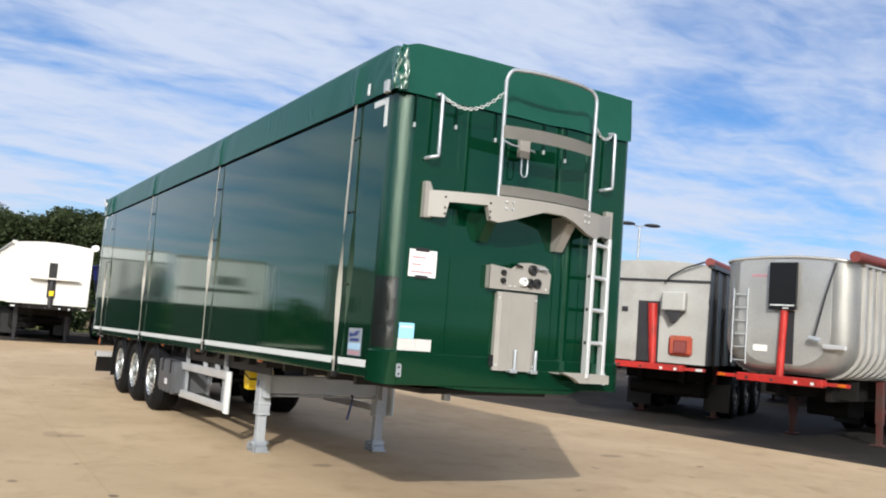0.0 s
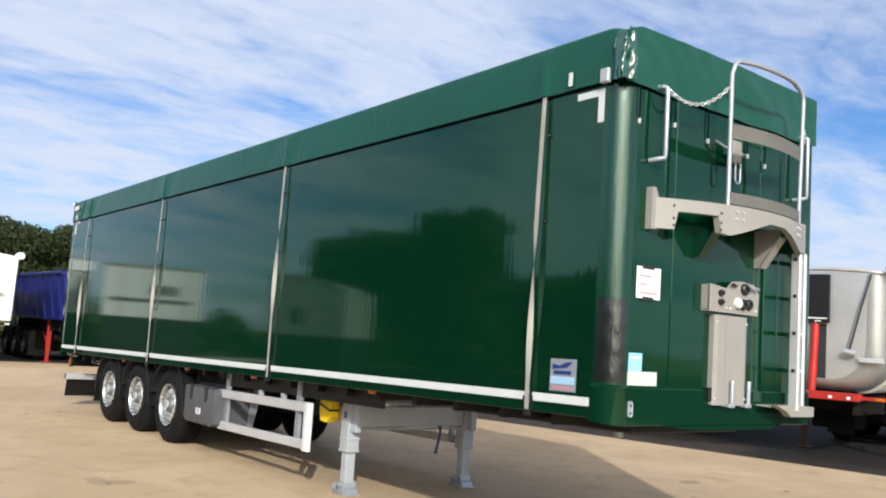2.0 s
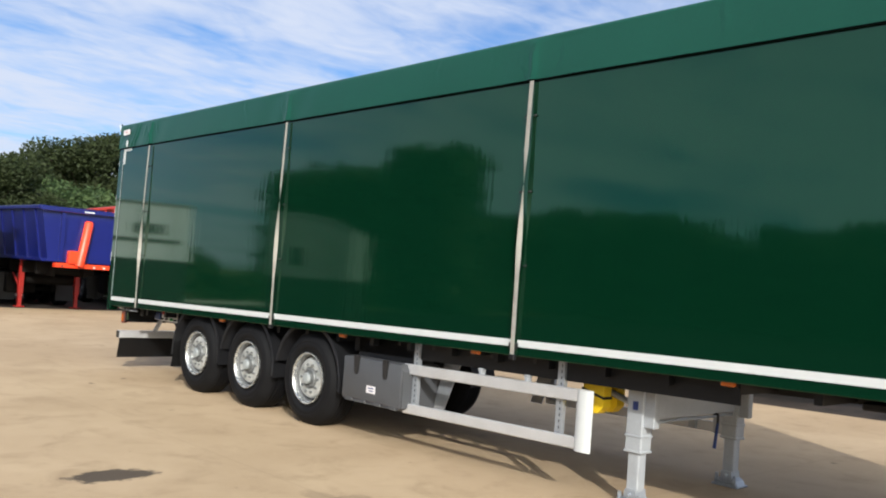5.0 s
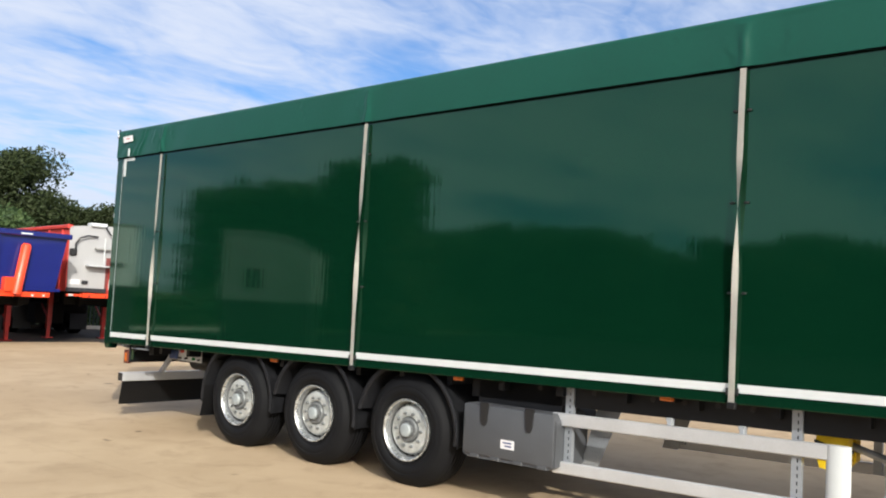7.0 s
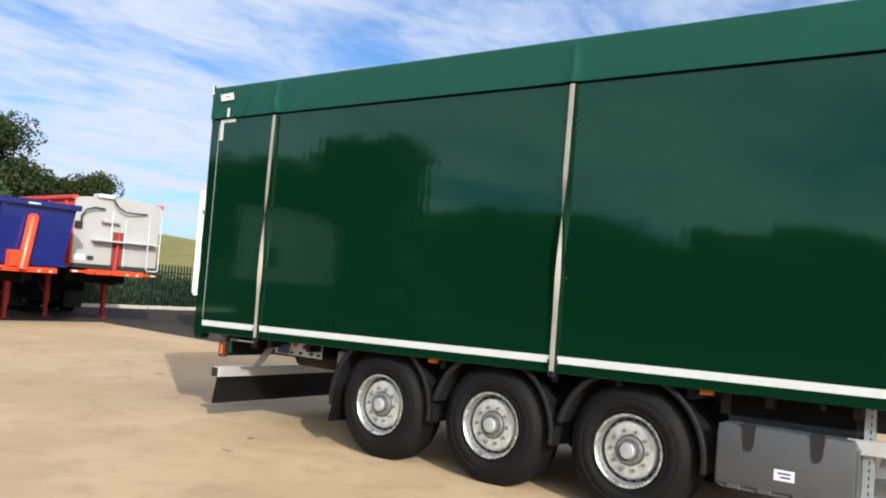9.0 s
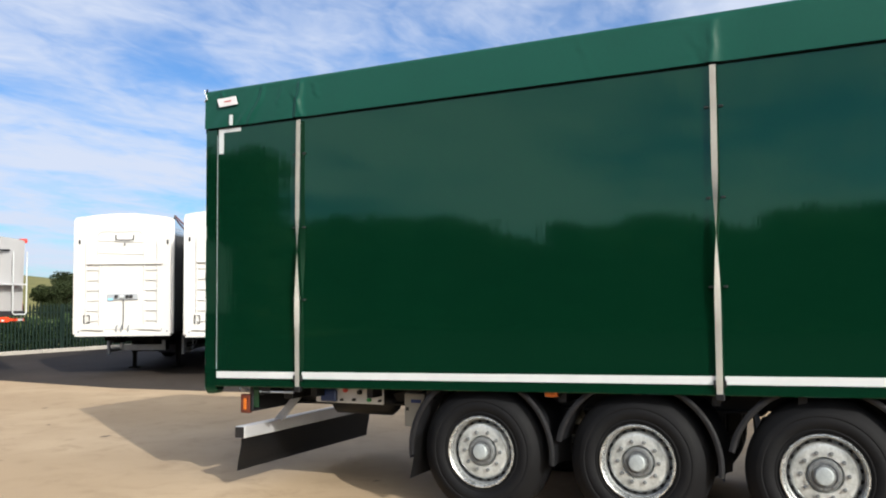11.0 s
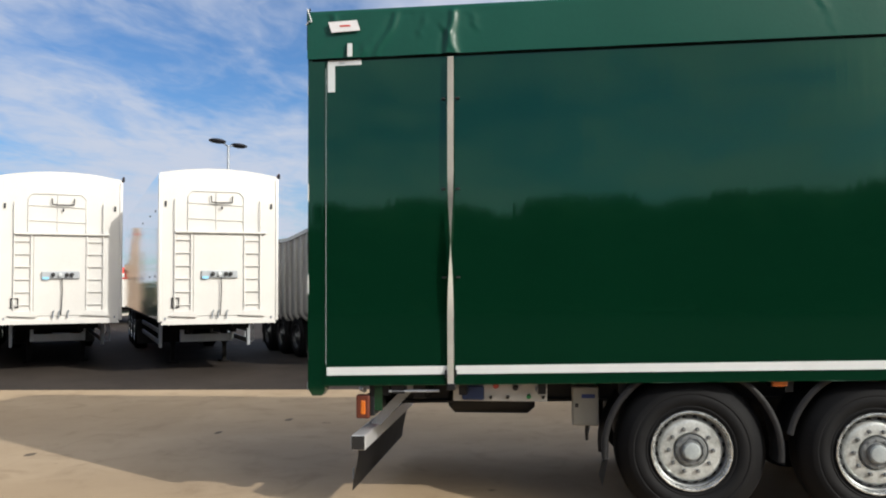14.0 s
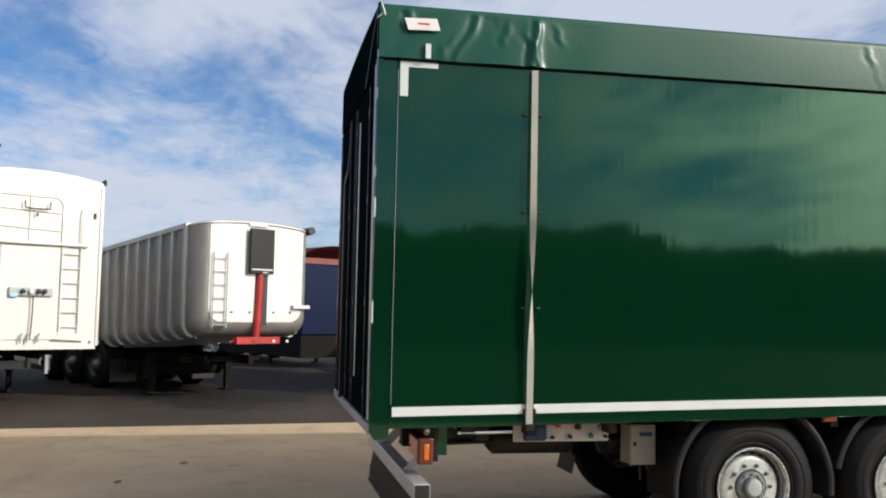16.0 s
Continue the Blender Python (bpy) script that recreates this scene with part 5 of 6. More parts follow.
POLISHED = mat("polished_metal_side", (0.86, 0.87, 0.88), 0.07, 0.95, 0.04, 0.6, 8, 0.0006, (1, 3, 0.4), spec=0.8, coat=0.7)
PALEFACE = mat("pale_grey_aluminium_face", (0.38, 0.38, 0.385), 0.45, 0.2, 0.06, 1.2, 25, 0.0006)
SALMON = mat("bright_red_side_paint", (0.62, 0.06, 0.045), 0.4, 0, 0.08, 3, 30, coat=0.3)
REDTARP = mat("red_rolled_tarpaulin", (0.15, 0.030, 0.027), 0.6, 0, 0.2, 4, 30, 0.003)
# dirty red, darkened further for the shade the legs stand in
SHADED_RED = mat("dirty_red_leg_paint", (0.06, 0.009, 0.007), 0.6, 0, 0.3, 3, 30, dirt=(0.03, 0.025, 0.02), dirt_at=(0.4, 0.7))
RUST = mat("rusty_red_paint", (0.30, 0.05, 0.025), 0.6, 0, 0.25, 5, 30, 0.002, dirt=(0.16, 0.06, 0.03))
# near-black: the shade under parked trailers is put into this colour
SHADED_FRAME = mat("dusty_underframe", (0.011, 0.010, 0.0095), 0.75, 0, 0.3, 3, 30, 0.001, spec=0.1)


def running_gear(p, hubs, frame_mat, leg_y, leg_mat, length, rim=RIM, leg_in=0.0, z0=0.86, z1=1.08):
    """Beams, axles, wheels and landing legs under a parked trailer."""
    for x in (0.74, 1.70):
        p("frame_beam", B(x, x + 0.11, 0.9, length - 0.3, z0, z1), frame_mat)
    for k in range(6):
        y = 1.2 + (length - 2.4) * k / 5
        p("frame_cross", B(0.4, 2.15, y, y + 0.08, z0 + 0.05, z1 - 0.02), frame_mat)
    for y in hubs:
        p("axle", T([(0.4, y, 0.52), (2.15, y, 0.52)], 0.07, 8), SHADED_FRAME)
        for far in (False, True):
            wheel(p.root, 2.50 if far else 0.05, y, far, nuts=False, rim=rim)
        for x0 in (0.05, 2.08):
            p("mudguard", sheet(12, 1, lambda u, v, y=y, x0=x0: (x0 + 0.42 * v, y - 0.60 * math.cos(math.pi * u), 0.52 + 0.60 * math.sin(math.pi * u)), 0.01), BLACK)
    # tanks, hangers, flaps, bumper and box, added to block light and darken the underside
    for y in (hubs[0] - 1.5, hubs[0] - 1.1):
        p("air_tank", T([(0.45, y, z0 - 0.16), (2.10, y, z0 - 0.16)], 0.16, 12), SHADED_FRAME, smooth=50)
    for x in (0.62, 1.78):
        p("bogie_beam", B(x, x + 0.14, hubs[0] - 0.7, hubs[-1] + 0.7, z0 - 0.22, z0, bevel=0.01), SHADED_FRAME)
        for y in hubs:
            p("hanger", P([(y - 0.70, z0), (y - 0.42, z0), (y - 0.48, 0.44), (y - 0.62, 0.44)], "x", x + 0.02, x + 0.12), SHADED_FRAME)
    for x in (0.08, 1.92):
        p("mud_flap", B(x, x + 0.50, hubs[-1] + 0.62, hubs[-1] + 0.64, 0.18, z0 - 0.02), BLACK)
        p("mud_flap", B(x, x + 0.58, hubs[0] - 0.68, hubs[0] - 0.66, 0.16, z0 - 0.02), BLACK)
    p("bumper_bar", B(0.15, 2.35, length - 0.30, length - 0.20, 0.42, 0.54, bevel=0.01), SHADED_FRAME)
    p("carrier_box", B(0.30, 1.20, leg_y + 0.9, leg_y + 1.7, 0.40, z0, bevel=0.03), SHADED_FRAME, "dark underslung storage box")
    for x in (0.42 + leg_in, 2.13 - leg_in):
        p("landing_leg", B(x - 0.07, x + 0.07, leg_y - 0.07, leg_y + 0.07, 0.42, z1, bevel=0.008), leg_mat)
        p("inner_leg", B(x - 0.05, x + 0.05, leg_y - 0.05, leg_y + 0.05, 0.03, 0.44), leg_mat)
        p("foot", B(x - 0.13, x + 0.13, leg_y - 0.15, leg_y + 0.15, 0.0, 0.035, bevel=0.01), leg_mat)
        p("leg_brace", T([(x, leg_y, 0.55), (x, leg_y + 0.75, z0)], 0.03, 6), leg_mat)


def maker(root):
    def p(name, bm, material, label="", smooth=None, parent=None):
        return part(name, bm, material, parent or root, label, False, smooth)
    p.root = root
    return p


def arch(x, w=2.55, rise=0.12):
    k = (x - w / 2) / (w / 2)
    return rise * (1 - k * k)


def white_trailer():
    root = tagged(empty("box_trailer"), "white box semi-trailer with ladders on its front, parked in a row", "trailer", "row of white box trailers")
    p = maker(root)
    W, z0, z1, L = 2.55, 1.02, 3.90, 13.4
    face = [(0.10, z0), (W - 0.10, z0), (W - 0.02, z0 + 0.1), (W, z1 - 0.1)] + [(W - 0.03 - (W - 0.06) * k / 16, z1 + arch(W - 0.03 - (W - 0.06) * k / 16)) for k in range(17)] + [(0.0, z1 - 0.1), (0.02, z0 + 0.1)]
    p("front_wall", P(face, "y", 0.0, 0.06), WHITE, "white front wall with an arched top")
    for x0, x1 in ((0.0, 0.04), (W - 0.04, W)):
        p("side_wall", B(x0, x1, 0.06, L, z0 + 0.06, z1), POLISHED, "mirror-bright polished metal side wall")
    p("floor", B(0.04, W - 0.04, 0.06, L, z0, z0 + 0.12), SHADED_FRAME)
    p("rear_wall", B(0.04, W - 0.04, L - 0.06, L, z0 + 0.1, z1), WHITE)
    bm = sheet(16, 1, lambda u, v: (W * u, 0.055 + (L - 0.05) * v, z1 + arch(W * u)), 0.02)
    p("roof_cover", bm, WHITE_TARP, smooth=40)
    for x0 in (-0.012, W - 0.058):
        p("corner_trim", B(x0, x0 + 0.07, -0.02, 0.08, z0 + 0.02, z1 - 0.05, bevel=0.02, seg=2), WHITE, smooth=40)
    p("lower_lip", P([(0.05, z0 - 0.03), (W - 0.05, z0 - 0.03), (W - 0.08, z0 + 0.05), (0.08, z0 + 0.05)], "y", -0.05, 0.02), WHITE)
    p("inner_panel", B(0.72, 1.84, -0.018, 0.0, 1.15, 2.72, bevel=0.008), WHITE)
    # platform, hoop and ladders
    p("platform", B(0.33, 2.28, -0.075, 0.0, 2.75, 2.79, bevel=0.01), WHITE)
    for xa, xb, z in ((0.60, 1.79, 3.57),):
        p("guard_hoop", T([(xa, -0.018, 2.78), (xa, -0.014, z - 0.1), (xa + 0.1, -0.014, z), (xb - 0.1, -0.014, z), (xb, -0.014, z - 0.1), (xb, -0.018, 2.78)], 0.010, 8), WHITE, smooth=60)
        for zz in (3.02, 3.32):
            p("guard_bar", T([(xa, -0.014, zz + 0.02), (xb, -0.014, zz - 0.02)], 0.009, 6), WHITE)
        p("guard_bar", T([((xa + xb) / 2, -0.014, 2.8), ((xa + xb) / 2, -0.014, z)], 0.008, 6), WHITE)
    for xa, xb in ((0.33, 0.67), (1.80, 2.15)):
        ld = p("ladder", T([(xa, -0.034, 1.28), (xa, -0.034, 2.78)], 0.015, 8), WHITE, "white tubular ladder", smooth=60)
        p("ladder_rail", T([(xb, -0.034, 1.28), (xb, -0.034, 2.78)], 0.015, 8), WHITE, parent=ld, smooth=60)
        for k in range(6):
            p("rung", B(xa, xb, -0.046, -0.024, 1.36 + 0.25 * k, 1.378 + 0.25 * k, bevel=0.005), WHITE, parent=ld)
        p("step_plate", P([(xa - 0.12, 1.16), (xb + 0.12, 1.13), (xb + 0.12, 1.20), (xb, 1.25), (xa, 1.25)], "y", -0.07, 0.0), WHITE, parent=ld)
    for x in (0.33, 2.15):
        p("grab_rail", T([(x, -0.05, 2.78), (x, -0.06, 3.30), (x, -0.04, 3.38), (x, 0.0, 3.40)], 0.013, 8), WHITE, smooth=60)
    cb = p("connector_box", B(0.88, 1.66, -0.07, -0.02, 1.88, 2.03, bevel=0.02, seg=2), SOCKETGREY, "pale grey connector box with black sockets")
    for x in (1.18, 1.32, 1.46, 1.56):
        bm = lathe(bmesh.new(), [(0.042, 0.0), (0.042, -0.05), (0.02, -0.055), (0, -0.055)], 12)
        bmesh.ops.rotate(bm, verts=bm.verts, cent=(0, 0, 0), matrix=Matrix.Rotation(math.pi / 2, 3, "Z"))
        p("socket", shift(bm, x - 0.06, -0.07, 1.965), BLACK if x != 1.32 else TAPE, parent=cb)
    p("blue_tag", B(0.90, 1.03, -0.076, -0.069, 1.87, 1.92), LABELBLUE, parent=cb)
    p("hose", T([(1.30, -0.08, 1.90), (1.305, -0.075, 1.6), (1.29, -0.07, 1.3), (1.28, -0.06, 1.16)], 0.011, 8), BLACK, "black hanging air hose", smooth=60)
    p("roof_handle", T([(1.08, -0.06, 3.48), (1.09, -0.07, 3.36), (1.2, -0.07, 3.35), (1.4, -0.07, 3.35), (1.53, -0.07, 3.36), (1.54, -0.06, 3.48)], 0.015, 8), BLACK, smooth=60)
    p("lock", T([(1.31, -0.06, 3.28), (1.31, -0.06, 3.22)], 0.018, 8), DARKMETAL)
    for x in (1.12, 1.24, 1.42):
        p("clamp", T([(x, -0.06, 1.10), (x, -0.06, 1.22), (x + 0.03, -0.07, 1.26)], 0.016, 6), GALV)
    p("document_holder", T([(0.28, -0.03, 1.32), (0.42, -0.03, 1.32), (0.42, -0.03, 1.50), (0.28, -0.03, 1.50)], 0.015, 6, closed=True), BLACK, "dark wire document holder")
    for x in (0.14, 2.40):
        p("side_catch", B(x - 0.02, x + 0.02, -0.03, 0.0, 3.26, 3.36), DARKMETAL)
        p("corner_lamp", B(x - 0.015, x + 0.015, -0.03, 0.0, z0 + 0.06, z0 + 0.11), LABELGREY)
    p("cover_arm", T([(W + 0.02, 0.0, z1 - 0.02), (W + 0.03, 0.03, z1 + 0.06)], 0.03, 8), DARKMETAL)
    p("cover_crank", T([(W + 0.02, 0.02, z1 + 0.06), (W + 0.05, 0.9, z1 - 0.10), (W + 0.05, 1.9, z1 - 0.30)], 0.02, 8), RUST, "folded red-brown cover crank")
    for y in (0.8, 2.2, 4.5, 7.5, 10.5):
        for z in (1.9, 3.2):
            p("side_button", B(-0.012, 0.0, y, y + 0.04, z, z + 0.04), DARKMETAL)
    running_gear(p, (8.3, 9.6, 10.9), SHADED_FRAME, 3.1, SHADED_FRAME, L, leg_in=0.22, z0=0.78, z1=1.03)
    p("leg_panel", P([(0.66, 0.70), (1.89, 0.70), (1.89, 0.55), (0.66, 0.55)], "y", 1.72, 1.80), LEGPAINT, "grey cross panel between the legs")
    for x in (0.66, 1.81):
        p("support_post", B(x, x + 0.08, 1.66, 1.80, 0.55, 1.02, bevel=0.01), LEGPAINT)
    for x in (0.20, 2.27):
        g = p("side_guard_post", B(x, x + 0.08, 2.0, 2.08, 0.42, 0.98, bevel=0.01), LEGPAINT)
        for z in (0.48, 0.72):
            p("side_guard_rail", B(x, x + 0.04, 2.08, 7.2, z, z + 0.10, bevel=0.008), LEGPAINT, parent=g)
    p("side_frame", T([(2.30, 2.4, 0.95), (2.30, 2.4, 0.48), (2.50, 2.4, 0.48), (2.50, 2.4, 0.95)], 0.018, 6), LEGPAINT)
    p("kingpin_plate", B(0.5, 2.05, 0.3, 2.2, 0.97, 1.02), SHADED_FRAME)
    p("crank_bracket", T([(2.45, 2.9, 0.98), (2.5, 2.85, 0.7), (2.42, 2.85, 0.55), (2.3, 2.9, 0.55)], 0.02, 6), GALV)
    return root


def tipper(kind, pale=False):
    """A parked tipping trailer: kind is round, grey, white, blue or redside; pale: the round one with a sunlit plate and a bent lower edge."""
    look_of = {"round": (SILVER, SILVER_RIB, RED), "grey": (GREYBODY, DARKMETAL, RED), "white": (WHITE, WHITE, SHADED_FRAME), "blue": (BLUE, BLUE, ORANGE), "redside": (SILVER, SALMON, ORANGE)}
    body, rib, fr = look_of[kind]
    words = {"round": "ribbed bare aluminium tipping trailer with a red ram and frame", "grey": "weathered grey aluminium tipping trailer on a red frame", "white": "white tipping trailer with a dark ram, parked at the yard's end", "blue": "deep blue steel tipping trailer with an orange-red ram", "redside": "silver-fronted tipping trailer with red sides and a red frame"}
    root = tagged(empty("tipping_trailer"), "ribbed grey tipping trailer with a white front and red ram" if pale else words[kind], "trailer", "row of tipping trailers")
    plain = maker(root)

    def p(name, bm, *a, **k):
        """A part of the body; the pale trailer stands nose-up on its legs."""
        if pale:
            for v in bm.verts:
                v.co.z -= 0.098 * max(0.0, min(4.6, v.co.y))
        return plain(name, bm, *a, **k)
    W, L = 2.50, {"round": 7.9 if pale else 9.6, "grey": 6.6, "white": 8.5, "blue": 7.8, "redside": 9.0}[kind]
    z0, z1 = {"round": (1.28, 3.36), "grey": (1.25, 3.34), "white": (1.35, 3.38), "blue": (1.48, 3.02), "redside": (1.50, 3.40)}[kind]
    if kind == "round":
        def half(inset, zb):
            r = 0.28 if pale else 0.62
            pts = [(inset, z1)]
            pts += [(inset + r - r * math.cos(a), zb + r - r * math.sin(a)) for a in [math.pi / 2 * k / 8 for k in range(9)]]
            pts += [(W - x, z) for x, z in pts[::-1]]
            return pts
        R = 0.36
        def section(a):
            """The tub's outline where its nose turns by the angle a, 0 at the flat front."""
            e = R * (1 - math.sin(a))
            return half(0.02 + e * (0.6 if pale else 1), z0 + (0.7 if pale else 0.5) * e), R * (1 - math.cos(a))
        plate, _ = section(0.0)
        xa, xb = plate[0][0], plate[-1][0]
        top = [(xb - (xb - xa) * k / 12, z1 + arch(xb - (xb - xa) * k / 12, W, 0.09)) for k in range(1, 12)]
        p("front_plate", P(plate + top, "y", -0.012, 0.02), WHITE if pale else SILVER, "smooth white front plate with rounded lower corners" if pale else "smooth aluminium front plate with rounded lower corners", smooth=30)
        rows = [section(math.pi / 2 * k / 8) for k in range(9)]
        side = rows[-1][0]
        rows += [(side, y) for y in (1.5, 3.0, 4.6, L)]
        n = len(plate) - 1
        def skin(u, v):
            o, y = rows[min(12, int(round(v * 12)))]
            i = min(n - 1, int(u * n))
            t = u * n - i
            a, b = o[i], o[i + 1]
            return (a[0] + (b[0] - a[0]) * t, y, a[1] + (b[1] - a[1]) * t)
        p("tub", sheet(38, 12, skin, 0.02), SILVER_RIB if pale else SILVER, "rounded aluminium tub", smooth=50)
        count = 17 if pale else 29
        for k in range(count):
            y = 0.40 + (L - 0.6) * k / (count - 1)
            ring = half(-0.035, z0 - 0.03)
            inner = half(0.03, z0 + 0.02)
            half_n = len(ring) // 2
            for seg in (range(0, half_n - 1), range(half_n, len(ring) - 1)):
                bm = bmesh.new()
                for i in seg:
                    a, b, c, d = ring[i], ring[i + 1], inner[i + 1], inner[i]
                    vs = [bm.verts.new((q[0], yy, q[1])) for yy in (y, y + 0.09) for q in (a, b, c, d)]
                    for f in ((0, 1, 2, 3), (7, 6, 5, 4), (0, 4, 5, 1), (1, 5, 6, 2), (2, 6, 7, 3), (3, 7, 4, 0)):
                        bm.faces.new([vs[j] for j in f])
                bmesh.ops.remove_doubles(bm, verts=bm.verts, dist=1e-4)
                bmesh.ops.recalc_face_normals(bm, faces=bm.faces)
                p("rib", bm, SILVER_RIB, smooth=40)
        for x0 in (-0.05, W - 0.07):
            for a, b in ((R, 4.6), (4.6, L)):
                p("top_rail", B(x0, x0 + 0.12, a, b, z1 - 0.03, z1 + 0.06), SILVER_RIB)
        def nose(x):
            d = max(0.0, R - x, x - (W - R)) / R
            return R * (1 - math.sqrt(max(0.0, 1 - min(1, d) ** 2)))
        bm = sheet(32, 24, lambda u, v: (W * u, nose(W * u) - 0.01 + (L - nose(W * u)) * v, z1 + 0.03 + arch(W * u, W, 0.09)), 0.01)
        p("cover", bm, WHITE_TARP, smooth=50)
        p("front_rail", T([(W * k / 32, nose(W * k / 32) - 0.012, z1 + 0.01 + arch(W * k / 32, W, 0.09)) for k in range(33)], 0.03, 8), SILVER_RIB, smooth=60)
        # flat dark strip painting the shade beside the ram, then ram and black board
        p("ram_recess", B(1.20, 1.47, -0.020, -0.012, z0 + 0.20, 2.45), DARKMETAL)
        p("ram_tube", T([(1.24, -0.03, z0 - 0.05), (1.285, -0.03, 2.5)], 0.07, 14), RED, "red hydraulic ram", smooth=60)
        bb = p("black_board", B(1.01, 1.54, -0.12, -0.07, 2.47, 3.35, bevel=0.012), CHASSIS, "flat black board with a pale bar of lettering")
        p("lettering", B(1.05, 1.50, -0.125, -0.119, 2.54, 2.565), TAPE, parent=bb)
        p("lettering", B(1.29, 1.40, -0.125, -0.119, 2.49, 2.51), TAPE, parent=bb)
        ld = p("ladder", T([(0.30, -0.06, 1.42), (0.30, -0.06, 2.85)], 0.014, 8), LEGPAINT, "bare aluminium ladder")
        p("ladder_rail", T([(0.58, -0.06, 1.42), (0.58, -0.06, 2.85)], 0.014, 8), LEGPAINT, parent=ld)
        for k in range(6):
            p("rung", T([(0.30, -0.06, 1.48 + 0.25 * k), (0.58, -0.06, 1.48 + 0.25 * k)], 0.011, 6), LEGPAINT, parent=ld)
        if not pale:
            p("hose_arm", T([(2.20, -0.05, z1), (2.05, -0.10, 2.75), (1.88, -0.10, 2.02)], 0.018, 6), DARKMETAL)
            p("arm_fitting", T([(1.80, -0.12, 1.98), (1.98, -0.12, 1.94)], 0.05, 8), GALV)
        p("corner_step", B(2.02, 2.42, -0.09, -0.01, 1.80, 1.88, bevel=0.01), ALU)
        if not pale:
            p("white_sticker", B(0.70, 0.98, -0.017, -0.011, 1.68, 1.80), PAPER)
            p("maker_mark", B(0.62, 0.92, -0.016, -0.011, 3.08, 3.13), PINK)
            p("rolled_cover", T([(W + 0.02, -0.06, z1 + 0.10), (W + 0.02, L, z1 + 0.10)], 0.10, 12), REDTARP, "rolled red-brown cover", smooth=50)
    else:
        flare = 0.27 if kind == "blue" else 0.0
        face = [(flare, z0), (W - flare, z0), (W, z1), (0.0, z1)]
        if kind in ("white", "grey", "redside"):
            face = [(0.04, z0), (W - 0.04, z0), (W, z1)] + [(W - W * k / 12, z1 + arch(W - W * k / 12, W, 0.10)) for k in range(1, 12)] + [(0, z1)]
        p("front_plate", P(face, "y", 0.0, 0.05), body if kind != "redside" else PALEFACE)
        for s in (0, 1):
            q = [(flare, z0), (0.0, z1), (0.05, z1), (flare + 0.05, z0)]
            if s:
                q = [(W - a, b) for a, b in q]
            p("side_plate", P(q, "y", 0.05, L), rib if kind in ("redside", "grey") else body)
            for k in range(8):
                y = 0.5 + (L - 1.0) * k / 7
                r = [(a + (0.05 if s else -0.05), b) for a, b in (q[0], q[1])] + [q[1], q[0]]
                p("rib", P(r, "y", y, y + 0.10), rib)
            x = W if s else 0.0
            p("top_rail", B(x - 0.08, x + 0.08, 0.0, L, z1 - 0.06, z1 + 0.05, bevel=0.015), rib)
        p("bed", B(0.1, W - 0.1, 0.05, L, z0, z0 + 0.08), body)
        bm = sheet(10, 1, lambda u, v: (0.05 + (W - 0.1) * u, 0.05 + (L - 0.05) * v, z1 - 0.02 + arch(0.05 + (W - 0.1) * u, W, 0.09)), 0.01)
        p("cover", bm, WHITE_TARP if kind != "blue" else BLUE, smooth=50)
        if kind == "white":
            # flat black strip in place of a shaded hollow behind the ram
            p("ram_recess", B(1.14, 1.40, -0.01, 0.004, z0, 2.78), BLACK)
            p("ram_tube", T([(1.27, -0.05, z0 - 0.1), (1.27, -0.05, 2.3)], 0.085, 12), DARKMETAL, smooth=60)
            p("shelf", B(0.55, 2.1, -0.22, 0.0, 2.20, 2.26, bevel=0.01), WHITE)
            p("lower_band", B(0.05, W - 0.05, -0.03, 0.0, z0, z0 + 0.22), WHITE)
            p("cover_end", T([(W + 0.05, -0.08, z1 + 0.04), (W + 0.05, 0.3, z1 + 0.05)], 0.11, 14), WHITE_TARP, smooth=50)
            p("emblem", B(1.20, 1.34, -0.14, -0.13, 1.66, 1.82), YELLOW)
        elif kind == "blue":
            p("ram_tube", T([(1.13, -0.14, z0 - 0.1), (1.33, -0.10, 2.66), (1.335, -0.10, 2.72)], [0.13, 0.13, 0.08], 14), ORANGE, "orange-red hydraulic ram", smooth=60)
            p("ram_foot", B(0.80, 1.22, -0.20, 0.05, 1.44, 1.82, bevel=0.02), ORANGE)
            p("front_rim", B(-0.06, W + 0.06, -0.14, 0.06, z1 - 0.10, z1 + 0.04, bevel=0.02), BLUE)
            p("rim_print", B(1.15, 1.45, -0.146, -0.139, z1 - 0.06, z1 - 0.02), TAPE)
            p("front_rib", B(0.55, 0.67, -0.08, 0.0, z0, z1 - 0.1), BLUE)
        elif kind == "grey":
            # flat dark strip that paints the hollow's shade onto the plate
            p("recess", B(0.98, 1.46, -0.004, 0.004, z0, 2.55), DARKMETAL)
            p("ram_tube", T([(1.36, -0.02, z0 - 0.1), (1.30, -0.02, 2.5)], [0.07, 0.11], 12), RED, "red hydraulic ram", smooth=60)
            p("tank", B(1.55, 2.05, -0.25, 0.0, 2.36, 2.76, bevel=0.03, seg=2), GREYBODY)
            p("tank_funnel", P([(1.62, 2.36), (1.98, 2.36), (1.86, 2.16), (1.76, 2.10)], "y", -0.2, -0.02), DARKMETAL)
            p("red_chute", B(1.70, 2.20, -0.10, 0.0, 1.42, 1.84, bevel=0.05), RUST, "rusty orange chute cover")
            p("chute_patch", B(1.82, 2.10, -0.126, -0.11, 1.48, 1.74, bevel=0.02), REDTARP)
            p("top_band", B(-0.02, W + 0.02, -0.03, 0.05, z1 - 0.36, z1 - 0.31), DARKMETAL)
            p("cable", T([(1.55, -0.05, 2.95), (1.68, -0.1, 3.1), (2.0, -0.12, 3.28), (2.4, -0.1, 3.42)], 0.02, 6), BLACK, smooth=60)
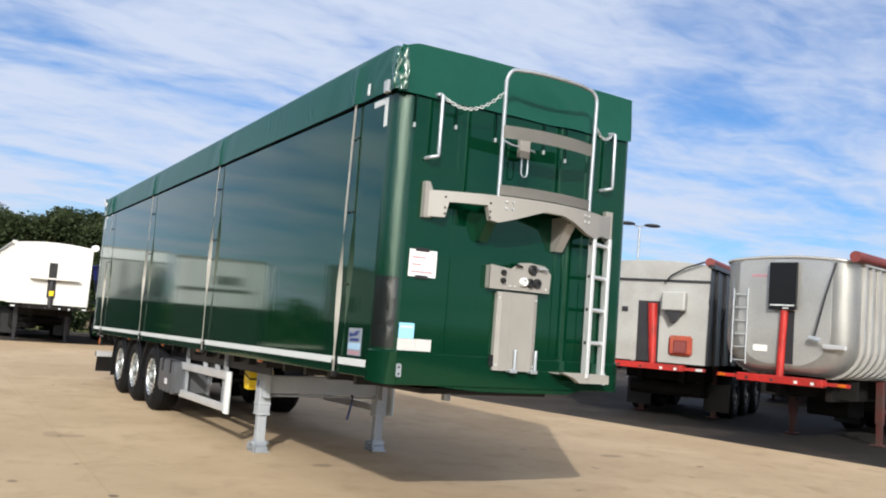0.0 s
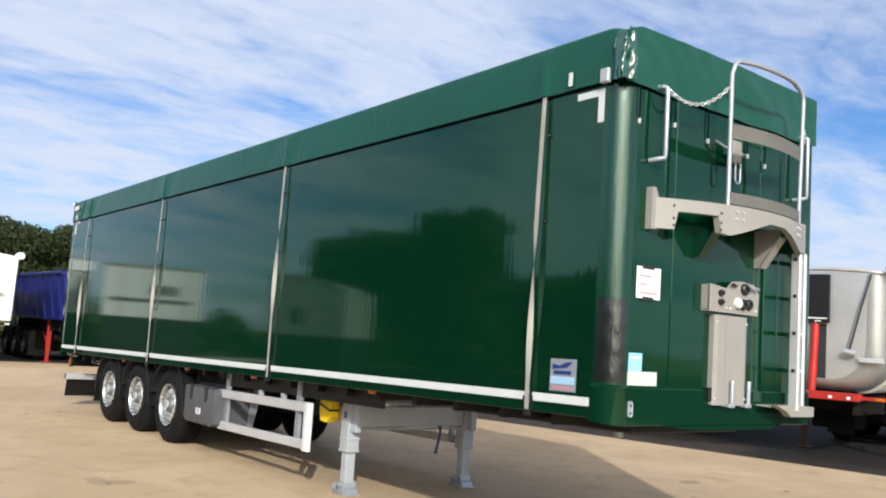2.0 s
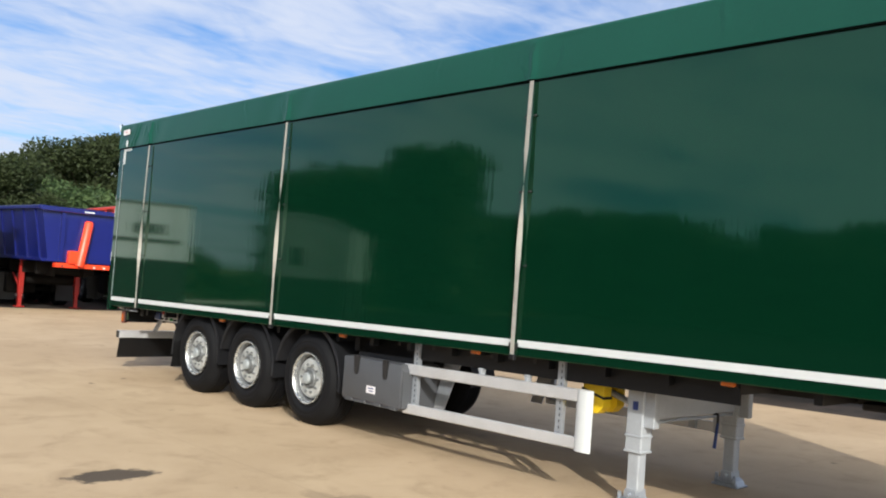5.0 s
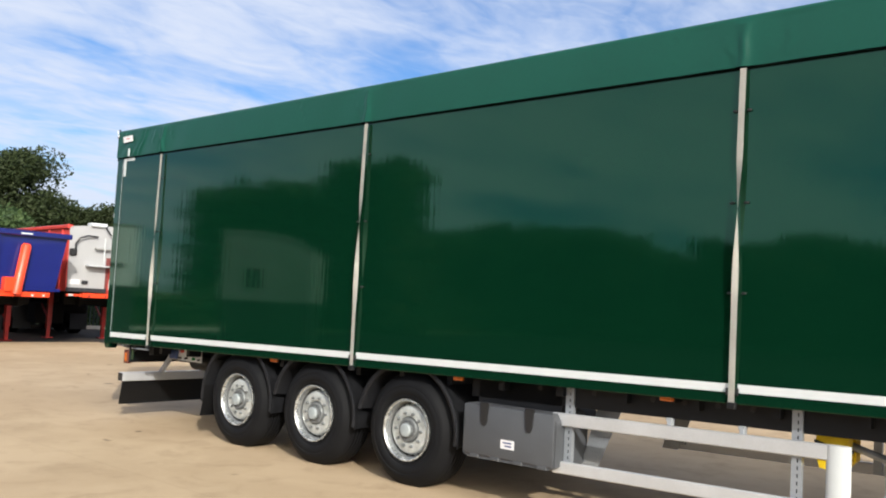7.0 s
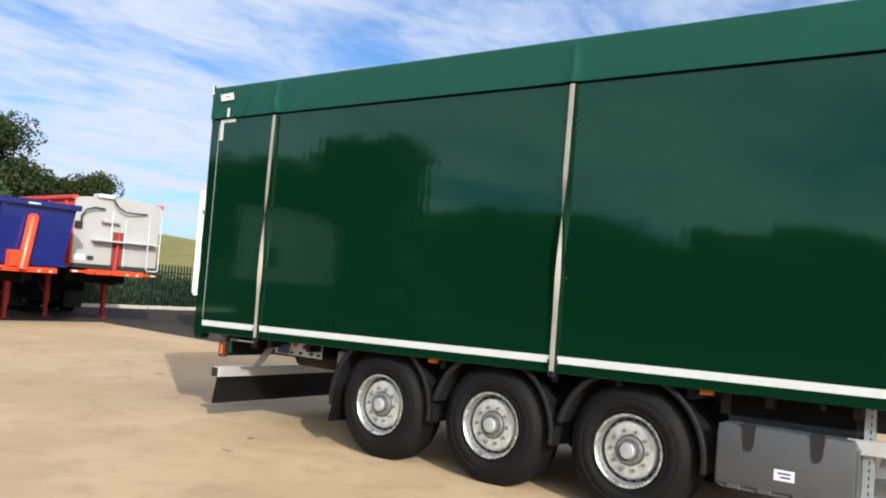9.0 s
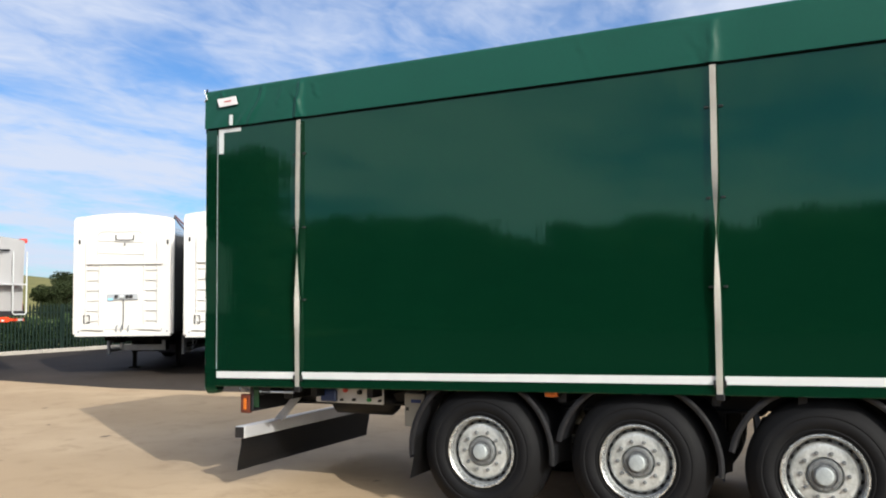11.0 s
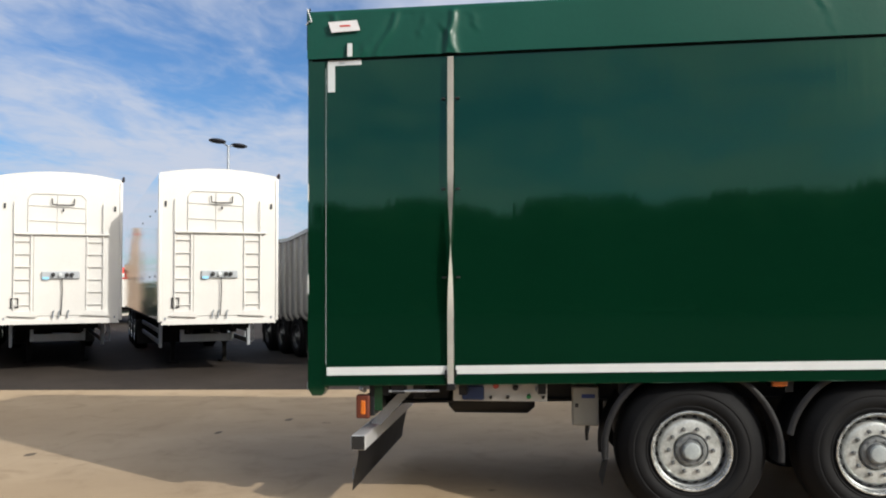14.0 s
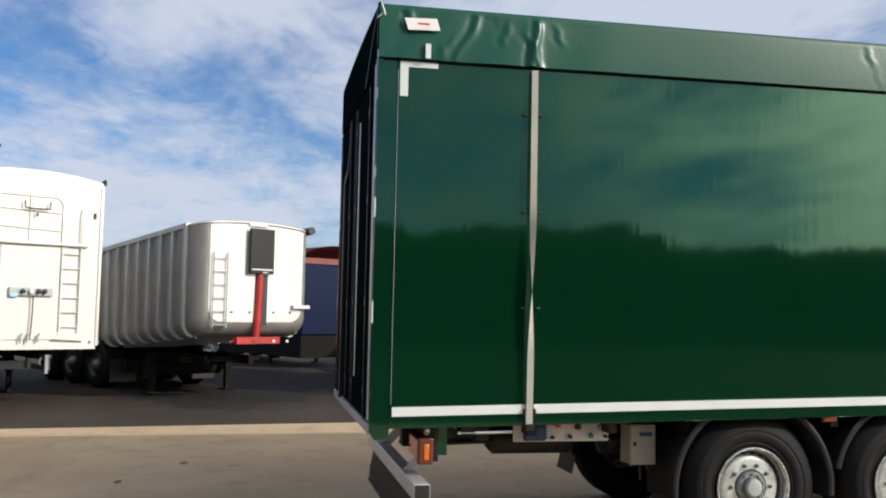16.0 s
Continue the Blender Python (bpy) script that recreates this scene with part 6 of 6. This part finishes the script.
            p("rolled_cover", T([(W - 0.03, 0.0, z1 + 0.08), (W - 0.03, L, z1 + 0.08)], 0.10, 10), REDTARP, smooth=50)
            p("latch", B(0.62, 0.75, -0.03, 0.0, 2.3, 2.4), DARKMETAL)
        else:
            p("ram_recess", B(1.12, 1.43, -0.006, 0.004, z0, 2.55), REDTARP)
            p("ram_tube", T([(1.22, -0.05, z0 - 0.1), (1.28, -0.05, 2.5)], 0.055, 12), RED, "dark red hydraulic ram", smooth=60)
            p("recess_edge", B(1.43, 1.49, -0.03, 0.0, z0 + 0.05, 2.9), ALU)
            p("platform", B(0.50, 2.36, -0.30, 0.0, 2.26, 2.30), ALU)
            p("upper_step", B(0.75, 1.25, -0.16, 0.0, 2.78, 2.82), GREYBODY)
            p("guard_post", T([(0.95, -0.27, 2.28), (0.95, -0.27, 3.12)], 0.018, 6), TAPE)
            p("ladder_hoop", T([(2.04, -0.27, 3.10), (2.04, -0.27, 1.58), (2.08, -0.27, 1.53), (2.36, -0.27, 1.53), (2.40, -0.27, 1.58), (2.40, -0.27, 3.10)], 0.018, 6), TAPE, "white tubular ladder hoop", smooth=60)
            p("hose", T([(0.18, -0.06, 2.62), (0.16, -0.10, 2.9), (0.26, -0.14, 3.08), (0.5, -0.12, 3.16), (0.8, -0.08, 3.15)], 0.028, 6), BLACK, "black bent air hose", smooth=60)
            p("hose_clamp", B(0.02, 0.22, -0.09, 0.0, 2.56, 2.76, bevel=0.02), BLACK)
            p("cable", T([(1.06, -0.06, 3.50), (1.02, -0.12, 3.42), (1.14, -0.16, 3.24), (1.35, -0.16, 3.12), (1.7, -0.12, 3.12), (2.05, -0.06, 3.14)], 0.025, 6), BLACK, smooth=60)
            p("top_box", B(0.58, 1.06, -0.10, 0.25, z1 + 0.05, z1 + 0.16, bevel=0.02), TAPE)
            p("edge_band", B(0.0, W, -0.03, 0.02, z0, z0 + 0.12), DARKMETAL)
            p("white_sticker", B(0.06, 0.38, -0.008, 0.0, 1.72, 1.86), PAPER)
            p("bracket", B(0.44, 0.60, -0.06, 0.0, 1.74, 1.84), DARKMETAL)
    if kind == "round" and pale:
        p("cover_knob", T([(W - 0.06, -0.06, z1 + 0.05), (W - 0.06, 0.25, z1 + 0.05)], 0.08, 12), DARKMETAL, smooth=50)
        p("top_plate", B(1.02, 1.42, -0.05, 0.0, z1 + 0.03, z1 + 0.09, bevel=0.01), ALU)
        for x in (0.72, 1.10, 1.62, 2.0):
            p("plate_stud", T([(x, -0.02, z0 + 0.44), (x, -0.05, z0 + 0.46)], 0.02, 6), GALV)
    fb = p("front_beam", B(0.78 if pale else 0.45, 1.72 if pale else 2.05, -0.12, 0.1, z0 - (0.17 if kind == "round" else 0.16), z0 - 0.03, bevel=0.01), fr, "painted front beam")
    e = 0.45 if kind == "blue" else 0.74 if pale else 0.02
    p("lamp_bar", B(e, W - e, -0.06, 0.04, z0 - 0.13, z0 - 0.07), fr)
    for x in (e + 0.04, W - e - 0.18):
        p("marker_lamp", B(x, x + 0.14, -0.075, -0.058, z0 - 0.125, z0 - 0.075), AMBER if kind in ("blue", "round") and not pale else TAPE, parent=fb)
    for x in (0.62, 1.1, 1.55, 1.85):
        p("beam_hole", B(x, x + 0.06, -0.126, -0.118, z0 - 0.14, z0 - 0.09), TAPE if x > 1.5 else DARKMETAL, parent=fb)
    hubs = (4.2, 5.45, 6.7) if pale else (L - 3.6, L - 2.3, L - 1.0)
    running_gear(plain, hubs, SHADED_FRAME, 2.4, SHADED_FRAME if pale else RED if kind in ("blue", "redside") else SHADED_RED if kind != "white" else DARKMETAL, L, rim=DARKMETAL, z0=z0 - (0.62 if pale else 0.45), z1=z0 - (0.45 if pale else 0.03))
    return root


ROW = 29.0
first = white_trailer()
first.matrix_world = stand_box(9.35, 24.15, ROW)
for x, y, az in ((9.85, 21.1, ROW + 2.5), (9.87, 17.87, ROW)):
    copy_thing(first, stand_box(x, y, az))


def site_cabin(w, z0, z1, skin, slope=0.0, windows=(), fascia=0.0):
    """A cabin with its face at y = 0; slope: how far the roof falls towards -x."""
    root = tagged(empty("site_cabin"), "pale-clad site cabin on a dark base", "cabin", "site cabins")
    p = maker(root)
    a, b = -w / 2, w / 2
    p("base", B(a + 0.05, b - 0.05, 0.05, 5.0, 0.0, z0), DARKMETAL)
    p("box", P([(a, z0), (b, z0), (b, z1), (a + 0.55 * w, z1), (a + 0.2 * w, z1 - 0.35 * slope), (a, z1 - slope)], "y", 0.0, 5.05), skin)
    p("roof_edge", P([(a - 0.04, z1 - slope), (a + 0.2 * w, z1 - 0.35 * slope), (a + 0.55 * w, z1), (b + 0.05, z1), (b + 0.05, z1 + 0.07), (a + 0.55 * w, z1 + 0.07), (a + 0.2 * w, z1 - 0.35 * slope + 0.06), (a - 0.04, z1 - slope + 0.06)], "y", -0.05, 5.1), GREYBODY)
    for k in range(int(w / 1.1)):
        x = a + 0.55 + 1.1 * k
        p("panel_joint", B(x, x + 0.05, -0.012, 0.01, z0 + 0.05, z1 - slope - 0.05), GREYBODY)
    if fascia:
        p("fascia", B(a - 0.03, b + 0.03, -0.08, -0.014, z1 - fascia, z1 - 0.01), WHITE_TARP, "bright white fascia board")
    for x0, x1, za, zb in windows:
        wf = p("window_frame", B(x0 - 0.05, x1 + 0.05, -0.03, 0.01, za - 0.05, zb + 0.05, bevel=0.01), GREYBODY)
        p("pane", B(x0, x1, -0.036, -0.029, za, zb), DARKMETAL, "dark window pane", parent=wf)
    return root


site_cabin(3.4, 1.75, 3.55, WHITE_TARP, 0.0, ((-0.80, -0.68, 2.62, 2.88), (-0.52, -0.40, 2.62, 2.88), (-0.28, -0.16, 2.62, 2.88), (-0.04, 0.08, 2.62, 2.88), (-1.3, 1.4, 2.34, 2.39))).matrix_world = pose(-6.6, 27.3, 0, 0, 0, 22)
site_cabin(4.0, 1.75, 3.85, PANELWHITE, 0.0, ((-1.75, -1.60, 2.0, 3.2), (-1.1, -1.0, 2.0, 3.3), (-0.3, -0.2, 2.0, 3.3)), 0.42).matrix_world = pose(-3.75, 32.3, 0, 0, 0, 10)
site_cabin(2.8, 1.5, 3.6, GREYBODY, 0.45, ((0.20, 0.60, 1.9, 2.5),)).matrix_world = pose(-11.2, 24.2, 0, 0, 0, 45)
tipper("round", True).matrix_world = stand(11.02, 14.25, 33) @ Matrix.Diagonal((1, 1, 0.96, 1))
tipper("round").matrix_world = stand(10.37, 4.27, 13) @ Matrix.Diagonal((1, 1, 0.985, 1))
tipper("grey").matrix_world = stand(10.4, 7.7, ROW)
tipper("white").matrix_world = stand(0.56, 26.2, 89)
tipper("blue").matrix_world = stand(4.35, 25.85, 91)
tipper("redside").matrix_world = stand(7.6, 27.15, 83)


DEEPBLUE = mat("dark_navy_paint", (0.002, 0.007, 0.036), 0.6, 0, 0.15, 1.5, 20, spec=0.15)


def covered_blue_trailer():
    root = tagged(empty("tipping_trailer"), "dark blue ribbed tipping trailer with a dark red cover", "trailer", "row of tipping trailers")
    p = maker(root)
    p("tub", B(0.02, 2.48, 0.0, 9.0, 0.95, 3.2, bevel=0.05), DEEPBLUE)
    # dark sheets added in place of the shade under the tub
    p("front_valance", B(0.10, 2.40, 0.05, 0.10, 0.30, 0.95), SHADED_FRAME, "dark valance below the tub")
    p("side_valance", B(0.06, 0.10, 0.05, 5.0, 0.30, 0.95), SHADED_FRAME)
    for s in (-0.05, 2.45):
        for k in range(12):
            p("rib", B(s, s + 0.10, 0.3 + 0.72 * k, 0.4 + 0.72 * k, 1.3, 3.2, bevel=0.02), DEEPBLUE)
    p("cover", sheet(10, 1, lambda u, v: (-0.05 + 2.6 * u, 9.05 * v - 0.02, 3.2 + 0.42 * math.sin(math.pi * u) ** 0.6), 0.02), REDTARP, smooth=50)
    p("cover_edge", B(-0.06, 2.56, -0.04, 9.0, 3.05, 3.22), REDTARP)
    running_gear(p, (5.4, 6.7, 8.0), SHADED_FRAME, 2.4, SHADED_RED, 9.0, z0=0.85, z1=1.12)
    return root


covered_blue_trailer().matrix_world = stand(20.5, 11.9, ROW)


def green_farm_trailer():
    root = tagged(empty("farm_trailer"), "green farm trailer with a yellow top rim", "trailer")
    p = maker(root)
    p("tub", P([(0.2, 1.1), (2.3, 1.1), (2.5, 2.35), (0.0, 2.35)], "y", 0, 6), JD)
    p("rim", B(-0.06, 2.56, -0.06, 6.06, 2.35, 2.47, bevel=0.02), YELLOW)
    for k in range(5):
        p("rib", B(-0.04, 0.12, 0.3 + 1.25 * k, 0.42 + 1.25 * k, 1.2, 2.35), JD)
    running_gear(p, (3.2, 4.5), SHADED_FRAME, 1.0, JD, 6.0, z0=0.8, z1=1.05)
    return root


green_farm_trailer().matrix_world = stand(17.5, 4.6, ROW)


def small_site_van():
    root = tagged(empty("box_van_trailer"), "low white box trailer with a bright red top band", "trailer")
    p = maker(root)
    p("box", B(0.0, 2.5, 0, 5.0, 0.74, 1.98, bevel=0.03), WHITE, "white box body")
    p("red_band", B(-0.02, 2.52, -0.02, 5.02, 1.98, 2.50, bevel=0.03), SALMON, "bright red top band")
    p("white_print", B(0.75, 1.25, -0.028, -0.019, 2.06, 2.24), TAPE)
    p("corner_trim", B(-0.03, 0.05, -0.04, 0.05, 0.78, 2.3), GREYBODY)
    p("hose", T([(0.55, -0.04, 1.9), (0.54, -0.05, 1.3), (0.50, -0.05, 0.72)], 0.02, 6), BLACK, smooth=60)
    for y in (1.2, 3.8):
        for far in (False, True):
            wheel(root, 2.45 if far else 0.05, y, far, nuts=False)
    p("frame_beam", B(0.3, 2.2, 0.2, 4.8, 0.55, 0.74), SHADED_FRAME)
    p("coupling_box", B(0.0, 0.5, -0.1, 0.4, 0.35, 0.72, bevel=0.03), SHADED_FRAME)
    return root


small_site_van().matrix_world = stand(30.5, 30.0, ROW)


def loader_arm():
    root = tagged(empty("material_elevator"), "tan elevator housing rising behind the parked trailers", "machine")
    p = maker(root)
    p("housing", P([(0.0, 0.0), (0.5, 0.0), (0.5, 2.2), (0.42, 2.5), (0.34, 3.3), (0.30, 3.35), (0.30, 3.72), (0.02, 3.72), (0.02, 3.35), (0.06, 3.2)], "y", 0.0, 0.4), BRICK, "tan tapering housing")
    p("head_band", B(0.0, 0.32, -0.02, 0.42, 3.45, 3.50), RUST)
    p("chute", P([(0.5, 2.35), (0.95, 2.12), (0.95, 2.02), (0.5, 2.1)], "y", 0.05, 0.35), BRICK)
    p("side_pipe", T([(-0.08, 0.0, 0.9), (-0.08, 0.0, 2.5), (-0.03, 0.0, 2.8)], 0.035, 8), BRICK)
    return root


loader_arm().matrix_world = pose(29.36, 31.36, 0, 0, 0, -60) @ Matrix.Scale(1.14, 4)


# ---- lamp posts ----
def lamp_post(h):
    root = tagged(empty("street_lamp"), "tall grey lamp post with two flat dark heads", "lamp")
    p = maker(root)
    p("pole", T([(0, 0, 0), (0, 0, 1.2), (0, 0, h)], [0.085, 0.07, 0.045], 12), GALV, smooth=60)
    p("base_plate", B(-0.18, 0.18, -0.18, 0.18, 0, 0.03), GALV)
    for s in (-1, 1):
        arm = p("arm", T([(0, 0, h - 0.02), (s * 0.30, 0, h + 0.06), (s * 0.42, 0, h + 0.07)], 0.028, 8), GALV, smooth=60)
        bm = bmesh.new()
        bmesh.ops.create_uvsphere(bm, u_segments=18, v_segments=8, radius=1)
        bmesh.ops.scale(bm, verts=bm.verts, vec=(0.40, 0.24, 0.085))
        p("lamp_head", shift(bm, s * 0.62, 0, h + 0.09), DARKMETAL, "flat oval dark lamp head", parent=arm, smooth=60)
    return root


lamp = lamp_post(6.8)
lamp.matrix_world = pose(24.3, 23.1, 0, 0, 0, -18)
copy_thing(lamp, pose(85.8, 60.2, 0, 0, 0, 30))


# ---- fence, kerb and hedge at the north edge ----
def north_edge():
    kerb = tagged(empty("kerb", pose(0, 35.0, 0)), "pale concrete kerb stones along the yard's edge", "kerb", kind="structure")
    stone = stored("kerb_stone", lambda: B(0, 1.885, 0, 0.16, -0.02, 0.13, bevel=0.015), KERB)
    for k in range(42):
        linked("kerb_stone", stone, kerb, Matrix.Translation((-20 + 1.9 * k, 0, 0)))
    fence = tagged(empty("palisade_fence", pose(0, 35.9, 0)), "dark green steel palisade fence in front of a hedge", "fence")
    pale = stored("pale", lambda: P([(-0.035, 0.06), (0.035, 0.06), (0.035, 1.72), (0.0, 1.82), (-0.035, 1.72)], "y", -0.012, 0.012), FENCE)
    post = stored("post", lambda: B(-0.04, 0.04, 0.02, 0.10, 0.0, 1.8), FENCE)
    for k in range(250):
        linked("pale", pale, fence, Matrix.Translation((4 + 0.155 * k, 0, 0)))
    for k in range(15):
        linked("post", post, fence, Matrix.Translation((4 + 2.75 * k, 0, 0)))
    for z in (0.4, 1.45):
        part("rail", B(4, 42.8, 0.012, 0.05, z, z + 0.05), FENCE, fence)


north_edge()


# ---- trees ----
def leaves(bm, rng, centre, radius, count, size, squash=0.8):
    for _ in range(count):
        d = Vector((rng.gauss(0, 1), rng.gauss(0, 1), rng.gauss(0, 1))).normalized()
        c = Vector(centre) + Vector((d.x, d.y, d.z * squash)) * radius * (rng.random() ** 0.4)
        a = Vector((rng.gauss(0, 1), rng.gauss(0, 1), rng.gauss(0, 0.7))).normalized()
        b = a.orthogonal().normalized()
        b.rotate(Matrix.Rotation(rng.random() * 6.28, 3, a))
        n = a.cross(b)
        s = size * (0.6 + 0.8 * rng.random())
        v = [bm.verts.new(c + a * s), bm.verts.new(c + b * s * 0.55 + n * s * 0.15), bm.verts.new(c - a * s), bm.verts.new(c - b * s * 0.55 + n * s * 0.15)]
        bm.faces.new(v)


def tree_kind(seed, h, spread, clumps, count, leaf, material):
    """A trunk with limbs and a crown of many small leaves in uneven clumps."""
    rng = random.Random(seed)
    root = empty("tree")
    trunk, crown = bmesh.new(), bmesh.new()
    top = Vector((rng.uniform(-0.3, 0.3), rng.uniform(-0.3, 0.3), h * 0.62))
    tube(trunk, [(0, 0, 0), (0.05, 0.02, h * 0.2), top * 0.7, top], [h * 0.028, h * 0.022, h * 0.016, h * 0.006], 8)
    for k in range(clumps):
        a = 2 * math.pi * k / clumps * 2.4 + rng.uniform(-0.4, 0.4)
        lvl = 0.28 + 0.62 * ((k + rng.random()) / clumps)
        wide = spread * math.sin(math.pi * min(1, max(0.12, (lvl - 0.12) / 0.95))) ** 0.7
        c = Vector((math.cos(a) * wide * rng.uniform(0.35, 1.0), math.sin(a) * wide * rng.uniform(0.35, 1.0), h * lvl))
        s = top * (0.25 + 0.6 * lvl)
        tube(trunk, [s, s.lerp(c, 0.5) + Vector((0, 0, 0.15)), c], [h * 0.011, h * 0.007, h * 0.003], 5)
        leaves(crown, rng, c, spread * rng.uniform(0.26, 0.46), count, leaf)
    part("trunk", trunk, BARK, root, smooth=60)
    part("crown", crown, material, root, "leafy green crown")
    return root


tree_a = tree_kind(3, 8.6, 3.6, 56, 800, 0.105, LEAF)
tree_b = tree_kind(8, 7.4, 3.3, 54, 800, 0.105, LEAF)
tree_c = tree_kind(21, 6.2, 3.2, 34, 420, 0.14, LEAF_DARK)
spare = {"a": tree_a, "b": tree_b, "c": tree_c}
used = set()


def plant(kind, x, y, turn, size, label):
    src = spare[kind]
    m = pose(x, y, 0, 0, 0, turn) @ Matrix.Scale(size, 4)
    if kind not in used:
        used.add(kind)
        ob = src
        ob.matrix_world = m
    else:
        ob = copy_thing(src, pose(x, y, 0, 0, 0, turn))
        ob.scale = (size, size, size)
    tagged(ob, label, "tree", "trees round the yard")


rng = random.Random(5)
NORTH = ((22.2, 55, "a", 0.83), (16.6, 57, "a", 1.17), (7.4, 45, "a", 0.76), (4.9, 46, "b", 0.90), (2.0, 46, "b", 0.89), (-1.4, 48, "a", 0.78), (12.6, 50, "c", 0.95), (4.5, 52, "c", 1.0), (0.6, 54, "c", 1.05), (8.4, 51, "c", 1.0), (26.0, 45, "b", 0.47), (29.8, 45, "a", 0.41), (33.0, 46, "b", 0.46), (37.0, 46, "c", 0.5))
for x, y, k, s in NORTH:
    plant(k, x, y, rng.uniform(0, 360), s, "leafy green tree beyond the yard's fence")
# the western tree line: height along y
CREST = ((-70, 7.4), (-20, 6.9), (-15, 6.7), (-10, 6.6), (-6.4, 8.1), (-3.5, 7.8), (3.8, 6.7), (9.3, 7.8), (13.5, 6.2), (19, 7.5), (23, 7.0), (27, 5.7), (33, 8.2), (40, 8.5), (47, 8.0), (60, 8.0))


def crest(y):
    for (a, p), (b, q) in zip(CREST, CREST[1:]):
        if y <= b:
            k = min(1, max(0, (y - a) / (b - a)))
            return p + (q - p) * k * k * (3 - 2 * k)
    return CREST[-1][1]


for i in range(40):
    y = -60 + 2.7 * i
    x = -47 + 2.0 * math.sin(i * 1.7)
    kind = "cbc"[i % 3]
    s = crest(y) / {"c": 6.4, "b": 7.5}[kind] * (0.93 + 0.06 * rng.random())
    plant(kind, x, y, rng.uniform(0, 360), s, "dense dark tree in the row west of the yard")
plant("a", -34.0, 40.5, rng.uniform(0, 360), 0.86, "tall leafy tree at the yard's north-west corner")


def hedge(name, x0, x1, y0, y1, h, count, seed, label, leaf=0.17, ball=0.55, top=None):
    rg = random.Random(seed)
    bm = bmesh.new()
    for _ in range(count):
        x, y = rg.uniform(x0, x1), rg.uniform(y0, y1)
        hh = h * (0.75 + 0.5 * noise.noise((x * 0.4, y * 0.4, seed))) if h < 4 else h * (0.92 + 0.12 * noise.noise((x * 0.1, y * 0.09, seed)) + 0.05 * noise.noise((x * 0.5, y * 0.5, seed)))
        if top is not None:
            hh = top(y) * (0.93 + 0.05 * noise.noise((x * 0.5, y * 0.5, seed)))
        leaves(bm, rg, (x, y, rg.uniform(0.2, max(0.4, hh - 0.3))), ball, 9, leaf)
    tagged(part(name, bm, LEAF_DARK), label, "hedge", kind="stuff")


hedge("hedge", 4, 46, 36.6, 38.2, 1.75, 3400, 4, "rough green hedge behind the fence", leaf=0.13)
# unseen hedge, added as a dark band for the green wall's reflection
hedge("hedge", -42, 3.4, 36.8, 38.6, 2.6, 2200, 15, "unseen dark green hedge added to darken the side wall's reflection")
hedge("hedge", -46, -43, -60, 50, 3.2, 2600, 9, "rough dark hedge west of the yard")
hedge("thicket", -52, -47, -66, 4, 7.5, 3600, 12, "continuous dark thicket behind the western trees", 0.36, 0.8, crest)
hedge("thicket", -52, -47, 4, 56, 6.8, 3000, 13, "continuous dark thicket north of the western trees", 0.36, 0.8, crest)
hedge("conifer_screen", -29.5, -26.6, 33.6, 38.6, 9.3, 1500, 31, "tall dense evergreen screen clipped to a flat top", 0.30, 0.55, lambda y: 9.9)
hedge("conifer_screen", -31, -27.6, 39.4, 54, 9.0, 2400, 32, "tall dense evergreen screen north of the yard's corner", 0.30, 0.6, lambda y: 9.2 + 0.5 * math.sin(1.3 * y))


def hill():
    def f(u, v):
        x, y = -60 + 220 * u, 58 + 130 * v
        rise = 7.5 * math.exp(-(((x - 62) / 45) ** 2)) + 2.2 * math.exp(-(((x + 10) / 40) ** 2))
        return (x, y, -0.3 + rise * math.sin(min(1, v * 1.7) * math.pi / 2) + 0.3 * noise.noise((x * 0.05, y * 0.05, 2)))
    tagged(part("hill", sheet(60, 30, f), GRASS, smooth=80), "low dry grassy hill behind the trees", "hill", kind="structure")


hill()
